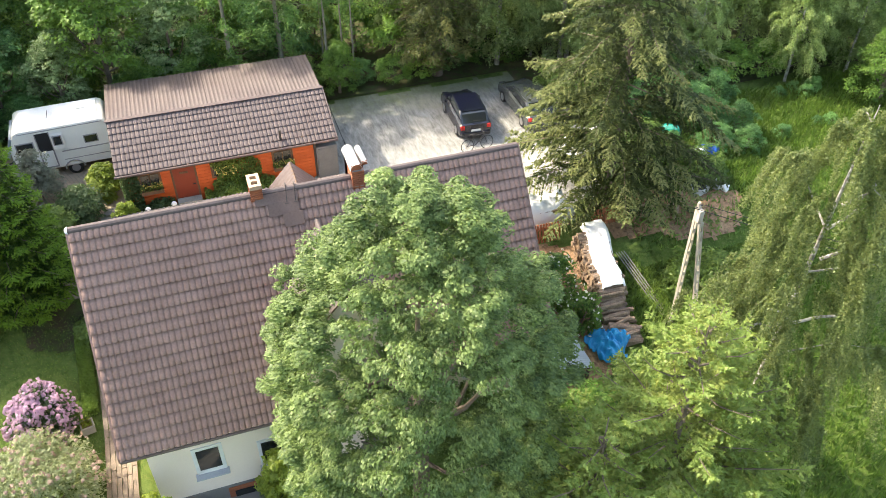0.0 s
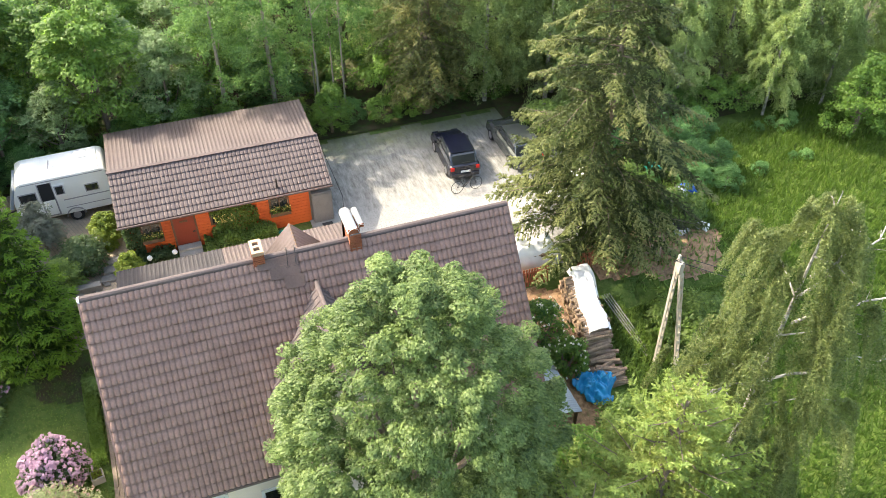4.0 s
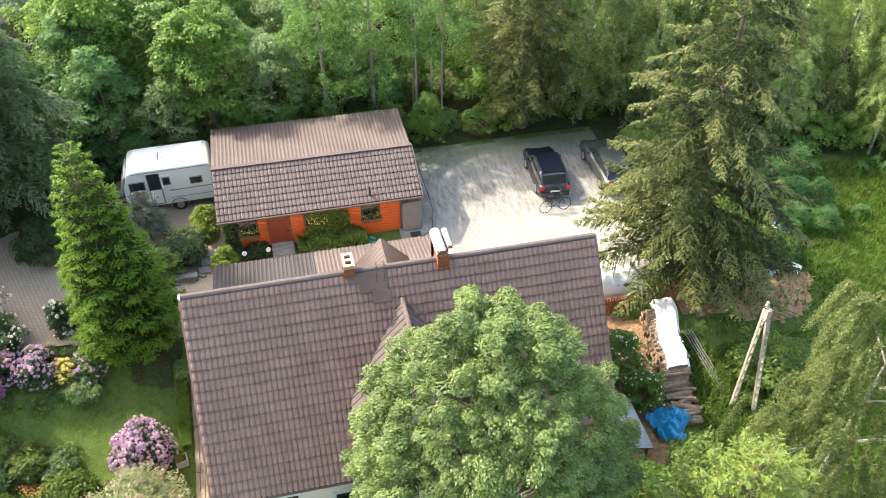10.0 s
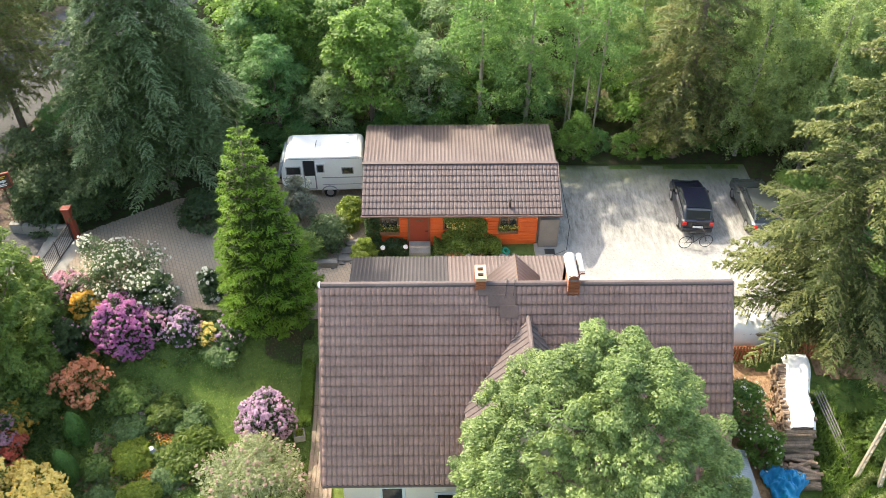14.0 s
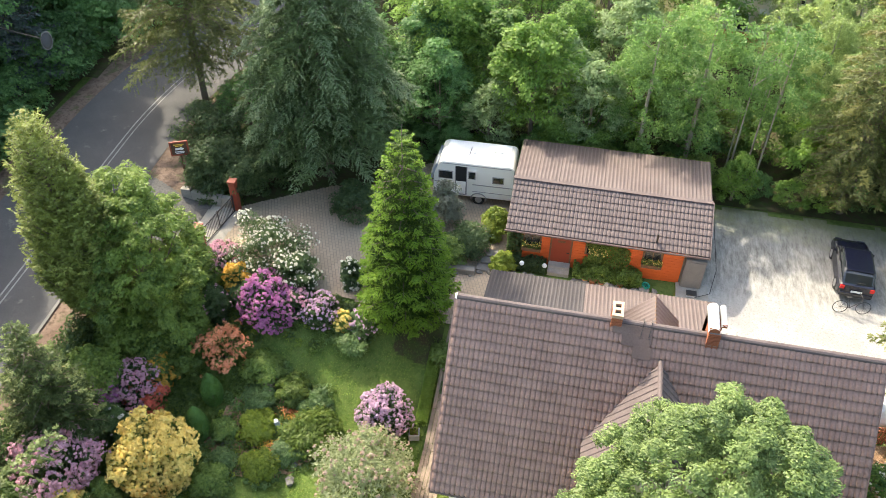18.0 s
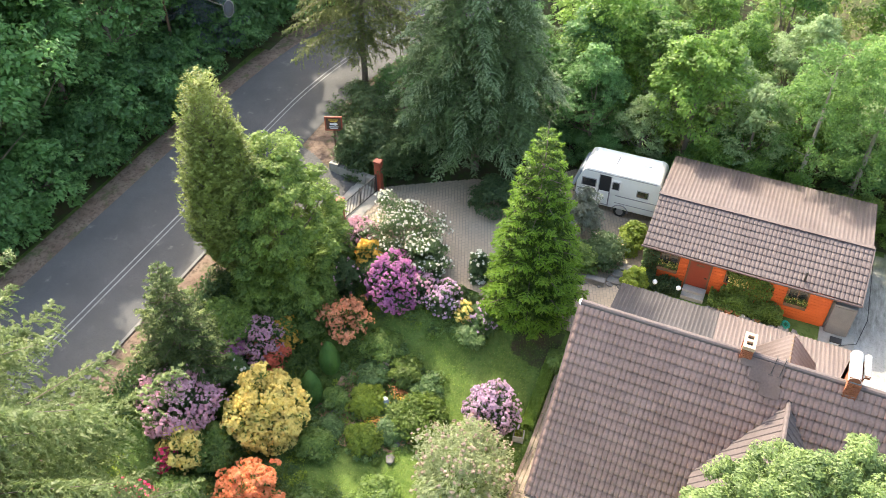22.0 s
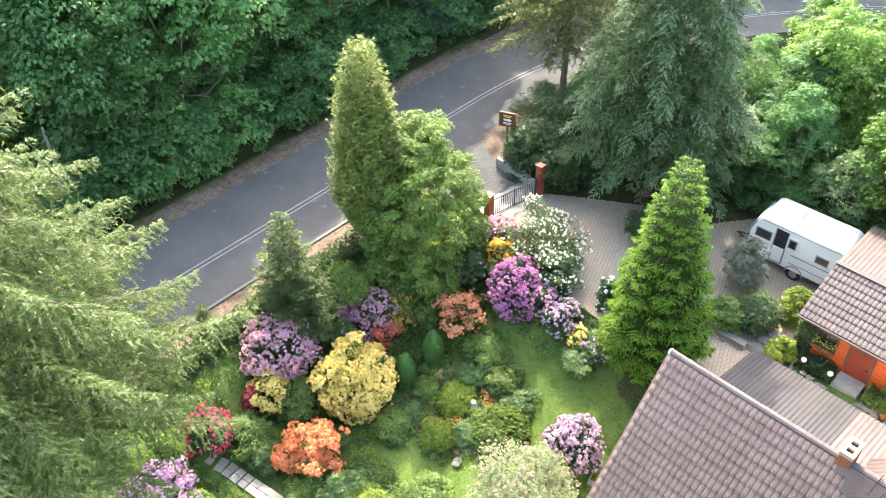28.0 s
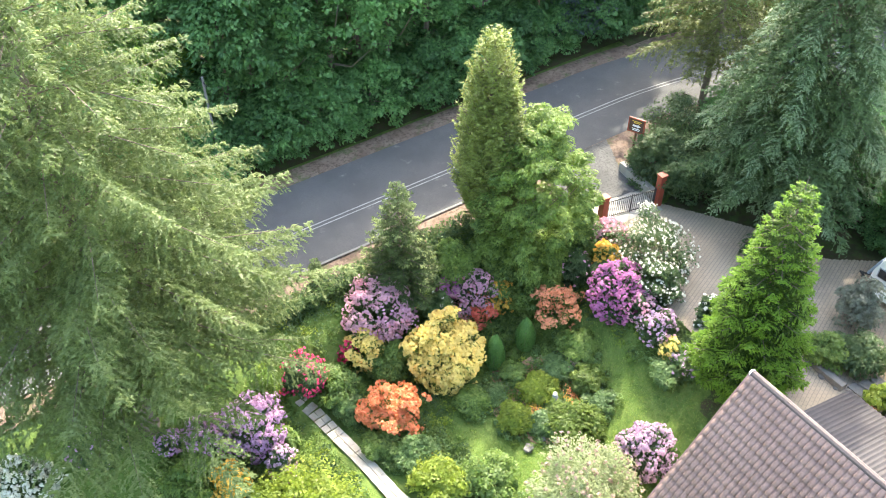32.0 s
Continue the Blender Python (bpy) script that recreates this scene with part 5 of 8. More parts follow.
conifer("larch", 18, 18.0, 4.1, G_LARCHOLIVE, M_BARK, "slender larch leaning over the road", spot(-18.3, 17.3), base=3.0, whorl=0.8, arms=11, droop=0.7, lift=0.18, needle=0.15, width=0.3, sub=0.18, fan_width=0.22, hang=1.0, power=0.6, trunk=0.2, ragged=0.3, sparse=0.05, dens=2.4, pad=2.2)
conifer("blue_spruce", 24, 9.0, 2.9, G_BLUESPR, M_BARK, "grey-blue spruce at the edge of the wood beyond the road", spot(-29.0, 16.0), base=1.0, whorl=0.6, arms=11, droop=0.45, lift=0.2, needle=0.14, width=0.5, sub=0.16, fan_width=0.26, hang=0.3, power=0.6, trunk=0.2, ragged=0.2, dens=2.0)
conifer("yard_spruce", 19, 19.0, 4.4, G_YARDSPR, M_BARK, "tall ragged spruce with cone-laden yellowish boughs", spot(20.9, 3.4), base=0.9, whorl=0.78, arms=10, droop=0.6, lift=0.16, needle=0.115, width=0.46, sub=0.13, fan_width=0.17, hang=0.6, power=0.55, trunk=0.16, ragged=0.3, sparse=0.04, dens=3.2, pad=3.4, fresh=G_YARDTIP, share=0.75, edge=0.66)
conifer("dark_spruce", 20, 19.0, 2.8, G_BROWNSPR, M_BARK, "tall dark spruce with brownish tips behind the cars", spot(17.6, 17.2), base=1.2, whorl=0.74, arms=10, droop=0.6, lift=0.15, needle=0.15, width=0.44, sub=0.17, fan_width=0.24, hang=0.6, power=0.5, trunk=0.35, ragged=0.28, dens=2.3, fresh=G_BROWNTIP, share=0.45, edge=0.6)
conifer("bright_spruce", 21, 11.0, 4.0, G_SPRUCE, M_BARK, "spruce with fresh light green tips in the front garden", spot(14.8, -11.2), base=0.5, whorl=0.5, arms=10, droop=0.3, lift=0.2, needle=0.11, width=0.42, sub=0.13, fan_width=0.22, hang=0.15, power=0.66, trunk=0.18, ragged=0.24, tip=0.18, dens=3.2, pad=3.6, fresh=G_SPRUCELIGHT, edge=0.55)
conifer("bright_spruce", 22, 8.6, 3.2, G_SPRUCE, M_BARK, "lower bushy spruce with fresh green tips in the front garden", spot(12.3, -11.5), base=0.4, whorl=0.5, arms=10, droop=0.3, lift=0.2, needle=0.11, width=0.42, sub=0.15, fan_width=0.22, hang=0.15, power=0.6, trunk=0.16, ragged=0.26, tip=0.18, dens=2.8, pad=3.6, fresh=G_SPRUCELIGHT, edge=0.55)
birch = spray_tree("weeping_birch", 31, 15.0, 3.0, G_BIRCH, M_BIRCHBARK, "weeping birch with long hanging yellow-green strands", spot(18.95, -9.3), boughs=66, lo=0.2, hang=2.3, grav=0.95, leaf=0.075, gap=0.034, twigs=2.0, bunch=7, loose=0.3, rise=0.75, lean=(0.8, 0.0), trunk=0.15, aspect=0.7, spread=0.06, waist=0.75, bough_show=9)


def bare_limbs(t, rows):
    """Limbs that have lost their leaves, with short forked twigs."""
    r = np.random.default_rng(32)
    for x0, a, z0, ln in rows:
        d = Vector((math.cos(radians(a)), math.sin(radians(a)), 0))
        side = Vector((-d.y, d.x, 0))
        w = [r.normal() * 0.12 for _ in range(8)]
        pts = [d * (ln * k / 7) + side * w[k] + Vector((x0, 0, z0 + 0.5 * math.sin(k / 7 * 2.4) + 0.4 * w[7 - k])) for k in range(8)]
        it = [(pts, [0.05, 0.045, 0.04, 0.034, 0.028, 0.022, 0.016, 0.008], 6)]
        for k in range(12):
            p0 = pts[2 + k // 2 if k < 10 else 6]
            p1 = p0 + d * 0.25 + Vector((r.normal() * 0.25, r.normal() * 0.25, 0.05 * r.normal()))
            it.append(([p0, p1, p1 + Vector((r.normal() * 0.2, r.normal() * 0.2, -0.25 - 0.3 * r.random()))], [0.013, 0.009, 0.004], 4))
        part("limb", tube_bm(it), M_BIRCHBARK, t, "bare pale limb")


bare_limbs(birch, ((0.9, -6, 9.6, 5.4), (0.7, -14, 7.4, 4.8), (0.8, 4, 11.6, 4.2), (0.5, -168, 7.6, 3.2), (0.9, 24, 10.6, 3.8)))


# ---- woodland round the place ----
WOOD = {
    "maple": (3.3, 4.8, 5.2, 380, 40, 0.46, 0.2, G_MAPLE),
    "pale maple": (2.6, 4.4, 5.0, 240, 40, 0.42, 0.19, G_PALEMAPLE),
    "mixed": (2.9, 5.2, 5.6, 300, 40, 0.46, 0.19, G_MIX),
    "dark": (3.4, 5.2, 6.0, 380, 40, 0.5, 0.2, G_DARKWOOD),
    "low green": (2.5, 3.3, 2.1, 250, 44, 0.38, 0.15, G_MAPLE),
    "low dark": (2.5, 3.1, 2.0, 250, 44, 0.38, 0.15, G_DARKWOOD),
    "far green": (3.3, 5.0, 5.6, 160, 36, 0.7, 0.27, G_MAPLE),
    "far mixed": (2.9, 5.2, 5.8, 160, 36, 0.64, 0.25, G_MIX),
    "far dark": (3.4, 5.2, 6.0, 180, 36, 0.75, 0.27, G_DARKWOOD),
}
AIRY = {
    "ash": dict(H=10.4, R=3.0, material=G_ASH, boughs=64, lo=0.2, hang=0.85, grav=0.4, leaf=0.15, gap=0.1, twigs=3.6, bunch=3, rise=1.1),
    "saplings": dict(H=9.6, R=1.9, material=G_ASH, boughs=50, lo=0.42, hang=0.7, grav=0.35, leaf=0.14, gap=0.1, twigs=4.0, bunch=3, rise=1.2, stems=5, trunk=0.06),
    "olive birch": dict(H=11.2, R=3.1, material=G_WILLOW, boughs=84, lo=0.12, hang=1.25, grav=0.75, leaf=0.14, gap=0.095, twigs=3.4, bunch=4, rise=0.9),
    "far birch": dict(H=11.0, R=3.1, material=G_WILLOW, boughs=52, lo=0.14, hang=1.3, grav=0.65, leaf=0.21, gap=0.17, twigs=3.0, bunch=4, rise=0.9),
}
MADE = {}


def wood_tree(kind, x, y, s, rz, label, group):
    m = Matrix.Translation((x, y, land(x, y))) @ Matrix.Rotation(radians(rz), 4, "Z")
    if kind not in MADE:
        if kind in WOOD:
            R, Hc, zc, n, per, size, leaf, mt = WOOD[kind]
            MADE[kind] = leafy("woodland_tree", 50 + len(MADE), R, Hc, zc, n, per, size, leaf, mt, M_BARK, 0.2, label=label, where=m, group=group, shape=0.8, inner=0.12, lump=0.2, low=-0.35)
        else:
            MADE[kind] = spray_tree("woodland_tree", 50 + len(MADE), bark=M_GREYBARK if AIRY[kind]["material"] is G_ASH else M_BIRCHBARK, label=label, where=m, group=group, bough_show=12, **AIRY[kind])
        ob = MADE[kind]
    else:
        ob = copy_thing(MADE[kind], m)
        tagged(ob, label, "tree", group)
    ob.scale = (s, s, s)
    return ob


def bush(kind, x, y, s, rz, label, group):
    key = ("bush", kind)
    m = Matrix.Translation((x, y, land(x, y))) @ Matrix.Rotation(radians(rz), 4, "Z")
    if key not in MADE:
        mt = (G_SHRUB, G_DARKWOOD, G_MIX)[kind]
        MADE[key] = leafy("bush", 70 + kind, 1.3, 1.1, 1.0, 120, 44, 0.24, 0.105, mt, M_BARK, 0.05, label=label, category="bush", where=m, group=group, shape=0.4, inner=0.15, parts=("stem", "foliage"), fork=6)
        ob = MADE[key]
    else:
        ob = copy_thing(MADE[key], m)
        tagged(ob, label, "bush", group)
    ob.scale = (s, s, s)
    return ob


def plant_woods():
    r = np.random.default_rng(5)
    # trees that stand out behind the shed and the yard: kind, place, height over the kind's own
    for k, x, y, s, lab in (("maple", 0.7, 18.4, 0.84, "full bright green maple behind the caravan"), ("pale maple", -1.5, 17.2, 0.58, "young pale-leaved maple behind the caravan"),
                            ("dark", -4.4, 17.8, 0.6, "dark green tree behind the caravan"), ("dark", -5.6, 20.4, 0.66, "dark green tree in the wood"), ("pale maple", 3.9, 18.2, 0.72, "pale young maple behind the shed"),
                            ("ash", 6.7, 18.2, 0.93, "tall light-crowned ash behind the shed"), ("ash", 9.4, 19.0, 0.97, "light-crowned ash behind the shed"), ("saplings", 11.9, 18.8, 0.98, "cluster of slender saplings with bare pale stems"),
                            ("olive birch", 21.2, 17.2, 0.95, "hanging birch with a white trunk behind the cars"), ("olive birch", 24.3, 15.6, 0.95, "birch with hanging boughs beside the yard"), ("ash", 14.0, 21.6, 0.8, "light-crowned tree in the clearing")):
        wood_tree(k, x, y, s, x * 53, lab, "wood behind the yard")
    wood_tree("low dark", -3.2, 16.9, 0.5, 25, "bushy dark green tree behind the caravan", "wood behind the yard")
    for x, y, sc in ((2.3, 16.75, 0.66), (4.4, 16.9, 0.6), (6.6, 16.7, 0.5), (8.6, 16.8, 0.42)):
        wood_tree("low green", x, y, sc, x * 70, "bushy bright green tree behind the shed", "wood behind the yard")
    wood_tree("low green", 12.0, 16.9, 0.5, 40, "round green bush at the rear corner of the shed", "wood behind the yard")
    # wood behind, up to the far slope
    for row, y in enumerate((21.8, 25.2, 29, 33.5, 38.5)):
        x = -8 + (row % 2) * 2
        while x < 46:
            px, py = x + r.normal() * 0.7, y + r.normal() * 0.8
            x += 3.2 + row * 0.25 + r.random()
            if (9 < px < 20 and 34 < py) or (12 < px < 16.5 and py < 27) or px < road_x(py) + 7:
                continue
            if row < 2:
                k = str(r.choice(["maple", "mixed", "ash", "pale maple"])) if px < 12 else str(r.choice(["olive birch", "olive birch", "ash", "mixed"]))
            else:
                k = str(r.choice(["far green", "far mixed", "far birch"])) if px < 12 else str(r.choice(["far birch", "far birch", "far mixed"]))
            s = (0.66, 0.68, 0.66, 0.7, 0.7)[row] * (0.85 + 0.4 * r.random())
            wood_tree(k, px, py, s, r.random() * 360, "broadleaved tree in the wood behind the yard", "wood behind the yard")
    # east side beyond the meadow
    for x, y in ((25.5, 17.5), (28.5, 15.0), (32, 15.5), (28.5, 19), (35.5, 14.0), (39, 13.5), (42.5, 12), (46, 9), (49, 4), (51, 9), (40.5, 18), (34, 19)):
        wood_tree(str(r.choice(["olive birch", "olive birch", "far birch"])), x + r.normal() * 0.5, y + r.normal() * 0.5, 0.8 + 0.3 * r.random(), r.random() * 360, "sunlit tree at the meadow's edge", "trees at the meadow")
    # west of the road
    for col, x in enumerate((-30.3, -33.4, -37.2, -42.0)):
        y = -32.0 + col
        while y < 42:
            px, py = x + r.normal() * 0.6, y + r.normal() * 0.7
            y += 3.7 + 0.45 * col + r.random()
            if px > road_x(py) - 7.6:
                px = road_x(py) - 7.9 - r.random()
            wood_tree(str(r.choice(["dark", "dark", "dark", "maple"])) if col < 2 else "far dark", px, py, (0.85 if col == 0 and py < 7 else 1.2) * (0.9 + 0.3 * r.random()), r.random() * 360, "dark broadleaved tree beyond the road", "wood beyond the road")
    # extra trees in the gap of the wood, added to shade the asphalt
    for x, y in ((-30.2, 3.2), (-30.0, -0.6), (-30.4, -5.2)):
        wood_tree("dark", x, y, 1.2, y * 70, "tall dark broadleaved tree beyond the road", "wood beyond the road")
    # mostly out of view: added to keep the sun off the bend
    for x, y in ((-26.5, 39.5), (-23.0, 42.0), (-19.0, 43.8), (-15.0, 46.5), (-11.0, 49.5), (-24.5, 46.5), (-19.5, 48.5), (-27.5, 35.5)):
        wood_tree("far dark", x, y, 1.3, x * 31, "tall broadleaved tree beyond the bend of the road", "wood beyond the road")
    # undergrowth
    for x in np.arange(-7, 23, 1.7):
        if 11.5 < x < 21.5:
            px, py, s = x, 17.0 + r.random() * 0.8, 0.6 + 0.3 * r.random()
        else:
            px, py, s = x, 16.9 + r.random() * 1.2, 0.8 + 0.3 * r.random()
        bush(1 if x < -2 else int(r.integers(0, 3)), px, py, s, r.random() * 360, "green undergrowth at the edge of the wood", "undergrowth")
    for y in np.arange(-30, 30, 1.3):
        bush(1, road_x(y) - 6.3 - r.random() * 0.9, y + r.random(), 1.4 + 0.6 * r.random(), r.random() * 360, "dark green undergrowth beyond the road", "undergrowth by the road")
    for y in np.arange(-30, 34, 2.1):
        bush(1, road_x(y) - 9.6 - r.random() * 1.2, y + r.random(), 2.0 + 0.7 * r.random(), r.random() * 360, "dark green undergrowth beyond the road", "undergrowth by the road")
    for x in np.arange(-8, 24, 2.2):
        bush(1 if x < -2 else int(r.integers(0, 3)), x, 19.6 + r.random() * 3, 1.3 + 0.4 * r.random(), r.random() * 360, "green undergrowth within the wood", "undergrowth")
    for x, y, sc in ((35.6, 10.4, 2.4), (31.0, 12.5, 2.2), (28.0, 13.4, 2.4), (25.0, 13.6, 2.0), (39.5, 10.2, 2.4), (23.4, 17.5, 2.4), (26.4, 17.2, 2.6), (30.2, 15.6, 2.6)):
        wood_tree("olive birch", x, y, sc * 0.24, r.random() * 360, "low bushy tree at the meadow's edge", "trees at the meadow")
    wood_tree("low green", 38.9, 6.9, 0.8, 20, "broad light green tree standing in the meadow", "trees at the meadow")
    for x, y, sc in ((-12.4, 17.8, 1.8), (-10.2, 18.6, 2.0), (-8.0, 17.6, 1.7), (-13.6, 20.4, 1.7), (-11.2, 21.6, 2.0), (-9.0, 21.0, 1.9), (-6.6, 20.0, 1.9), (-15.0, 16.0, 1.5), (-14.9, 22.6, 1.2), (-13.4, 25.4, 1.2), (-11.6, 28.2, 1.2), (-15.6, 19.6, 1.1)):
        wood_tree("low dark", x, y, sc * 0.5, r.random() * 360, "dark green bushy tree behind the fir", "undergrowth")
    for x, y, sc in ((25.3, 9.2, 0.42), (27.4, 10.0, 0.5), (29.8, 9.0, 0.45), (28.4, 6.9, 0.4), (27.7, 5.4, 0.34), (29.8, 6.6, 0.36), (29.3, 5.0, 0.3), (28.2, 8.5, 0.42), (24.0, 7.4, 0.3)):
        wood_tree("low dark", x, y, sc, x * 40, "dark green bush beside the meadow", "trees at the meadow")
    for x, y in zip(22.6 + 14 * r.random(26), 3.8 + 6.5 * r.random(26)):
        if x > 24 + (y - 4) * 0.4:
            bush(1, x, y, 0.2 + 0.2 * r.random(), r.random() * 360, "clump of tall nettles in the meadow", "nettles in the meadow")
    for x in np.arange(22.5, 50, 2.0):
        bush(int(r.choice([0, 2])), x, 11.0 + r.random() * 1.4, 0.8 + 0.4 * r.random(), r.random() * 360, "green bush at the meadow's edge", "bushes at the meadow")


plant_woods()


# ---- garden bushes in flower ----
def rhodo(seed, x, y, w, h, petalm, label, trusses=None, leafm=None, **kw):
    blossom_bush("rhododendron_bush", seed, w / 2, h, leafm or G_RHODO, petalm, trusses if trusses is not None else int(190 * w * w), spot(x, y, seed * 37), label, **kw)


def azalea(seed, x, y, w, h, petalm, label, trusses=None, lump=0.42, **kw):
    blossom_bush("azalea_bush", seed, w / 2, h, G_SHRUB, petalm, trusses if trusses is not None else int(440 * w * w), spot(x, y, seed * 37), label, size=0.09, leaf=0.09, petals=6, psize=0.085, lump=lump, **kw)


rhodo(101, -14.7, -5.9, 3.4, 2.1, P_LILAC, "broad lilac rhododendron in full bloom")
azalea(102, -11.55, -4.25, 3.3, 2.7, P_YELLOW, "large yellow azalea covered in bloom", 5600, n=420)
azalea(103, -13.6, -7.1, 1.8, 1.8, P_YELLOW, "small yellow azalea in bloom")
azalea(104, -10.3, -7.55, 2.4, 1.6, P_ORANGE, "bright orange azalea in bloom", lump=0.7)
azalea(105, -10.9, 1.5, 2.2, 1.5, P_PEACH, "loose copper-orange azalea in bloom", 1000, lump=0.8)
rhodo(106, -14.1, -1.0, 2.5, 2.1, P_LILAC, "pale lilac rhododendron under the tree", 950)
azalea(107, -14.8, -1.9, 1.4, 1.0, P_PURPLE, "low magenta azalea")
azalea(108, -13.6, -1.1, 1.7, 1.3, P_RED, "coral red azalea")
azalea(109, -13.2, -0.05, 1.2, 1.6, P_GOLD, "slender golden azalea")
rhodo(110, -14.2, -3.0, 1.9, 1.4, P_WHITE, "pale grey-green shrub with few flowers", 25, leafm=G_BLUEGR)
rhodo(111, -9.45, 3.5, 2.75, 2.1, P_PURPLE, "deep purple rhododendron in full bloom")
rhodo(112, -10.35, 6.3, 4.3, 2.0, P_WHITE, "wide loose white-flowered rhododendron by the driveway", 620, lump=0.4, size=0.08, psize=0.055)
rhodo(133, -8.6, 5.2, 2.4, 1.6, P_WHITE, "lower white-flowered rhododendron by the driveway", 260, lump=0.35, size=0.08, psize=0.055)
rhodo(113, -12.2, 5.5, 1.8, 1.3, P_LILAC, "pink-lilac rhododendron near the gate")
azalea(114, -11.1, 4.3, 1.3, 1.6, P_GOLD, "golden yellow azalea")
rhodo(115, -7.0, 3.8, 1.9, 1.2, P_PINK, "pink and white rhododendron beside the lawn", 330)
azalea(116, -5.8, 3.6, 1.1, 0.9, P_YELLOW, "small yellow azalea beside the lawn", 220)
rhodo(117, -5.0, 3.7, 1.5, 1.0, P_PINK, "low pink-tinged bush under the conifer", 130, leafm=G_BLUEGR)
rhodo(118, -6.0, 5.8, 1.3, 1.5, P_WHITE, "white-flowered bush at the driveway's edge", 60)
rhodo(119, -3.0, -0.05, 2.45, 2.0, P_PINK, "round pink rhododendron beside the house")
rhodo(120, -2.9, -3.2, 4.6, 2.4, P_CREAM, "big cream and faded pink rhododendron by the house", 360, leafm=G_FADED, n=460)
rhodo(121, -13.6, -10.2, 2.2, 1.6, P_CRIMSON, "crimson rhododendron beside the path", 300)
rhodo(122, -12.2, -13.0, 2.8, 2.6, P_MAUVE, "tall lilac rhododendron below the larch")
rhodo(123, -12.8, -14.8, 2.0, 1.5, P_MAUVE, "lilac rhododendron below the larch")
rhodo(124, -13.2, -16.2, 1.1, 1.0, P_MAUVE, "small lilac rhododendron")
rhodo(125, -13.9, -18.6, 2.4, 1.4, P_MAUVE, "lilac rhododendron by the far fence", 110)
rhodo(126, -13.4, -21.6, 2.8, 1.7, P_WHITE, "white and lilac rhododendron")
rhodo(127, -10.3, -12.6, 1.2, 1.5, P_PINK, "narrow pink-white rhododendron")
azalea(128, -10.5, -14.7, 1.5, 1.5, P_GOLD, "golden azalea at the lawn's edge")
azalea(129, -9.3, -12.5, 0.8, 0.6, P_PINK, "little pink azalea")
azalea(130, -13.9, -7.9, 0.8, 0.9, P_CRIMSON, "small crimson azalea")
rhodo(132, -8.1, 3.9, 1.7, 1.2, P_LILAC, "pink-lilac rhododendron in the driveway border", 330)
rhodo(131, -11.8, 3.2, 1.6, 1.6, P_LILAC, "shaded lilac rhododendron under the tree", 40)


blossom_bush("elder_bush", 140, 1.15, 2.5, G_MAPLE, P_WHITE, 90, spot(16.35, -0.9), "dark elder bush with white umbels beside the gable", size=0.07, psize=0.045, leaf=0.12, n=120, per=40, petals=8)
blossom_bush("elder_bush", 141, 0.95, 1.9, G_MAPLE, P_WHITE, 50, spot(16.9, -2.2), "small dark elder bush with white umbels", size=0.07, psize=0.045, leaf=0.12, n=90, per=40, petals=8)


def green_bush(seed, x, y, w, h, material, label, leaf=0.13, category="bush", n=90, per=70):
    return leafy("garden_bush", seed, w / 2, h * 0.55, h * 0.45, n, per, w * 0.17, leaf, material, M_BARK, 0.03, label=label, category=category, where=spot(x, y, seed * 31), shape=0.3, inner=0.2, lump=0.34, parts=("stem", "foliage"))


ROCK_GARDEN = [
    (-8.3, -1.4, 1.5, 0.8, G_LIME, "lime green rock-garden bush"),
    (-7.3, 0.5, 1.4, 0.8, G_OLIVE, "olive green clipped rock-garden bush"),
    (-5.9, -1.3, 2.1, 1.0, G_OLIVE, "rounded green rock-garden bush"),
    (-7.5, -3.2, 1.4, 0.8, G_LIME, "yellow-green rock-garden bush"),
    (-9.7, -1.8, 1.1, 0.6, G_SHRUB, "bright green fern in the rock garden"),
    (-9.2, -4.3, 1.4, 0.7, G_SHRUB, "spreading green fern at the lawn's edge"),
    (-9.2, -3.3, 1.1, 0.5, G_BLUEGR, "blue-green perennials beside the fern"),
    (-9.0, 1.2, 1.6, 0.6, G_SHRUB, "low green rock-garden plants"),
    (-8.6, 0.1, 1.4, 0.5, G_BLUEGR, "grey-green rock-garden plants"),
    (-6.6, -2.2, 1.4, 0.5, G_BLUEGR, "silvery ground cover bush"),
    (-6.3, 0.3, 1.2, 0.5, G_BLUEGR, "silvery rock-garden cushion"),
    (-12.8, -6.3, 1.9, 1.4, G_SHRUB, "green bush between the azaleas"),
    (-15.3, -1.4, 2.0, 1.8, G_GARDENTREE, "green bush beside the lilac rhododendron"),
    (-15.0, 0.7, 2.4, 2.0, G_GARDENTREE, "green bush under the garden tree"),
    (-13.7, 0.9, 2.4, 2.4, G_GARDENTREE, "leafy green bush at the foot of the garden tree"),
    (-12.9, 2.1, 2.2, 2.2, G_GARDENTREE, "leafy green bush at the foot of the garden tree"),
    (-14.6, 1.6, 2.6, 2.8, G_GARDENTREE, "tall leafy bush at the foot of the garden tree"),
    (-5.2, 3.0, 1.3, 0.6, G_BLUEGR, "grey-green border plants beside the lawn"),
]
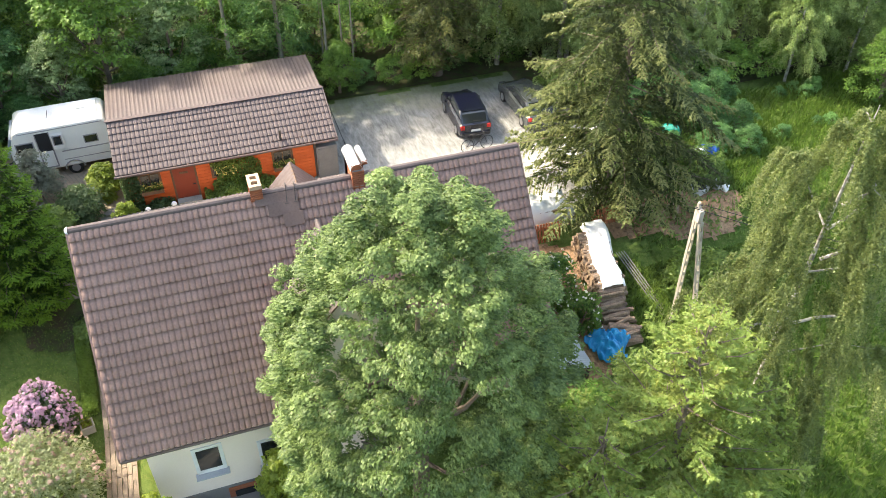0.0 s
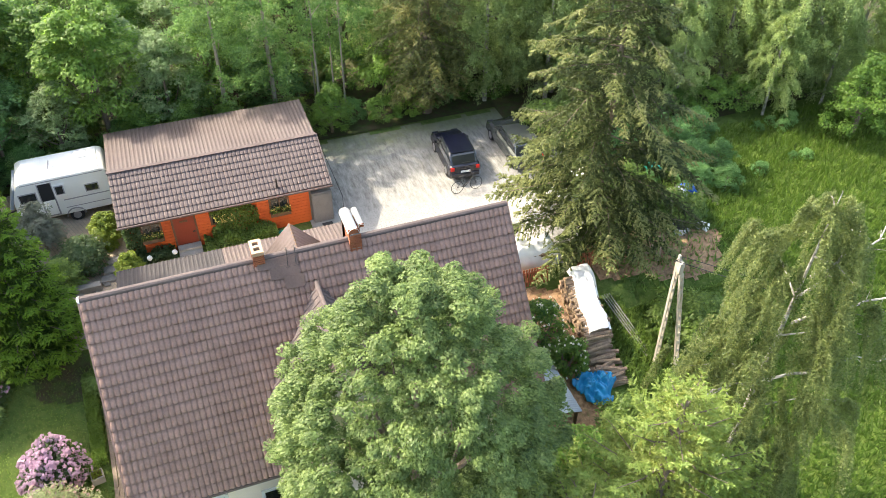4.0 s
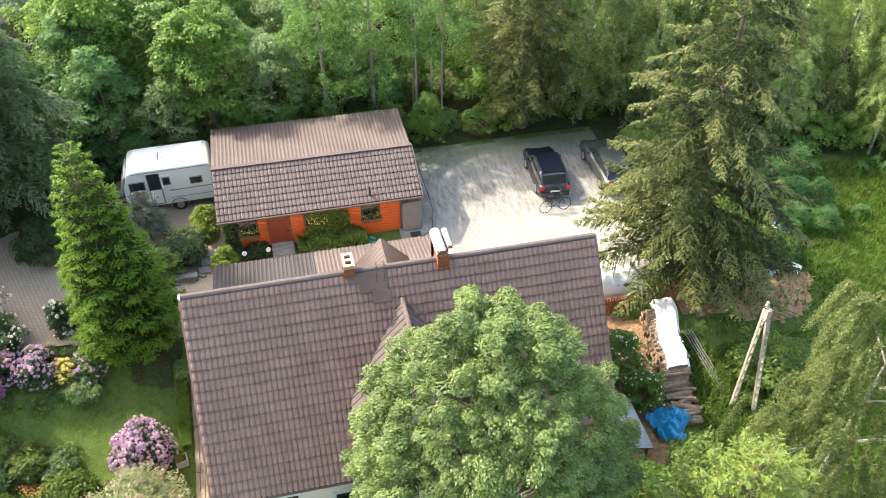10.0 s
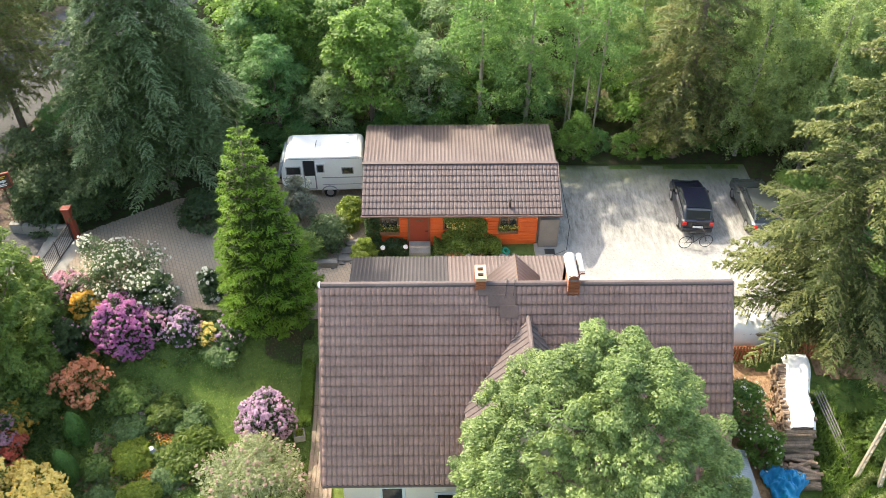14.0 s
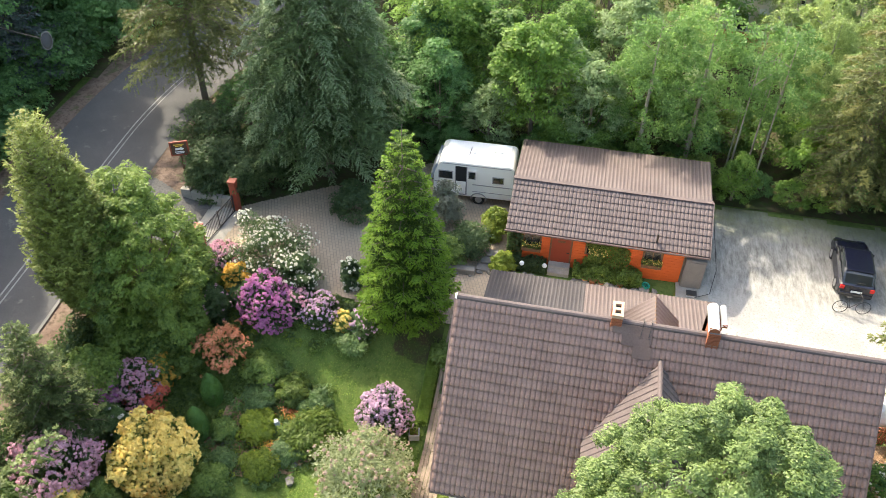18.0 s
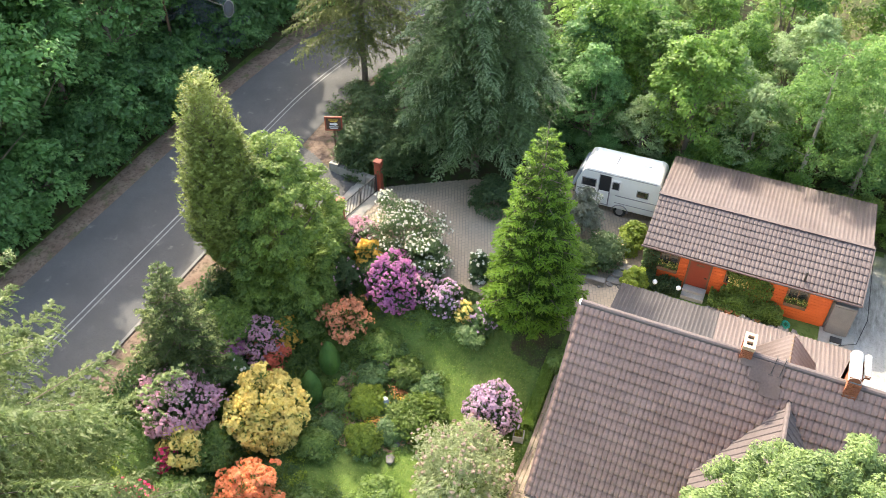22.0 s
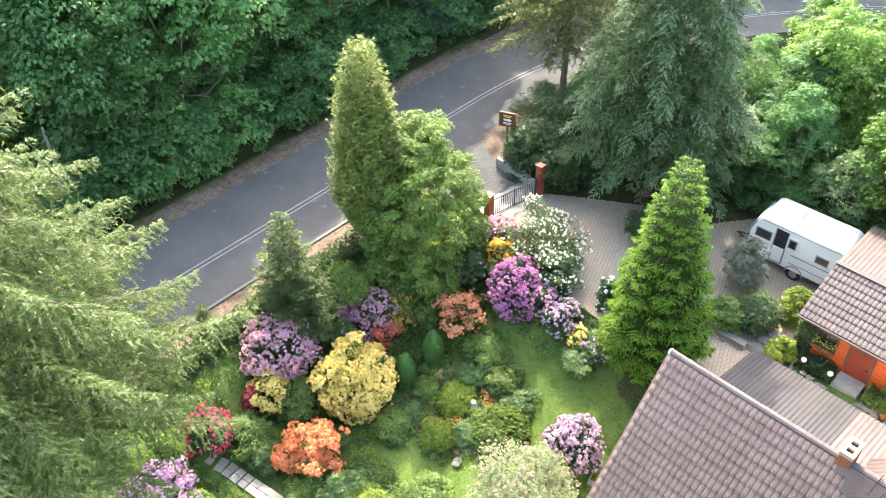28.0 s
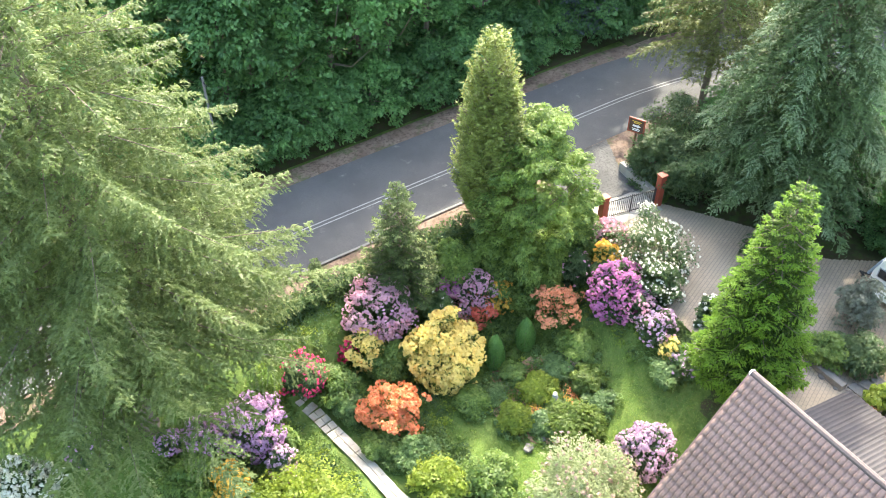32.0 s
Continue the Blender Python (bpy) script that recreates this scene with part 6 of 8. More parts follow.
BORDERS = [
    (-8.1, -7.6, 1.7, 0.9, G_BLUEGR, "silvery green bush beside the path"),
    (-6.4, -7.6, 2.1, 1.2, G_LIME, "yellow-green bush beside the path"),
    (-5.5, -6.0, 2.0, 1.1, G_SHRUB, "green bush beside the path"),
    (-8.0, -12.4, 3.4, 1.7, G_LIME, "large golden-green bush beside the path"),
    (-11.8, -16.0, 2.1, 1.3, G_SHRUB, "green bush at the lower lawn"),
    (-12.6, 0.9, 1.5, 1.1, G_SHRUB, "green bush under the garden tree"),
    (-11.6, -8.9, 1.4, 0.8, G_BLUEGR, "grey-green perennials beside the path"),
    (-12.9, -9.0, 1.9, 1.2, G_SHRUB, "green perennials beside the path"),
    (-9.3, -8.7, 1.2, 0.7, G_SHRUB, "green perennials beside the path"),
    (-11.6, -12.2, 1.3, 0.8, G_SHRUB, "green perennials beside the path"),
]
DRIVE_SIDE = [
    (-10.4, 3.9, 1.6, 1.4, G_RHODO, "dark green rhododendron past its bloom"),
    (-12.9, 3.9, 2.0, 2.0, G_SHRUB, "green bush near the gate"),
    (-1.2, 9.8, 2.0, 1.5, G_RHODO, "dark green bushes beside the garden steps"),
    (-2.0, 8.7, 1.6, 1.2, G_SHRUB, "green bush beside the garden steps"),
    (-0.1, 11.3, 1.4, 1.5, G_LIME, "yellow-green climbing shrub at the shed corner"),
    (0.7, 8.7, 0.9, 1.0, G_LIME, "yellow-green potted shrub"),
    (-2.7, 11.3, 1.8, 2.4, G_BROWN, "grey-violet lilac bush behind the conifer"),
    (-7.3, 10.7, 2.1, 1.9, G_RHODO, "dark clipped yew at the driveway"),
    (-14.6, 11.4, 3.2, 2.8, G_RHODO, "dense green hedge bush beside the gate"),
    (-16.0, 13.4, 3.4, 3.4, G_RHODO, "dense dark green bush by the road"),
    (-15.1, 10.6, 2.2, 2.6, G_RHODO, "dense green hedge bush behind the low wall"),
    (-13.2, 10.7, 2.0, 2.2, G_RHODO, "dense green hedge bush behind the gate post"),
    (-12.6, 11.8, 2.6, 2.2, G_RHODO, "dark green bush under the fir"),
    (-12.5, 14.6, 3.4, 2.6, G_RHODO, "dark green bush under the fir"),
    (0.5, -5.2, 1.2, 1.8, G_LIME, "yellow-leaved shrub at the house corner"),
    (-0.35, 1.8, 0.9, 0.6, G_RHODO, "low dark edging plants beside the house"),
    (-0.9, 3.1, 1.2, 0.6, G_SHRUB, "low green plants beside the path"),
]
EAST_SIDE = [
    (15.2, -6.3, 2.8, 2.6, G_MAPLE, "green elder at the corner of the house"),
    (17.4, -6.0, 2.6, 2.4, G_SHRUB, "green bush below the tarpaulin"),
    (13.4, -6.6, 2.2, 2.8, G_MAPLE, "green shrub below the linden"),
    (4.9, -5.0, 1.5, 3.2, G_LIME, "yellow-green thuja bush before the wall"),
    (5.2, -4.4, 2.2, 1.5, G_RHODO, "dark ivy-like bush before the wall"),
    (23.6, 5.4, 3.2, 1.8, G_SHRUB, "green weeds beside the yard"),
    (26.0, 4.0, 2.2, 1.3, G_SHRUB, "green weeds round the barrels"),
    (22.2, -1.8, 2.2, 1.2, G_SHRUB, "tall green weeds below the spruce"),
    (23.5, -2.2, 2.8, 1.5, G_SHRUB, "tall green weeds in the meadow"),
]
for first, beds in ((200, ROCK_GARDEN), (225, BORDERS), (300, DRIVE_SIDE), (330, EAST_SIDE)):
    for i, (x, y, w, h, m, lab) in enumerate(beds):
        green_bush(first + i, x, y, w, h, m, lab)

BEDS = {
    "path": [(-13.5, -9.6), (-9.0, -9.0), (-6.0, -8.2), (-3.6, -6.2), (-4.6, -4.6), (-7.5, -6.0), (-10.0, -6.3), (-12.5, -5.3), (-13.6, -7.0)],
    "rocks": [(-10.4, -3.2), (-9.0, -4.6), (-6.6, -4.0), (-5.0, -1.6), (-5.6, 1.0), (-8.6, 1.8), (-11.6, 0.6), (-12.2, -2.2)],
    "drive": [(-9.2, 3.0), (-4.6, 2.6), (-4.2, 4.2), (-8.8, 4.7)],
    "tree": [(-14.2, -2.2), (-12.2, -0.6), (-12.4, 2.2), (-15.2, 1.2)],
}


def perennials(seed, where, material, count, label):
    """Low leafy plants that close the soil between the bushes of a bed."""
    r = np.random.default_rng(seed)
    poly = BEDS[where]
    lo, hi = np.min(poly, 0), np.max(poly, 0)
    P = []
    while len(P) < count:
        x, y = lo + (hi - lo) * r.random(2)
        inside = False
        for (x1, y1), (x2, y2) in zip(poly, poly[1:] + poly[:1]):
            if (y1 > y) != (y2 > y) and x < (x2 - x1) * (y - y1) / (y2 - y1) + x1:
                inside = not inside
        if inside:
            P.append((x, y, land(x, y) + 0.1, 0.14 + 0.2 * r.random()))
    L, N = crown_points(r, np.array(P), 60, 1.1)
    V, F = leaves(L, N, N * np.array([1, 1, 0.2]) + r.normal(size=L.shape) * 0.5, 0.08 + 0.06 * r.random(len(L)), 0.05 + 0.03 * r.random(len(L)), tri=True)
    t = thing("perennials", label, "plants", kind="stuff")
    part("foliage", mesh_np("foliage", V, F, material), None, t)


perennials(270, "path", G_SHRUB, 120, "low green perennials closing the bed beside the path")
perennials(271, "path", G_BLUEGR, 90, "low grey-green perennials closing the bed beside the path")
perennials(272, "rocks", G_BLUEGR, 80, "low grey-green cushions between the rock-garden bushes")
perennials(273, "rocks", G_OLIVE, 60, "low olive-green plants between the rock-garden bushes")
perennials(274, "drive", G_BLUEGR, 45, "low grey-green plants in the driveway border")
perennials(275, "tree", G_SHRUB, 50, "low green plants under the garden tree")


def dwarf_cypress(seed, x, y, h):
    """A smooth egg of upright scale-leaf sprays."""
    r = np.random.default_rng(seed)
    t = thing("dwarf_cypress", "smooth egg-shaped dwarf cypress in the rock garden", "conifer shrub", spot(x, y))
    part("stem", tube_bm([([(0, 0, -0.1), (0, 0, h * 0.8)], [0.06, 0.01], 7)]), M_BARK, t)
    n = 9000
    u, a = r.random(n) ** 0.9, r.random(n) * 2 * math.pi
    rad = 0.54 * np.sin(np.pi * np.clip(0.12 + 0.88 * u, 0, 1)) ** 0.62 * (1 - 0.3 * u) * (0.9 + 0.13 * r.random(n))
    P = np.stack([rad * np.cos(a), rad * np.sin(a), 0.04 + h * u], 1)
    N = np.stack([np.cos(a), np.sin(a), -0.3 + 1.2 * u ** 2], 1) + r.normal(size=(n, 3)) * 0.35
    V, F = leaves(P, N, np.array([0, 0, 1.0]) + r.normal(size=(n, 3)) * 0.25, 0.09, 0.035, tri=True)
    part("foliage", mesh_np("foliage", V, F, G_DWARF), None, t)


dwarf_cypress(260, -10.75, -0.4, 1.95)
dwarf_cypress(261, -10.65, -2.15, 2.05)
conifer("small_spruce", 263, 2.0, 0.5, G_SPRUCEDK, M_BARK, "very small dark spruce at the road hedge", spot(-17.2, -7.7), base=0.1, whorl=0.2, arms=9, needle=0.07, sub=0.09, trunk=0.04)


# ---- caravan ----
def build_caravan():
    c = thing("caravan", "white touring caravan with its door open, parked beside the shed", "caravan", pose(-1.68, 14.5, 0.0, 0, 0, 2))
    L, W, z0, z1 = 4.3, 2.1, 0.45, 2.62
    # body: side profile with rounded, raked front
    prof = [(-L / 2 + 0.15, z0), (L / 2 - 0.12, z0), (L / 2, z0 + 0.15), (L / 2, z1 - 0.3), (L / 2 - 0.1, z1 - 0.09), (L / 2 - 0.3, z1), (-L / 2 + 0.55, z1), (-L / 2 + 0.33, z1 - 0.09), (-L / 2 + 0.02, z1 - 0.95), (-L / 2, z0 + 0.2)]
    bm = bmesh.new()
    a = [bm.verts.new((x, -W / 2, z)) for x, z in prof]
    b = [bm.verts.new((x, W / 2, z)) for x, z in prof]
    bm.faces.new(a)
    bm.faces.new(b[::-1])
    for i in range(len(prof)):
        j = (i + 1) % len(prof)
        bm.faces.new((a[j], a[i], b[i], b[j]))
    bmesh.ops.recalc_face_normals(bm, faces=bm.faces[:])
    bmesh.ops.bevel(bm, geom=bm.edges[:], offset=0.085, segments=3, affect="EDGES", profile=0.5)
    body = part("body", bm, M_CARAVAN, c, "off-white aluminium body")
    part("roof", box((0.12, 0, z1 + 0.005), (3.4, 1.86, 0.06), 0.03), M_CARAVANTOP, c, "bright white roof")
    part("roof_hatch", box((1.15, 0.35, z1 + 0.06), (0.5, 0.5, 0.07), 0.02), M_WHITE, c)
    part("roof_vent", box((-0.1, 0.0, z1 + 0.05), (0.1, 0.35, 0.05), 0.01), M_WHITE, c)
    y = -W / 2
    for x, w, h, z in ((-1.48, 0.78, 0.52, 1.78), (1.3, 0.62, 0.42, 1.72)):
        win = part("window", box((x, y - 0.012, z), (w, 0.03, h), 0.01), M_STRIPE, c, "framed caravan window")
        part("pane", box((x, y - 0.03, z), (w - 0.1, 0.012, h - 0.1)), M_GLASS, win)
    part("door_opening", box((-0.66, y - 0.006, 1.52), (0.58, 0.02, 1.72), 0.0), M_DARK, c, "dark open doorway")
    d = part("door", box((-0.66, y - 0.05, 1.06), (0.52, 0.03, 0.8), 0.01), M_CARAVAN, c, "closed lower half of the stable door")
    for x in (-0.96, -0.36):
        part("door_frame", box((x, y - 0.02, 1.5), (0.045, 0.05, 1.8), 0.01), M_STRIPE, d, "grey door frame")
    part("door_sill", box((-0.66, y - 0.03, 0.62), (0.62, 0.06, 0.05), 0.01), M_STRIPE, d)
    u = part("door_leaf", box((-0.08, y - 0.06, 1.86), (0.52, 0.05, 0.82), 0.02), M_CARAVAN, c, "opened upper door leaf")
    part("pane_frame", box((-0.08, y - 0.09, 1.94), (0.4, 0.02, 0.5), 0.01), M_STRIPE, u)
    part("pane", box((-0.08, y - 0.104, 1.94), (0.3, 0.012, 0.4)), M_GLASS, u)
    for x, w in ((-1.6, 0.95), (1.0, 2.1)):
        part("stripe", box((x, y - 0.008, 1.3), (w, 0.02, 0.05)), M_STRIPE, c)
        part("stripe", box((x, y - 0.008, 0.86), (w, 0.02, 0.03)), M_STRIPE, c)
    part("awning_rail", box((0.15, y - 0.01, z1 - 0.13), (3.6, 0.03, 0.03)), M_STRIPE, c)
    part("corner_trim", box((L / 2 - 0.03, y - 0.005, 1.5), (0.05, 0.03, 1.9), 0.01), M_STRIPE, c)
    arch = [([(0.3 + 0.42 * math.cos(q), y - 0.01, 0.36 + 0.4 * math.sin(q)) for q in np.linspace(0, math.pi, 9)], 0.035, 6)]
    part("wheel_arch", tube_bm(arch), M_STRIPE, c)
    part("aerial", tube_bm([([(-0.35, -0.4, z1 + 0.02), (-0.3, 0.35, z1 + 0.09)], 0.015, 5)]), M_IRON, c)
    for s in (-1, 1):
        w = part("wheel", tube_bm([([(0.3, s * (W / 2 - 0.02), 0.32), (0.3, s * (W / 2 - 0.2), 0.32)], 0.32, 18)]), M_RUBBER, c)
        part("rim", tube_bm([([(0.3, s * (W / 2 - 0.01), 0.32), (0.3, s * (W / 2 - 0.03), 0.32)], 0.19, 14)]), M_ALLOY, w)
    part("front_cover", box((-L / 2 - 0.0, 0, 1.75), (0.14, 1.8, 1.1), 0.04, Matrix.Rotation(radians(20), 4, "Y")), M_COVER, c, "grey fabric cover over the front window")
    part("drawbar", tube_bm([([(-L / 2, 0.35, 0.42), (-L / 2 - 0.9, 0, 0.42)], 0.04, 6), ([(-L / 2, -0.35, 0.42), (-L / 2 - 0.9, 0, 0.42)], 0.04, 6)]), M_IRON, c)
    part("jockey_wheel", tube_bm([([(-L / 2 - 0.7, 0, 0.5), (-L / 2 - 0.7, 0, -0.05)], 0.04, 6)]), M_IRON, c)


# ---- cars ----
def build_car(name, m, paint, label, L=4.15, W=1.7, H=1.48, estate=True):
    """Hatchback: lower body and cabin lofted from side profiles, with glass, lamps and wheels. Front along +y."""
    c = thing(name, label, "car", m)

    def loft(profile, half, tuck):
        bm = bmesh.new()
        rings = []
        for x in (-half, -half * 0.86, 0, half * 0.86, half):
            k = 1.0 if abs(x) < half * 0.9 else tuck
            mid_z = sum(p[1] for p in profile) / len(profile)
            rings.append([bm.verts.new((x, p[0] * (1 - (1 - k) * 0.25), mid_z + (p[1] - mid_z) * k)) for p in profile])
        for p, q in zip(rings, rings[1:]):
            for i in range(len(profile)):
                j = (i + 1) % len(profile)
                bm.faces.new((p[i], p[j], q[j], q[i]))
        bm.faces.new(rings[0][::-1])
        bm.faces.new(rings[-1])
        bmesh.ops.recalc_face_normals(bm, faces=bm.faces[:])
        return bm

    h = L / 2
    low = [(-h, 0.35), (-h - 0.03, 0.55), (-h + 0.02, 0.92), (-h + 0.2, 0.98), (h * 0.36, 0.97), (h * 0.75, 0.9), (h * 0.97, 0.72), (h, 0.5), (h - 0.03, 0.3), (0, 0.2), (-h + 0.1, 0.25)]
    part("body", loft(low, W / 2, 0.8), paint, c)
    back = -h + (0.12 if estate else 0.55)
    cab = [(back, 0.95), (back + 0.3, H - 0.1), (back + 0.55, H), (0.15, H), (0.42, H - 0.07), (h * 0.5, 0.95)]
    part("cabin", loft(cab, W / 2 - 0.1, 0.86), M_GLASS, c, "dark glazed cabin")
    part("roof", box((0, (back + 0.45 + 0.25) / 2, H + 0.0), (W - 0.36, 0.3 - back - 0.45 + 0.0, 0.05), 0.02), paint, c)
    for s in (-1, 1):
        for y0, y1, z0, z1 in ((back + 0.05, back + 0.42, 0.95, H), (-0.1, -0.1, 0.95, H), (h * 0.5 - 0.02, 0.3, 0.95, H)):
            part("pillar", tube_bm([([(s * (W / 2 - 0.09), y0, z0), (s * (W / 2 - 0.2), y1, z1)], 0.035, 5)]), paint, c)
        part("side_mirror", box((s * (W / 2 + 0.06), 0.55, 1.0), (0.16, 0.1, 0.12), 0.02), paint, c)
        part("tail_lamp", box((s * (W / 2 - 0.13), -h - 0.0, 0.8), (0.2, 0.07, 0.2), 0.02), M_REDLAMP, c, "red tail lamp")
        part("headlamp", box((s * (W / 2 - 0.26), h - 0.05, 0.68), (0.34, 0.08, 0.14), 0.02), M_GLASS, c)
        for y in (-h + 0.78, h - 0.8):
            w = part("wheel", tube_bm([([(s * (W / 2 + 0.01), y, 0.31), (s * (W / 2 - 0.2), y, 0.31)], 0.31, 18)]), M_RUBBER, c)
            part("rim", tube_bm([([(s * (W / 2 + 0.02), y, 0.31), (s * (W / 2 - 0.0), y, 0.31)], 0.2, 12)]), M_ALLOY, w)
    part("rear_bumper", box((0, -h - 0.03, 0.45), (W - 0.1, 0.14, 0.22), 0.04), paint, c)
    part("number_plate", box((0, -h - 0.075, 0.66), (0.5, 0.02, 0.11)), M_WHITE, c)
    part("rear_wiper", box((0.1, -h + 0.13, 1.06), (0.4, 0.03, 0.03)), M_RUBBER, c)
    return c


def build_bicycle(m):
    b = thing("bicycle", "dark bicycle standing behind the blue car", "bicycle", m)
    for x in (-0.52, 0.52):
        w = part("wheel", ring_bm(0.33, 0.018, 24, 6), M_RUBBER, b)
        w.location = (x, 0, 0.34)
        spokes = tube_bm([([(0, 0, 0), (0.32 * math.cos(a), 0, 0.32 * math.sin(a))], 0.004, 3) for a in np.linspace(0, 2 * math.pi, 13)[:-1]])
        part("spokes", spokes, M_IRON, w)
    f = [([(-0.52, 0, 0.34), (-0.1, 0, 0.3)], 0.014, 6), ([(-0.1, 0, 0.3), (-0.22, 0, 0.8)], 0.017, 6), ([(-0.22, 0, 0.78), (0.34, 0, 0.82)], 0.017, 6), ([(-0.1, 0, 0.3), (0.36, 0, 0.72)], 0.02, 6), ([(-0.52, 0, 0.34), (-0.2, 0, 0.72)], 0.012, 6), ([(0.52, 0, 0.34), (0.32, 0, 0.92)], 0.016, 6)]
    part("frame", tube_bm(f), M_IRON, b, "dark tubular frame")
    part("saddle", box((-0.25, 0, 0.88), (0.26, 0.13, 0.06), 0.025), M_RUBBER, b)
    part("handlebar", tube_bm([([(0.28, -0.28, 1.0), (0.32, 0, 0.95), (0.28, 0.28, 1.0)], 0.014, 6)]), M_IRON, b)


build_caravan()
build_car("estate_car", pose(17.35, 12.0, -0.01, 0, 0, -4), M_NAVY, "dark blue estate car parked at the back of the yard", L=3.8, W=1.58, H=1.42)
build_car("silver_car", pose(20.75, 11.9, -0.01, 0, 0, -1), M_SILVER, "silver-grey car half hidden by the spruce", L=4.2, W=1.72, H=1.42)
build_bicycle(pose(17.0, 9.25, 0.0, -8, 0, 5))


# ---- gate, posts, walls, sign ----
def build_gate():
    for (x, y), hgt in (((-13.75, 6.25), 1.35), ((-13.3, 9.5), 1.75)):
        p = thing("gate_post", "red-brown painted gate post at the driveway", "gate post", spot(x, y), "gate posts")
        part("shaft", box((0, 0, hgt / 2), (0.34, 0.34, hgt + 0.3), 0.015), M_REDPOST, p)
        part("cap", box((0, 0, hgt + 0.17), (0.42, 0.42, 0.08), 0.015), M_REDPOST, p)
    g = thing("metal_gate", "dark iron sliding gate between red posts", "gate")
    a, b = Vector((-13.72, 6.45, land(-13.7, 6.4) + 0.1)), Vector((-13.33, 9.3, land(-13.3, 9.3) + 0.1))
    for z in (0.08, 1.0):
        part("rail", tube_bm([([a + Vector((0, 0, z)), b + Vector((0, 0, z))], 0.028, 6)]), M_IRON, g)
    for i in range(25):
        p = a.lerp(b, i / 24)
        part("bar", tube_bm([([p + Vector((0, 0, 0.05)), p + Vector((0, 0, 1.02 + 0.08 * math.sin(i / 24 * math.pi)))], 0.014, 5)]), M_IRON, g)
    for u in (0.02, 0.5, 0.98):
        p = a.lerp(b, u)
        part("stile", tube_bm([([p + Vector((0, 0, -0.1)), p + Vector((0, 0, 1.12))], 0.035, 6)]), M_IRON, g)
    w = thing("garden_wall", "low grey concrete wall beside the gate", "wall")
    pts = [(-13.55, 9.62), (-16.3, 9.62)]
    for (x0, y0), (x1, y1) in zip(pts, pts[1:]):
        n = max(1, round(math.hypot(x1 - x0, y1 - y0) / 0.6))
        for i in range(n):
            u = (i + 0.5) / n
            x, y = x0 + (x1 - x0) * u, y0 + (y1 - y0) * u
            ob = part("block", box((0, 0, 0.2), (math.hypot(x1 - x0, y1 - y0) / n - 0.015, 0.32, 0.95), 0.02), M_CONCPALE, w)
            ob.matrix_basis = Matrix.Translation((x, y, land(x, y))) @ Matrix.Rotation(math.atan2(y1 - y0, x1 - x0), 4, "Z")
    f = thing("road_fence", "low dark wire fence with posts at the roadside", "fence")
    for i in range(4):
        x, y = -17.4 + i * 0.5, 12.0 - i * 0.25
        part("post", box((x, y, land(x, y) + 0.5), (0.08, 0.08, 1.1), 0.01), M_CONCPALE, f)


def build_sign():
    s = thing("roadside_sign", "red-brown wooden roadside board with pale lettering and arrow", "sign", spot(-16.2, 10.15, 24) @ Matrix.Translation((0, 0, 0.4)))
    part("post", box((0, 0.03, 0.7), (0.1, 0.1, 2.6), 0.01), M_WOODDK, s)
    part("board", box((0, -0.05, 2.35), (0.86, 0.05, 0.78), 0.01), M_SIGN, s, "dark brown board")
    for x, z, w, h in ((-0.42, 2.35, 0.07, 0.84), (0.42, 2.35, 0.07, 0.84), (0, 2.73, 0.77, 0.07), (0, 1.97, 0.77, 0.07)):
        part("frame", box((x, -0.06, z), (w, 0.08, h), 0.008), M_REDPOST, s, "red-brown frame")
    for z, w, m in ((2.58, 0.5, M_YELLOW), (2.5, 0.34, M_YELLOW), (2.16, 0.46, M_WHITE), (2.08, 0.38, M_WHITE)):
        part("lettering", box((0, -0.082, z), (w, 0.012, 0.04)), m, s)
    bm = bmesh.new()
    v = [bm.verts.new(p) for p in ((-0.2, -0.082, 2.28), (0.06, -0.082, 2.28), (0.06, -0.082, 2.22), (0.24, -0.082, 2.33), (0.06, -0.082, 2.44), (0.06, -0.082, 2.38), (-0.2, -0.082, 2.38))]
    bm.faces.new(v)
    r = bmesh.ops.extrude_face_region(bm, geom=bm.faces[:])
    bmesh.ops.translate(bm, vec=(0, -0.01, 0), verts=[e for e in r["geom"] if isinstance(e, bmesh.types.BMVert)])
    part("arrow", bm, M_WHITE, s, "white arrow")


build_gate()
build_sign()


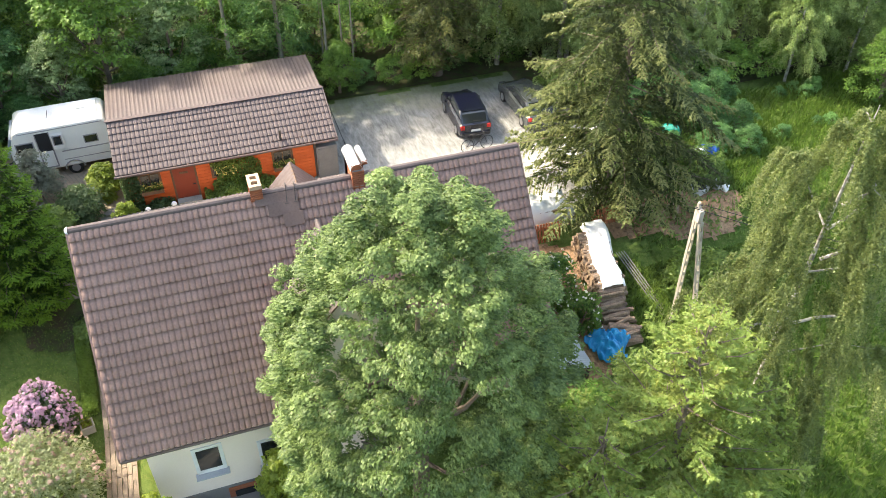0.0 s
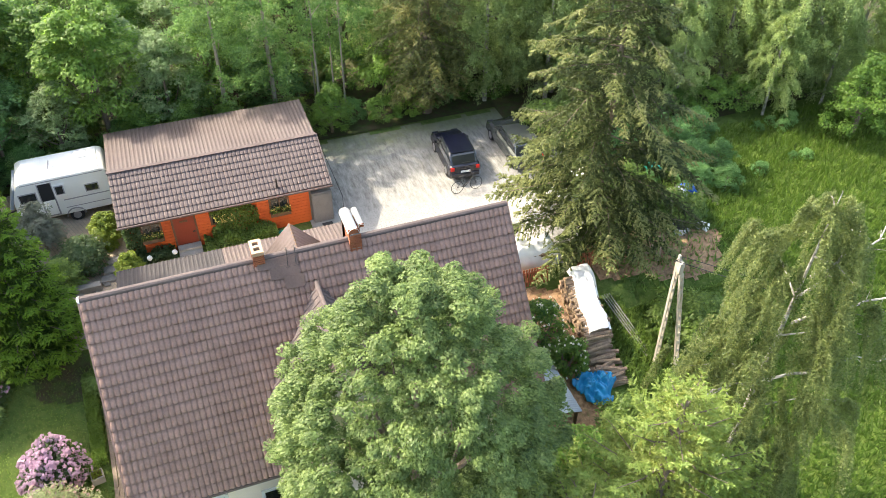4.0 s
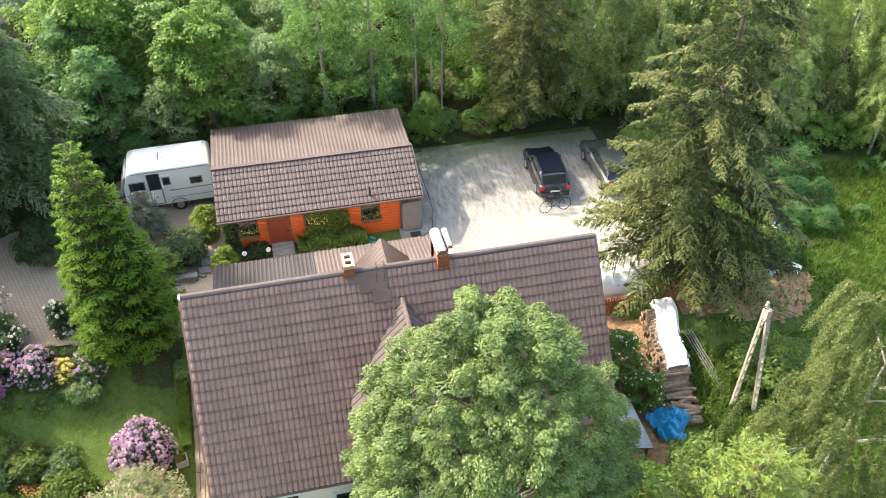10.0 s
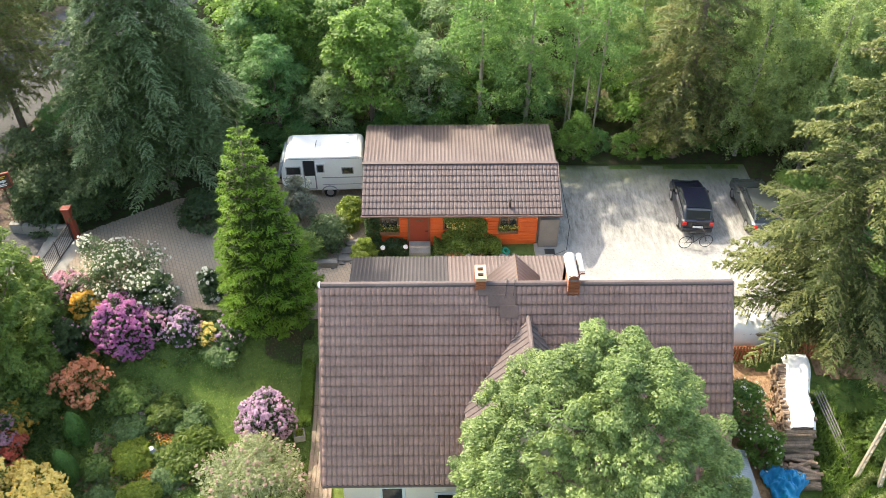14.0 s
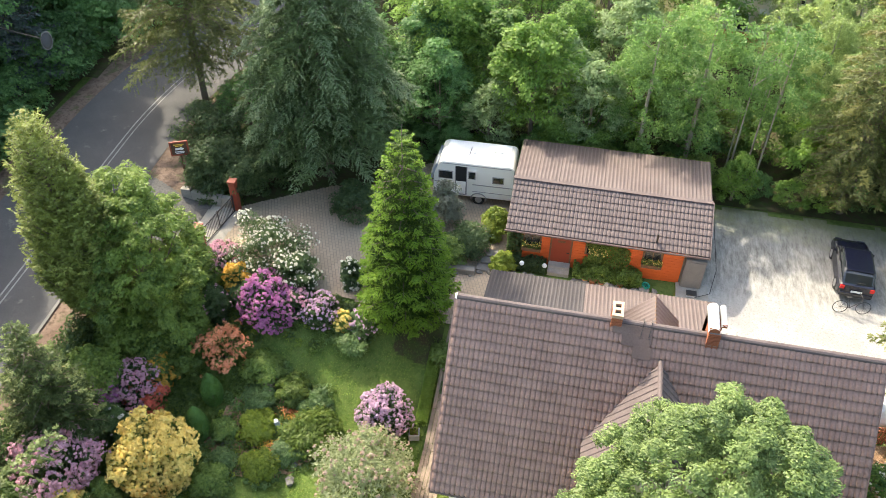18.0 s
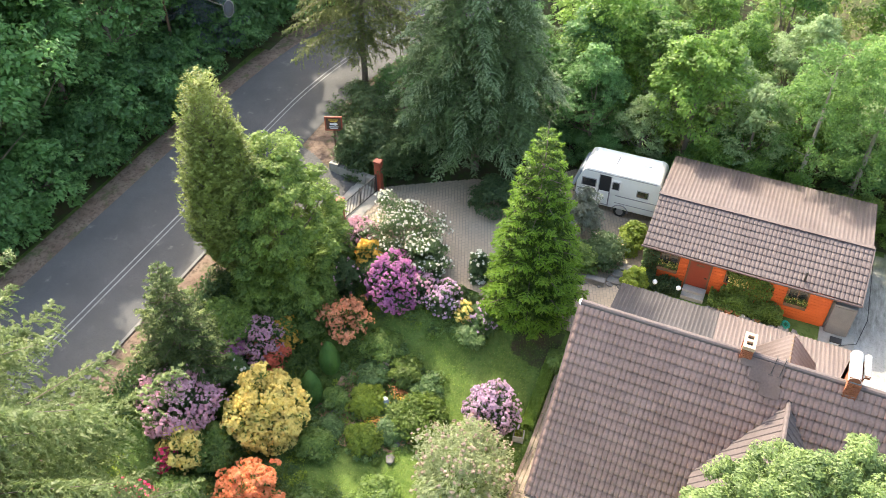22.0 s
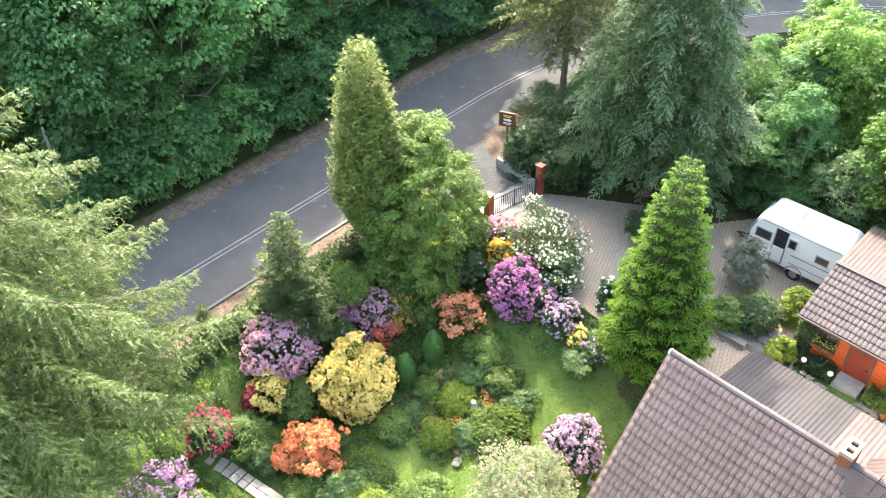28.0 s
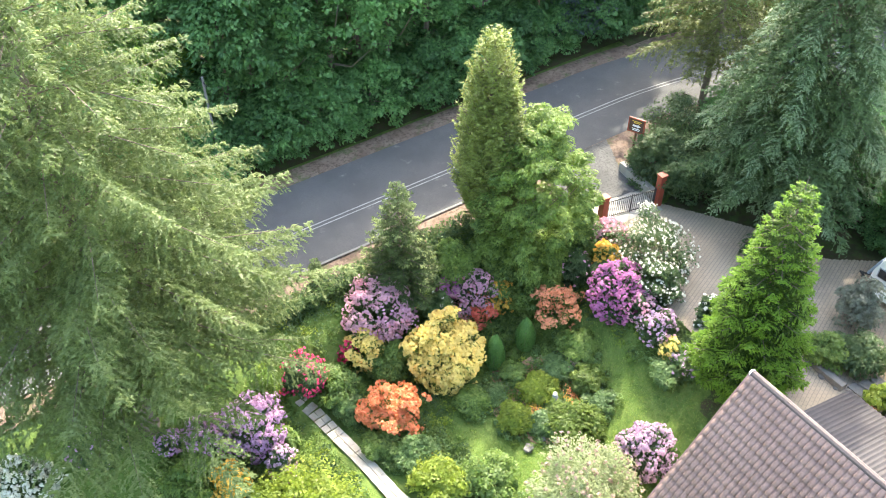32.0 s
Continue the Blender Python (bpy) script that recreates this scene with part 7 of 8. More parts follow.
# ---- utility pole ----
def build_pole():
    p = thing("utility_pole", "A-shaped concrete utility pole with slotted legs", "utility pole")
    peak = Vector((20.51, -3.09, 4.54))
    for (x, y), top in (((20.68, -2.98), peak), ((21.6, -3.3), Vector((20.6, -3.3, 3.95)))):
        foot = Vector((x, y, land(x, y) - 0.3))
        d = (top - foot)
        n = 12
        dn = d.normalized()
        side = Vector((1.0, 0.2, 0.0))
        side = (side - dn * side.dot(dn)).normalized()
        turn = Matrix((side, dn.cross(side), dn)).transposed().to_4x4()
        leg = bmesh.new()
        for s in (-1, 1):
            a = foot + side * s * 0.085
            b = top + side * s * 0.06
            add_box(leg, (a + b) / 2, (0.045, 0.1, (b - a).length), turn)
        for i in range(n + 1):
            u = i / n
            add_box(leg, foot.lerp(top, u), (0.13 - 0.04 * u, 0.09, 0.14 if i not in (0, n) else 0.4), turn)
        part("leg", leg, M_POLE, p, "slotted concrete leg")
    top = peak
    part("head", box(top + Vector((0.03, -0.1, -0.3)), (0.2, 0.3, 0.5), 0.02), M_POLE, p)
    part("bracket", tube_bm([([top + Vector((-0.22, -0.05, 0.0)), top + Vector((0.22, 0.05, 0.0))], 0.02, 6)]), M_IRON, p)
    w = thing("overhead_cables", "thin dark overhead cables from the utility pole", "cable")
    for end, k in (((31, -14, 5.2), -0.2), ((31.4, -13.4, 5.2), 0.2)):
        a = top + Vector((k, k * 0.2, 0.02))
        e = Vector(end)
        pts = [a.lerp(e, u) + Vector((0, 0, -0.9 * 4 * u * (1 - u) * 0.4)) for u in np.linspace(0, 1, 9)]
        part("cable", tube_bm([(pts, 0.012, 4)]), M_IRON, w)


build_pole()


def build_street_lamp():
    t = thing("street_lamp", "grey street lamp with an oval head over the road", "street lamp")
    x, y = -28.6, 12.9
    g = land(x, y)
    part("pole", tube_bm([([(x, y, g - 0.3), (x, y, g + 3.5), (x, y, 7.3)], [0.1, 0.08, 0.06], 10)]), M_WOODDK, t)
    part("arm", tube_bm([([(x, y, 7.2), (x + 0.4, y - 0.1, 7.65), (x + 2.0, y - 0.3, 7.85), (-23.6, 12.05, 7.8)], 0.035, 8)]), M_IRON, t)
    bm = bmesh.new()
    bmesh.ops.create_uvsphere(bm, u_segments=18, v_segments=10, radius=0.5)
    for v in bm.verts:
        v.co = Vector((v.co.x * 0.5, v.co.y * 0.16, v.co.z * 0.8))
    h = part("head", bm, M_IRON, t, "oval dark lamp head")
    h.matrix_basis = pose(-23.3, 12.0, 7.75, -25, 12, 40)
    rim = ring_bm(0.43, 0.03, 28, 8)
    rm = part("rim", rim, M_CONC, h, "pale rim")
    rm.matrix_basis = Matrix.Diagonal((0.62, 1.0, 1.0, 1.0))
    p = thing("roadside_pole", "pale concrete pole at the edge of the wood", "utility pole")
    x, y = -27.2, -8.6
    g = land(x, y)
    part("shaft", tube_bm([([(x, y, g - 0.3), (x, y, g + 4), (x, y, g + 6.7)], [0.1, 0.085, 0.06], 10)]), M_CONC, p)
    part("cross_arm", tube_bm([([(x - 0.5, y, g + 6.4), (x + 0.5, y, g + 6.4)], 0.035, 6)]), M_IRON, p)


build_street_lamp()


# ---- woodpile, tarpaulins and clutter by the east gable ----
def log_mesh(seed, r0, L):
    r = np.random.default_rng(seed)
    bm = bmesh.new()
    n = 8
    A = [bm.verts.new((-L / 2, r0 * math.cos(t) * (0.85 + 0.3 * r.random()), r0 * math.sin(t) * (0.85 + 0.3 * r.random()))) for t in np.linspace(0, 2 * math.pi, n + 1)[:-1]]
    B = [bm.verts.new((L / 2, v.co.y * 1.05, v.co.z * 0.98)) for v in A]
    for i in range(n):
        bm.faces.new((A[i], A[(i + 1) % n], B[(i + 1) % n], B[i]))
    e1, e2 = bm.faces.new(A[::-1]), bm.faces.new(B)
    e1.material_index = e2.material_index = 1
    me = bpy.data.meshes.new("log")
    bm.to_mesh(me)
    bm.free()
    me.materials.append(M_LOG)
    me.materials.append(M_LOGEND)
    return me


def crumple(nx, ny, f, material, name, seed, amp=0.05, fold=0.0):
    """A crumpled sheet over the surface f(u, v)."""
    V, F = [], []
    for j in range(ny + 1):
        for i in range(nx + 1):
            p = Vector(f(i / nx, j / ny))
            p.z += amp * noise.noise((p.x * 2.3 + seed, p.y * 2.3, 0)) + amp * 0.6 * noise.noise((p.x * 6 + seed, p.y * 6, 5))
            if fold:
                p.z += amp * fold * (0.5 - abs(noise.noise((p.x * 3.1 + seed, p.y * 3.1, 9)))) + amp * 0.5 * (0.4 - abs(noise.noise((p.x * 7 + seed, p.y * 7, 2))))
            V.append(p)
    for j in range(ny):
        for i in range(nx):
            k = j * (nx + 1) + i
            F.append((k, k + 1, k + nx + 2, k + nx + 1))
    me = mesh_np(name, V, F, material)
    bm = bmesh.new()
    bm.from_mesh(me)
    bmesh.ops.solidify(bm, geom=bm.faces[:], thickness=0.012)
    bm.to_mesh(me)
    bm.free()
    return me


def build_woodpile():
    r = np.random.default_rng(77)
    meshes = [log_mesh(i, 0.07 + 0.012 * i, 1.1) for i in range(4)]
    w = thing("woodpile", "long stack of split firewood along the gable", "woodpile")
    for k in range(26):
        y = 0.95 - k * 0.122
        g = land(18.7, y) + 0.1
        rows = 7 if y > -1.9 else 5
        for j in range(rows):
            ob = part("log", meshes[int(r.integers(0, 4))], None, w)
            ob.matrix_basis = pose(18.62 + 0.1 * (y + 0.5) + 0.09 * r.normal(), y + (j % 2) * 0.06, g + 0.07 + j * 0.145, float(r.random() * 360), 2 * float(r.normal()), 3 * float(r.normal()))
    h = thing("log_heap", "heap of longer split logs at the end of the woodpile", "log heap")
    longs = [log_mesh(10 + i, 0.075 + 0.02 * i, 1.15) for i in range(3)]
    for k in range(26):
        y = -2.0 - (k % 9) * 0.17
        ob = part("log", longs[k % 3], None, h)
        ob.matrix_basis = pose(18.5 + 0.16 * r.normal(), y, land(18.5, y) + 0.16 + (k // 9) * 0.15, float(r.random() * 360), 4 * float(r.normal()), 14 * float(r.normal()))
    t = thing("tarpaulin", "white sheet laid over the woodpile", "tarpaulin")

    def over(u, v):
        y = 1.35 - v * 3.05
        x = 18.5 - 0.5 * v + u * 1.1 + 0.06 * math.sin(v * 9)
        sag = 0.02 if 0.12 < u < 0.88 else -0.16
        return (x, y, land(18.7, y) + 1.22 + sag + 0.04 * math.sin(v * 7))

    part("sheet", crumple(24, 44, over, M_TARPW, "sheet", 4, 0.05), None, t)
    b = thing("tarpaulin", "crumpled bright blue tarpaulin on the ground", "tarpaulin")

    def blue(u, v):
        a = u * 2 * math.pi
        rr = (0.02 + 0.98 * v) * (0.84 + 0.12 * math.sin(3 * a) + 0.08 * math.sin(5 * a + 1))
        x, y = 17.75 + rr * math.cos(a), -3.3 + rr * 0.85 * math.sin(a)
        return (x, y, land(x, y) + 0.2 + 0.42 * (1 - v ** 2.0))

    part("sheet", crumple(72, 26, blue, M_TARPB, "sheet", 11, 0.3, 1.0), None, b)
    c = thing("tarpaulin", "white plastic sheeting heaped over stacked timber", "tarpaulin")

    def heap(u, v):
        x, y = 16.35 + u * 2.6, 2.4 + v * 1.5
        d = max(abs(u - 0.5), abs(v - 0.5)) * 2
        return (x, y, land(x, y) + 0.25 + 1.15 * (1 - d ** 5) + 0.1 * math.sin(u * 8))

    part("sheet", crumple(34, 22, heap, M_TARPW, "sheet", 21, 0.2), None, c)
    s = thing("timber_stack", "stacked timber under the white sheeting", "timber")
    for k in range(5):
        part("beam", box((17.6, 2.65 + k * 0.25, land(17.6, 3) + 0.55), (2.3, 0.2, 1.0), 0.01), M_LOG, s)
    f = thing("slat_fence", "low fence of reddish wooden slats behind the woodpile", "fence")
    for x0, x1, y, in ((16.5, 18.0, 1.95), (19.5, 20.9, 2.1)):
        g = land(x0, y)
        for z in (0.25, 0.75):
            part("rail", box(((x0 + x1) / 2, y + 0.04, g + z), (x1 - x0, 0.04, 0.08)), M_SLAT, f)
        for x in np.arange(x0, x1, 0.13):
            part("slat", box((x, y, g + 0.5), (0.08, 0.03, 1.05)), M_SLAT, f)
    q = thing("lean_to", "small lean-to with grey corrugated sheet roof at the gable", "lean-to")
    corrugated(q, (14.85, -4.75, -0.15), (0, 1, 0), (1.42, 0, -0.42), 2.5, 1.48, 24, M_GREYROOF, "roof_sheet", 0.02, 3)
    for y in (-4.6, -2.4):
        part("post", box((16.1, y, -1.4), (0.1, 0.1, 1.7)), M_WOODDK, q)
    d = thing("batten_stack", "leaning pale battens beside the woodpile", "batten")
    for k in range(4):
        part("batten", tube_bm([([(19.7 + 0.12 * k, 0.2, land(20, 0) + 0.6), (20.5 + 0.1 * k, -2.6, land(20, -2.6) + 0.15)], 0.02, 4)]), M_CONCPALE, d)


def build_barrels():
    for x, y, m, lab, tip in ((27.3, 5.2, M_BLUEPL, "blue plastic barrel lying in the weeds", 75), (26.6, 5.15, M_GREYROOF, "pale grey plastic barrel in the weeds", 60), (26.6, 7.4, M_GREENPL, "green plastic barrel behind the spruce", 80)):
        b = thing("barrel", lab, "barrel", Matrix.Translation((x, y, land(x, y) + 0.42)) @ pose(0, 0, 0, tip, 0, 40), "barrels")
        part("shell", tube_bm([([(0, 0, -0.44), (0, 0, -0.36), (0, 0, -0.15), (0, 0, 0.15), (0, 0, 0.36), (0, 0, 0.44)], [0.25, 0.28, 0.29, 0.29, 0.28, 0.25], 18)]), m, b)
        part("hoop", ring_bm(0.295, 0.014, 20, 5), m, b).matrix_basis = pose(0, 0, 0.16, 90, 0, 0)
        part("hoop", ring_bm(0.295, 0.014, 20, 5), m, b).matrix_basis = pose(0, 0, -0.16, 90, 0, 0)
    t = thing("bucket", "grey metal tub on the bare soil", "tub", Matrix.Translation((25.2, 2.75, land(25.2, 2.75) + 0.25)))
    part("tub", tube_bm([([(0, 0, -0.2), (0, 0, 0.25)], [0.26, 0.36], 18)]), M_GREYROOF, t)
    part("opening", tube_bm([([(0, 0, 0.252), (0, 0, 0.256)], 0.33, 18)]), M_DARK, t)
    r = np.random.default_rng(9)
    d = thing("rubble", "heap of pale broken rubble and plastic", "rubble", spot(26.2, 2.9))
    for i in range(16):
        bm = bmesh.new()
        bmesh.ops.create_icosphere(bm, subdivisions=1, radius=0.22)
        for v in bm.verts:
            v.co *= 0.6 + 0.7 * r.random()
        ob = part("lump", bm, M_TARPW if i % 2 else M_CONCPALE, d)
        ob.location = (r.normal() * 0.45, r.normal() * 0.3, 0.16 + 0.18 * r.random())
    k = thing("sawn_boards", "scattered sawn boards and chips on the soil", "timber")
    for i in range(12):
        x, y = 21.8 + 2.6 * r.random(), 1.6 + 1.4 * r.random()
        ob = part("board", box((0, 0, 0), (0.5 + r.random() * 0.9, 0.12, 0.035)), M_LOGEND, k)
        ob.matrix_basis = pose(x, y, land(x, y) + 0.2, 4 * float(r.normal()), 5 * float(r.normal()), float(r.random()) * 180)
    s = thing("covered_trailer", "pale covered trailer behind the spruce", "trailer", spot(21.7, 6.8, 10))
    part("body", box((0, 0, 0.75), (2.2, 1.4, 0.7), 0.06), M_GREYROOF, s)
    part("cover", box((0, 0, 1.2), (2.25, 1.45, 0.3), 0.12), M_TARPW, s, "white cover")
    for x in (-0.5, 0.5):
        part("wheel", tube_bm([([(x, -0.72, 0.3), (x, -0.55, 0.3)], 0.3, 14)]), M_RUBBER, s)


build_woodpile()
build_barrels()


# ---- paths, edging and small garden things ----
def build_paths():
    r = np.random.default_rng(15)
    p = thing("stepping_path", "curved path of pale flagstones through the garden", "path", kind="structure")
    pts = [(-13.4, -10.6), (-12.5, -10.3), (-10.76, -9.95), (-8.9, -9.57), (-7.0, -9.28), (-5.6, -8.8), (-4.2, -8.1), (-2.6, -7.2), (-0.8, -6.4)]
    for (x0, y0), (x1, y1) in zip(pts, pts[1:]):
        n = max(1, round(math.hypot(x1 - x0, y1 - y0) / 0.4))
        ang = math.atan2(y1 - y0, x1 - x0)
        for i in range(n):
            for side in (-0.16, 0.16):
                u = (i + 0.5) / n
                x, y = x0 + (x1 - x0) * u - side * math.sin(ang), y0 + (y1 - y0) * u + side * math.cos(ang)
                ob = part("flagstone", box((0, 0, 0), (0.37 + 0.02 * r.random(), 0.29 + 0.02 * r.random(), 0.07), 0.012), M_FLAG, p)
                ob.matrix_basis = Matrix.Translation((x, y, land(x, y) + 0.07 + 0.01 * r.random())) @ Matrix.Rotation(ang + 0.03 * r.normal(), 4, "Z")
    h = thing("house_path", "weathered wooden boardwalk along the house gable", "path", kind="structure")
    for k in range(6):
        x = -1.02 + k * 0.175
        for i in range(6):
            y = -6.4 + i * 1.85 + 0.35 * (k % 2)
            za, zb = land(-0.6, y), land(-0.6, y + 1.83)
            ob = part("board", box((0, 0, 0), (0.16, math.hypot(1.83, zb - za), 0.035), 0.006), M_BOARD, h)
            ob.matrix_basis = pose(x, y + 0.915, (za + zb) / 2 + 0.1 + 0.008 * r.random(), math.degrees(math.atan2(zb - za, 1.83)), 0, 0)
    e = thing("lawn_edging", "clipped green edging strip beside the house path", "hedge")
    P = r.random((9000, 3)) * [0.5, 2.9, 0.4] + [-1.68, 0.15, 0]
    P[:5000, 2] = 0.36 + 0.06 * r.random(5000)
    P[:, 2] += [land(x, y) + 0.05 for x, y in P[:, :2]]
    V, F = leaves(P, ball(r, len(P)) + [0, 0, 0.8], ball(r, len(P)), 0.075, 0.045)
    part("foliage", mesh_np("foliage", V, F, G_HEDGE), None, e)
    g = thing("road_hedge", "low clipped dark green hedge along the road", "hedge")
    P = r.random((9000, 3)) * [1.0, 12, 1.0] + [-17.0, -11.5, 0]
    P[:, 0] -= (P[:, 1] + 5) * 0.03
    P[:, 2] += [land(x, y) + 0.02 for x, y in P[:, :2]]
    V, F = leaves(P, ball(r, len(P)) + [0, 0, 0.5], ball(r, len(P)), 0.15, 0.09)
    part("foliage", mesh_np("foliage", V, F, G_RHODO), None, g)
    t = thing("planter", "square pale planter box with small plants", "planter", spot(-1.62, -0.3, 10))
    for x, y, sx, sy in ((0, -0.2, 0.46, 0.05), (0, 0.2, 0.46, 0.05), (-0.205, 0, 0.05, 0.36), (0.205, 0, 0.05, 0.36)):
        part("side", box((x, y, 0.2), (sx, sy, 0.36), 0.01), M_CONCPALE, t)
    part("soil", box((0, 0, 0.25), (0.36, 0.36, 0.2)), M_WOODDK, t)
    P = r.random((140, 3)) * [0.34, 0.34, 0.18] + [-0.17, -0.17, 0.34]
    V, F = leaves(P, ball(r, len(P)) + [0, 0, 0.8], ball(r, len(P)), 0.08, 0.05)
    part("plants", mesh_np("plants", V, F, G_LIME), None, t)


def build_shed_front():
    r = np.random.default_rng(25)
    st = thing("door_steps", "two grey concrete steps before the shed door", "steps")
    for i in range(2):
        part("step", box((3.4, 9.42 - i * 0.34, 0.1 - i * 0.12), (1.05, 0.4, 0.22), 0.015), M_CONCPALE, st)
    b = thing("flower_bed", "planted bed with roses and green leaves before the shed", "flower bed")
    for x0, x1, n, h in ((0.9, 2.75, 2600, 0.5), (4.1, 7.4, 5200, 0.7)):
        P = r.random((n, 3)) * [x1 - x0, 0.85, h] + [x0, 8.75, 0]
        P[:, 2] = P[:, 2] * (0.35 + 0.65 * np.abs(np.sin(P[:, 0] * 2.1))) + 0.02
        V, F = leaves(P, ball(r, len(P)) + [0, 0, 0.8], ball(r, len(P)), 0.13, 0.08)
        part("foliage", mesh_np("foliage", V, F, G_GARDENTREE if x0 > 2 else G_RHODO), None, b)
    k = thing("climbing_vine", "leafy climbing plant with yellow blooms on the shed wall", "climber")
    P = r.random((4200, 3)) * [2.2, 0.3, 1.9] + [4.5, 9.36, 0.15]
    keep = np.abs(P[:, 0] - 5.6 + 0.25 * np.sin(P[:, 2] * 4)) < 0.95 - 0.25 * (P[:, 2] - 1) ** 2 + 0.1
    P = P[keep]
    V, F = leaves(P, ball(r, len(P)) + [0, -0.8, 0.5], ball(r, len(P)) + [0, 0, -0.6], 0.11, 0.07)
    part("foliage", mesh_np("foliage", V, F, G_GARDENTREE), None, k)
    P = r.random((50, 3)) * [0.9, 0.2, 0.5] + [4.7, 9.3, 1.15]
    V, F = leaves(P, ball(r, len(P)) + [0, -1, 0.5], ball(r, len(P)), 0.09, 0.08)
    part("blossoms", mesh_np("blossoms", V, F, P_YELLOW), None, k)
    iv = thing("ivy", "green ivy on the corner of the shed", "climber")
    P = r.random((1300, 3)) * [0.75, 0.25, 1.9] + [0.75, 9.45, 0.0]
    V, F = leaves(P, ball(r, len(P)) + [0, -0.9, 0.4], ball(r, len(P)) + [0, 0, -0.6], 0.12, 0.09)
    part("foliage", mesh_np("foliage", V, F, G_RHODO), None, iv)
    for x in (1.95, 7.72):
        w = thing("window_box", "window box with yellow and orange flowers", "window box", Matrix.Translation((x, 9.5, 0.9)))
        part("box", box((0, 0, 0), (0.95, 0.22, 0.2), 0.01), M_WOODDK, w)
        P = r.random((260, 3)) * [0.95, 0.3, 0.32] + [-0.48, -0.17, 0.08]
        V, F = leaves(P, ball(r, len(P)) + [0, 0, 0.8], ball(r, len(P)), 0.09, 0.06)
        part("foliage", mesh_np("foliage", V, F, G_SHRUB), None, w)
        P = r.random((45, 3)) * [0.95, 0.3, 0.2] + [-0.48, -0.2, 0.22]
        V, F = leaves(P, ball(r, len(P)) + [0, -0.3, 0.8], ball(r, len(P)), 0.085, 0.075)
        part("blossoms", mesh_np("blossoms", V, F, P_YELLOW), None, w)
    for x, y in ((1.62, 8.8), (2.72, 8.85)):
        g = thing("globe_lamp", "white globe garden lamp on a short post", "garden lamp", Matrix.Translation((x, y, land(x, y))), "globe lamps")
        part("post", tube_bm([([(0, 0, 0), (0, 0, 0.5)], 0.02, 6)]), M_IRON, g)
        bm = bmesh.new()
        bmesh.ops.create_uvsphere(bm, u_segments=16, v_segments=10, radius=0.12)
        bmesh.ops.translate(bm, vec=(0, 0, 0.6), verts=bm.verts)
        part("globe", bm, M_WHITE, g)
    for i, (x, y, s) in enumerate(((4.75, 8.72, 1.0), (5.1, 8.68, 1.2), (5.5, 8.66, 1.0), (6.4, 8.7, 0.9), (0.75, 8.35, 1.2))):
        p = thing("plant_pot", "terracotta plant pot before the shed", "plant pot", Matrix.Translation((x, y, land(x, y) + 0.05)), "plant pots")
        part("pot", tube_bm([([(0, 0, 0), (0, 0, 0.2 * s), (0, 0, 0.24 * s)], [0.1 * s, 0.15 * s, 0.165 * s], 14)]), M_TERRA, p)
        P = r.normal(size=(120, 3)) * [0.1, 0.1, 0.08] + [0, 0, 0.32 * s]
        V, F = leaves(P, ball(r, len(P)) + [0, 0, 0.8], ball(r, len(P)), 0.09, 0.06)
        tagged(part("plant", mesh_np("plant", V, F, G_SHRUB), None, p), kind="stuff")
    c = thing("stone_ball", "pale stone ball among the pots", "garden ornament", Matrix.Translation((5.75, 8.6, land(5.75, 8.6) + 0.2)))
    bm = bmesh.new()
    bmesh.ops.create_uvsphere(bm, u_segments=14, v_segments=9, radius=0.14)
    part("ball", bm, M_CONCPALE, c)
    part("foot", tube_bm([([(0, 0, -0.2), (0, 0, -0.08)], [0.1, 0.07], 12)]), M_CONC, c)
    h = thing("garden_hose", "coiled green garden hose beside the shed", "hose", Matrix.Translation((7.55, 8.9, land(7.5, 8.9) + 0.1)))
    for i in range(5):
        ob = part("coil", ring_bm(0.16 + 0.02 * (i % 3), 0.022, 18, 6), M_GREENPL, h)
        ob.matrix_basis = pose(0.02 * i, 0, 0.05 + 0.035 * i, 80 + 8 * i, 0, 20 * i)
    m = thing("grey_box", "flat grey box on the slab by the shed", "box", Matrix.Translation((9.75, 8.85, 0.0)))
    part("lid", box((0, 0, 0.14), (0.5, 0.35, 0.06), 0.02), M_IRON, m)
    part("body", box((0, 0, 0.06), (0.44, 0.3, 0.14), 0.01), M_GREYROOF, m)
    sl = thing("shed_slab", "concrete slab beside the shed corner", "slab", kind="structure")
    part("slab", box((9.8, 9.0, -0.06), (1.5, 1.3, 0.12), 0.02), M_CONCPALE, sl)
    # stones along the bed and the yard's rear edge
    s = thing("stone_edging", "row of rough stones edging beds and yard", "stones")
    rows = [(-2.4, 8.1, 0.6, 8.3, 8), (0.8, 8.4, 2.8, 8.55, 7), (4.0, 8.55, 8.2, 8.7, 14), (-6.9, 0.6, -6.1, -3.6, 8), (-9.7, -1.6, -8.9, -3.4, 6)]
    for x0, y0, x1, y1, n in rows:
        for i in range(n):
            u = (i + 0.3 + 0.5 * r.random()) / n
            bm = bmesh.new()
            bmesh.ops.create_icosphere(bm, subdivisions=1, radius=0.12 + 0.1 * r.random())
            for v in bm.verts:
                v.co = Vector((v.co.x * 1.3, v.co.y, v.co.z * 0.7)) * (0.75 + 0.5 * r.random())
            x, y = x0 + (x1 - x0) * u, y0 + (y1 - y0) * u + 0.12 * r.normal()
            ob = part("stone", bm, M_STONE, s)
            ob.matrix_basis = pose(x, y, land(x, y) + 0.1, 0, 0, float(r.random()) * 360)
    w = thing("terrace_steps", "grey stone steps and low wall beside the bushes", "steps")
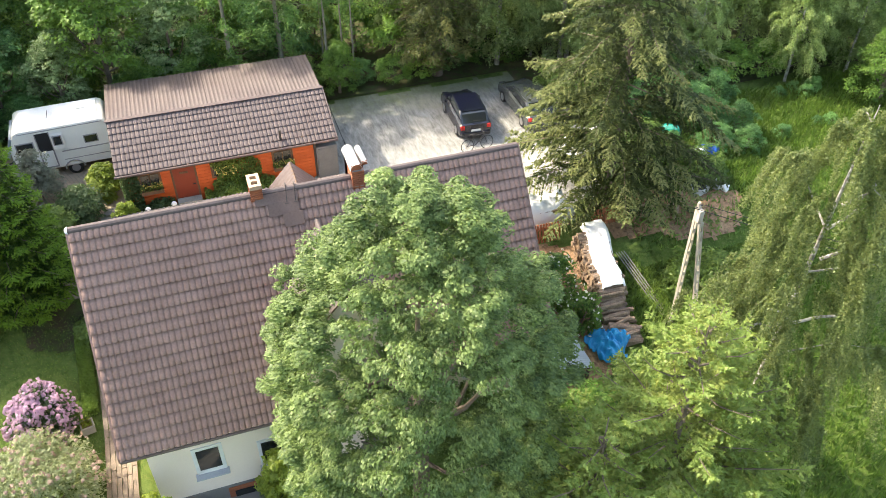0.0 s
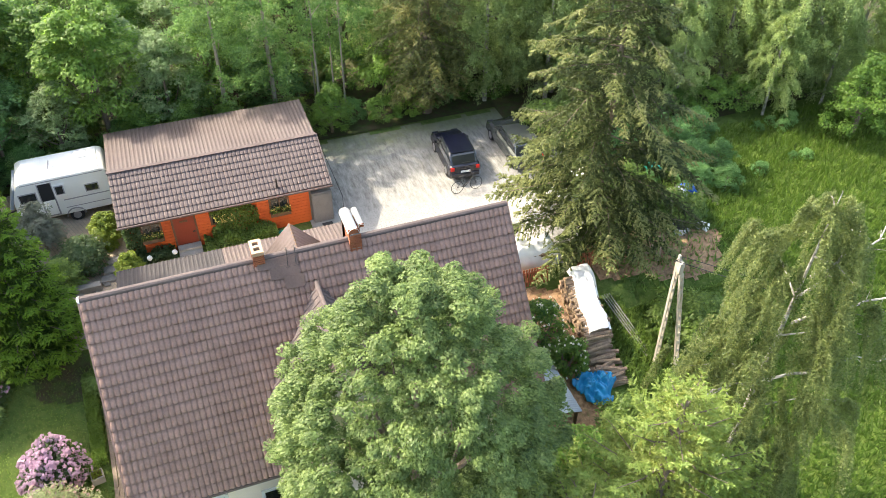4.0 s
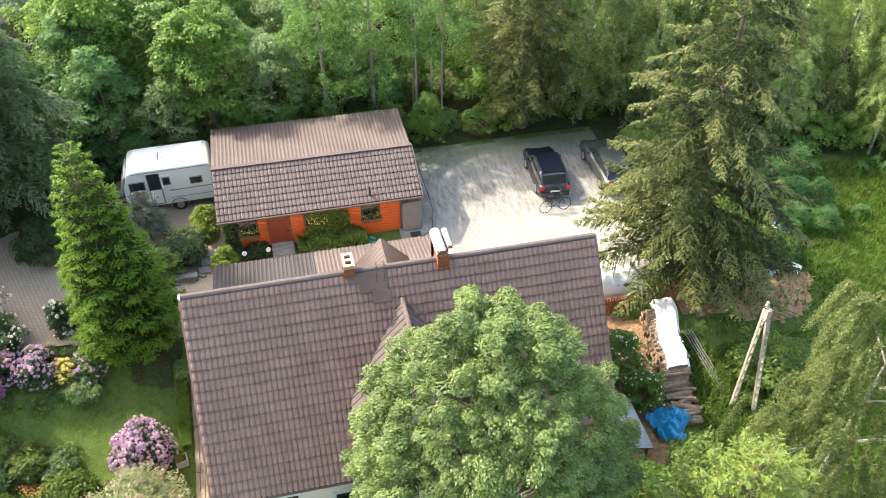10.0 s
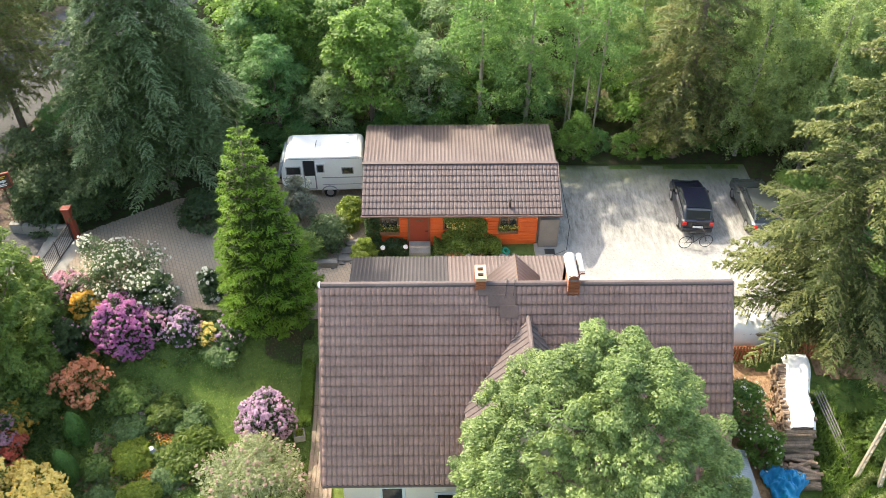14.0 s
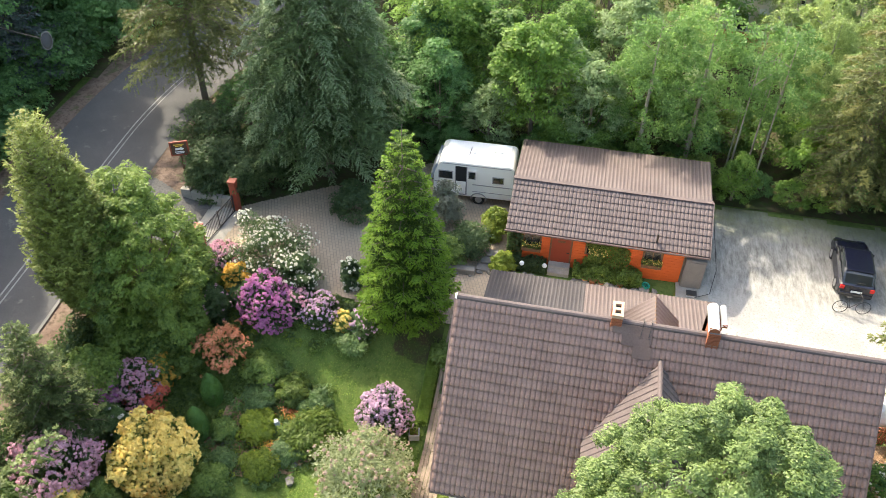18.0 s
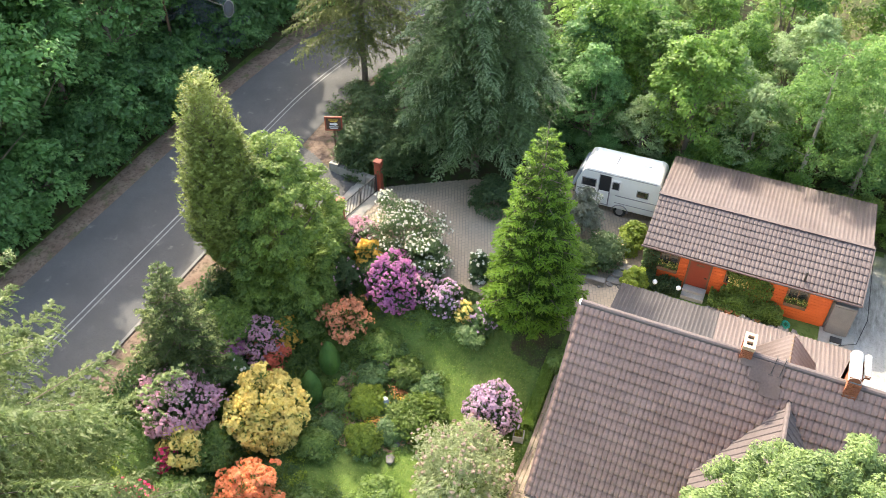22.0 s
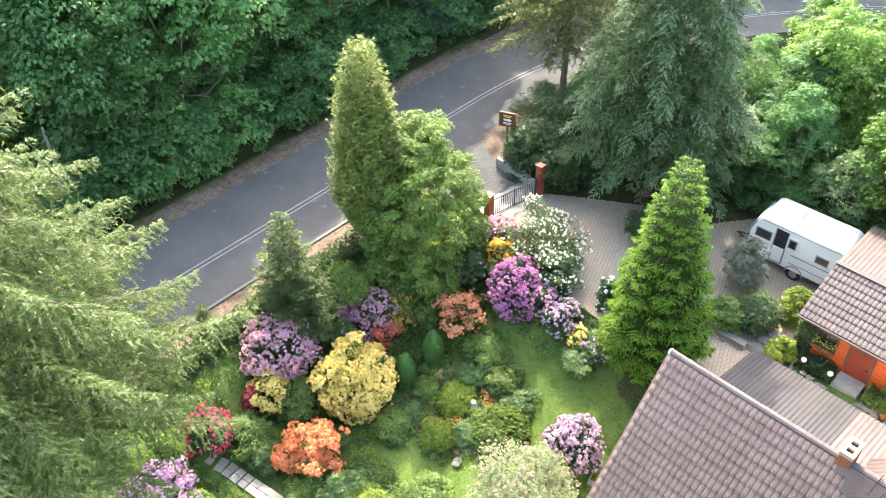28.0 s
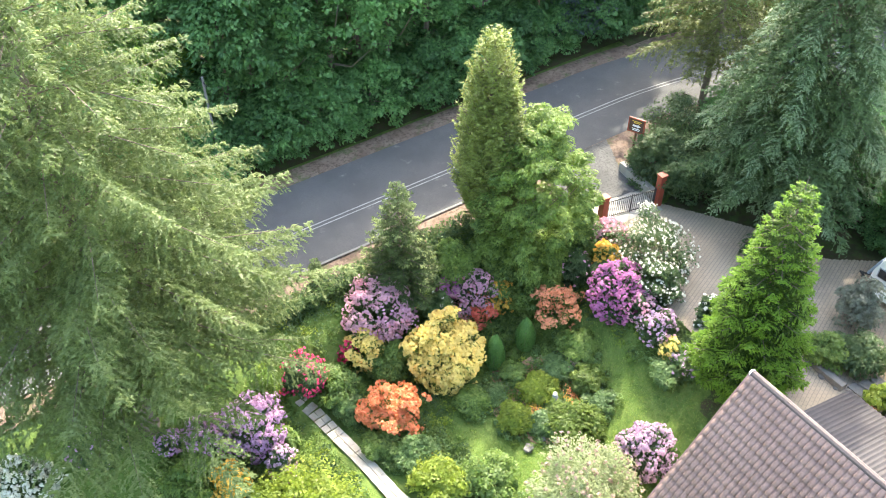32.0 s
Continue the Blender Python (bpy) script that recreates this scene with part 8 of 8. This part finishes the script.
    for i in range(3):
        part("step", box((0.0 + 0.15 * i, 8.55 + i * 0.45, 0.0 + 0.1 * i), (1.1, 0.46, 0.24), 0.03), M_STONE, w)
    part("wall_block", box((-1.2, 8.1, 0.1), (1.3, 0.35, 0.4), 0.03), M_STONE, w)
    part("wall_block", box((-2.2, 8.15, 0.1), (0.7, 0.35, 0.36), 0.03), M_STONE, w)
    cb = thing("cable_hose", "dark cable hanging along the shed's side", "cable")
    part("cable", tube_bm([([(10.35, 12.6, 2.6), (10.6, 11.4, 1.6), (10.85, 10.2, 0.6), (10.6, 9.0, 0.12), (9.9, 8.6, 0.12)], 0.018, 5)]), M_IRON, cb)


def build_rockery():
    """Low perennials and flower spots between the rock-garden bushes, and bed planting along the borders."""
    r = np.random.default_rng(35)
    beds = [(-7.4, -1.2, 2.2, 2.4, G_BLUEGR, 0.25), (-9.3, 0.5, 2.0, 1.4, G_SHRUB, 0.3), (-9.3, -8.6, 3.0, 1.2, G_BLUEGR, 0.5), (-7.2, -6.9, 2.6, 1.6, G_SHRUB, 0.55),
            (-5.0, -7.4, 2.4, 1.6, G_SHRUB, 0.5), (-12.2, -8.2, 2.4, 1.6, G_SHRUB, 0.6), (-7.7, 4.3, 5.0, 1.2, G_RHODO, 0.5), (-13.6, -3.9, 2.2, 2.0, G_SHRUB, 0.7),
            (-12.2, 2.2, 3.0, 1.6, G_RHODO, 0.6), (-11.9, -1.0, 1.6, 2.4, G_SHRUB, 0.5), (-13.3, -12.0, 2.0, 1.8, G_SHRUB, 0.6), (-5.6, -10.9, 2.6, 1.4, G_LIME, 0.5), (-10.4, -11.6, 2.4, 0.9, G_SHRUB, 0.4), (-9.0, -13.6, 2.4, 1.6, G_LIME, 0.8), (-6.5, -13.4, 3.0, 2.0, G_SHRUB, 0.9), (-4.3, -10.4, 3.0, 2.0, G_LIME, 0.8)]
    for i, (x, y, w, d, m, h) in enumerate(beds):
        t = thing("perennials", "patch of mixed low perennials in the garden bed", "perennials", kind="stuff")
        n = int(1700 * w * d / 2)
        a, q = r.random(n) * 2 * math.pi, np.sqrt(r.random(n))
        X, Y = x + q * np.cos(a) * w / 2, y + q * np.sin(a) * d / 2
        Z = np.array([land(u, v) for u, v in zip(X, Y)]) + h * r.random(n) * (0.35 + 0.65 * np.abs(np.sin(X * 3.1 + i) * np.cos(Y * 2.7))) + 0.03
        P = np.stack([X, Y, Z], 1)
        L = 0.12 * (0.6 + 0.8 * r.random(n))
        V, F = leaves(P, ball(r, n) * 0.8 + [0, 0, 0.9], ball(r, n), L * 1.1, L * 0.65, tri=True)
        part("foliage", mesh_np("foliage", V, F, m), None, t)
    def inside(x, y, poly):
        c = False
        for (xa, ya), (xb, yb) in zip(poly, poly[1:] + poly[:1]):
            if (ya > y) != (yb > y) and x < (xb - xa) * (y - ya) / (yb - ya) + xa:
                c = not c
        return c

    regions = [[(-17.2, -12), (-13.8, -9.6), (-9, -8.9), (-4.5, -7.6), (-5.4, -5.9), (-8.6, -5.6), (-11.3, -4.0), (-11.9, 0), (-12.6, 2.4), (-15.8, 2.2), (-16.8, -4)],
               [(-10.6, -2.6), (-9.4, -4.0), (-6.2, -3.6), (-5.0, -1.6), (-5.6, 0.3), (-8.4, 1.5), (-9.9, 0.6)],
               [(-12.8, 2.6), (-10, 2.4), (-7.4, 2.2), (-5.0, 2.9), (-4.8, 4.6), (-12.6, 4.8)],
               [(-14.8, -11.6), (-12.6, -10.8), (-7.4, -10.0), (-4, -9), (-3.5, -11.5), (-8, -14.6), (-10, -13.6), (-12.8, -14.6)]]
    kinds = [G_SHRUB, G_BLUEGR, G_SHRUB, G_RHODO, G_LIME]
    for poly in regions:
        xs, ys = [p[0] for p in poly], [p[1] for p in poly]
        piles = [[] for _ in kinds]
        for _ in range(int((max(xs) - min(xs)) * (max(ys) - min(ys)) * 9)):
            x, y = min(xs) + (max(xs) - min(xs)) * r.random(), min(ys) + (max(ys) - min(ys)) * r.random()
            if not inside(x, y, poly):
                continue
            k = int((noise.noise((x * 0.9, y * 0.9, 3)) * 0.9 + 0.5 + 0.25 * r.random()) * 5) % 5
            w, h = 0.18 + 0.16 * r.random(), 0.15 + 0.35 * r.random()
            D = ball(r, 34)
            D[:, 2] = np.abs(D[:, 2])
            piles[k].append(np.array([x, y, land(x, y) + 0.05]) + D * [w, w, h] * (0.6 + 0.4 * r.random((34, 1))))
        for k, q in enumerate(piles):
            if not q:
                continue
            P = np.concatenate(q)
            t = thing("perennials", "carpet of mixed low green perennials in the bed", "perennials", kind="stuff")
            L = (0.1 if k != 1 else 0.08) * (0.6 + 0.8 * r.random(len(P)))
            V, F = leaves(P, ball(r, len(P)) * 0.7 + [0, 0, 0.9], ball(r, len(P)), L * 1.15, L * 0.6, tri=True)
            part("foliage", mesh_np("foliage", V, F, kinds[k]), None, t)
    for i, (x, y, m) in enumerate(((-7.2, -0.4, P_ORANGE), (-6.9, -0.65, P_GOLD), (-7.5, -2.1, P_GOLD), (-7.25, -2.35, P_ORANGE), (-11.0, -7.1, P_GOLD), (-11.8, -8.6, P_GOLD), (-8.4, 0.6, P_CREAM))):
        t = thing("bedding_flowers", "small tuft of bright bedding flowers", "flowers", spot(x, y), "bedding flowers")
        P = r.normal(size=(90, 3)) * [0.22, 0.16, 0.04] + [0, 0, 0.4]
        V, F = leaves(P, ball(r, len(P)) + [0, 0, 1.0], ball(r, len(P)), 0.08, 0.07)
        part("blossoms", mesh_np("blossoms", V, F, m), None, t)
        P = r.normal(size=(120, 3)) * [0.22, 0.18, 0.1] + [0, 0, 0.2]
        V, F = leaves(P, ball(r, len(P)) + [0, 0, 0.8], ball(r, len(P)), 0.1, 0.05)
        part("foliage", mesh_np("foliage", V, F, G_SHRUB), None, t)
    j = thing("garden_jug", "blue-grey glazed jug among the rock plants", "garden ornament", spot(-7.6, -1.05))
    part("vessel", tube_bm([([(0, 0, 0), (0, 0, 0.15), (0, 0, 0.35), (0, 0, 0.5), (0, 0, 0.55)], [0.1, 0.16, 0.17, 0.09, 0.11], 14)]), M_COVER, j)


def build_grass():
    """Tall meadow grass, weeds and short lawn blades: one object each."""
    r = np.random.default_rng(45)

    def field(name, label, regions, m, L, W, lean):
        P = []
        for x0, x1, y0, y1, n in regions:
            q = r.random((n, 2)) * [x1 - x0, y1 - y0] + [x0, y0]
            P.append(q)
        q = np.concatenate(P)
        Z = np.array([land(a, b) for a, b in q]) + 0.06
        ln = L * (0.5 + r.random(len(q)))
        T = np.stack([r.normal(size=len(q)) * lean, r.normal(size=len(q)) * lean, np.ones(len(q))], 1)
        P = np.stack([q[:, 0], q[:, 1], Z + ln * 0.4], 1)
        V, F = leaves(P, ball(r, len(P)) * [1, 1, 0.3], T, ln, W, tri=True)
        t = thing(name, label, "grass", kind="stuff")
        part("blades", mesh_np("blades", V, F, m), None, t)

    field("meadow_grass", "tall sunlit meadow grass and weeds", ((20.5, 46, -24, -3, 36000), (27, 46, -3, 10, 22000)), G_MEADOW, 0.42, 0.075, 0.5)
    field("weeds", "dense weeds beside the soil and the spruce", ((20.6, 26, -3.2, -0.5, 9000), (22.8, 29, 3.9, 8.5, 9000), (15, 20, -8.5, -5.0, 6000), (19.2, 20.6, -5.5, 0.2, 2200), (21, 28, 0.0, 3.2, 700)), G_SHRUB, 0.36, 0.1, 0.7)
    field("lawn_grass", "short mown lawn grass", ((-12, -0.9, -7, 4, 26000), (-13, -6, -24, -13, 14000)), G_GRASS, 0.09, 0.03, 0.6)


build_paths()
build_shed_front()
build_rockery()
build_grass()


# ---- house beyond the wood ----
def build_far_house():
    h = thing("distant_house", "pale house with orange trim beyond the wood", "house", pose(14.6, 38.5, -0.2, 0, 0, -8))
    part("wall", box((0, 0, 2.9), (10.5, 6.5, 6.0), 0.02), M_WALL, h)
    part("plinth", box((0, -3.3, 0.6), (10.6, 0.12, 1.3), 0.01), M_BRICK, h, "orange brick plinth")
    for x in (-3.6, -1.0, 2.2, 4.2):
        for z in (1.9, 4.4):
            w = part("window", box((x, -3.27, z), (1.2, 0.1, 1.3), 0.01), M_WHITE, h)
            part("pane", box((x, -3.33, z), (1.0, 0.02, 1.1)), M_GLASS, w)
    part("balcony", box((2.6, -4.0, 2.95), (5.0, 1.5, 0.25), 0.02), M_WHITE, h, "white balcony slab")
    for s in (-1, 1):
        part("roof", box((0, s * 1.9, 7.2), (11.4, 4.9, 0.15), 0.0, Matrix.Rotation(radians(-35 * s), 4, "X")), M_ROOF, h)


build_far_house()
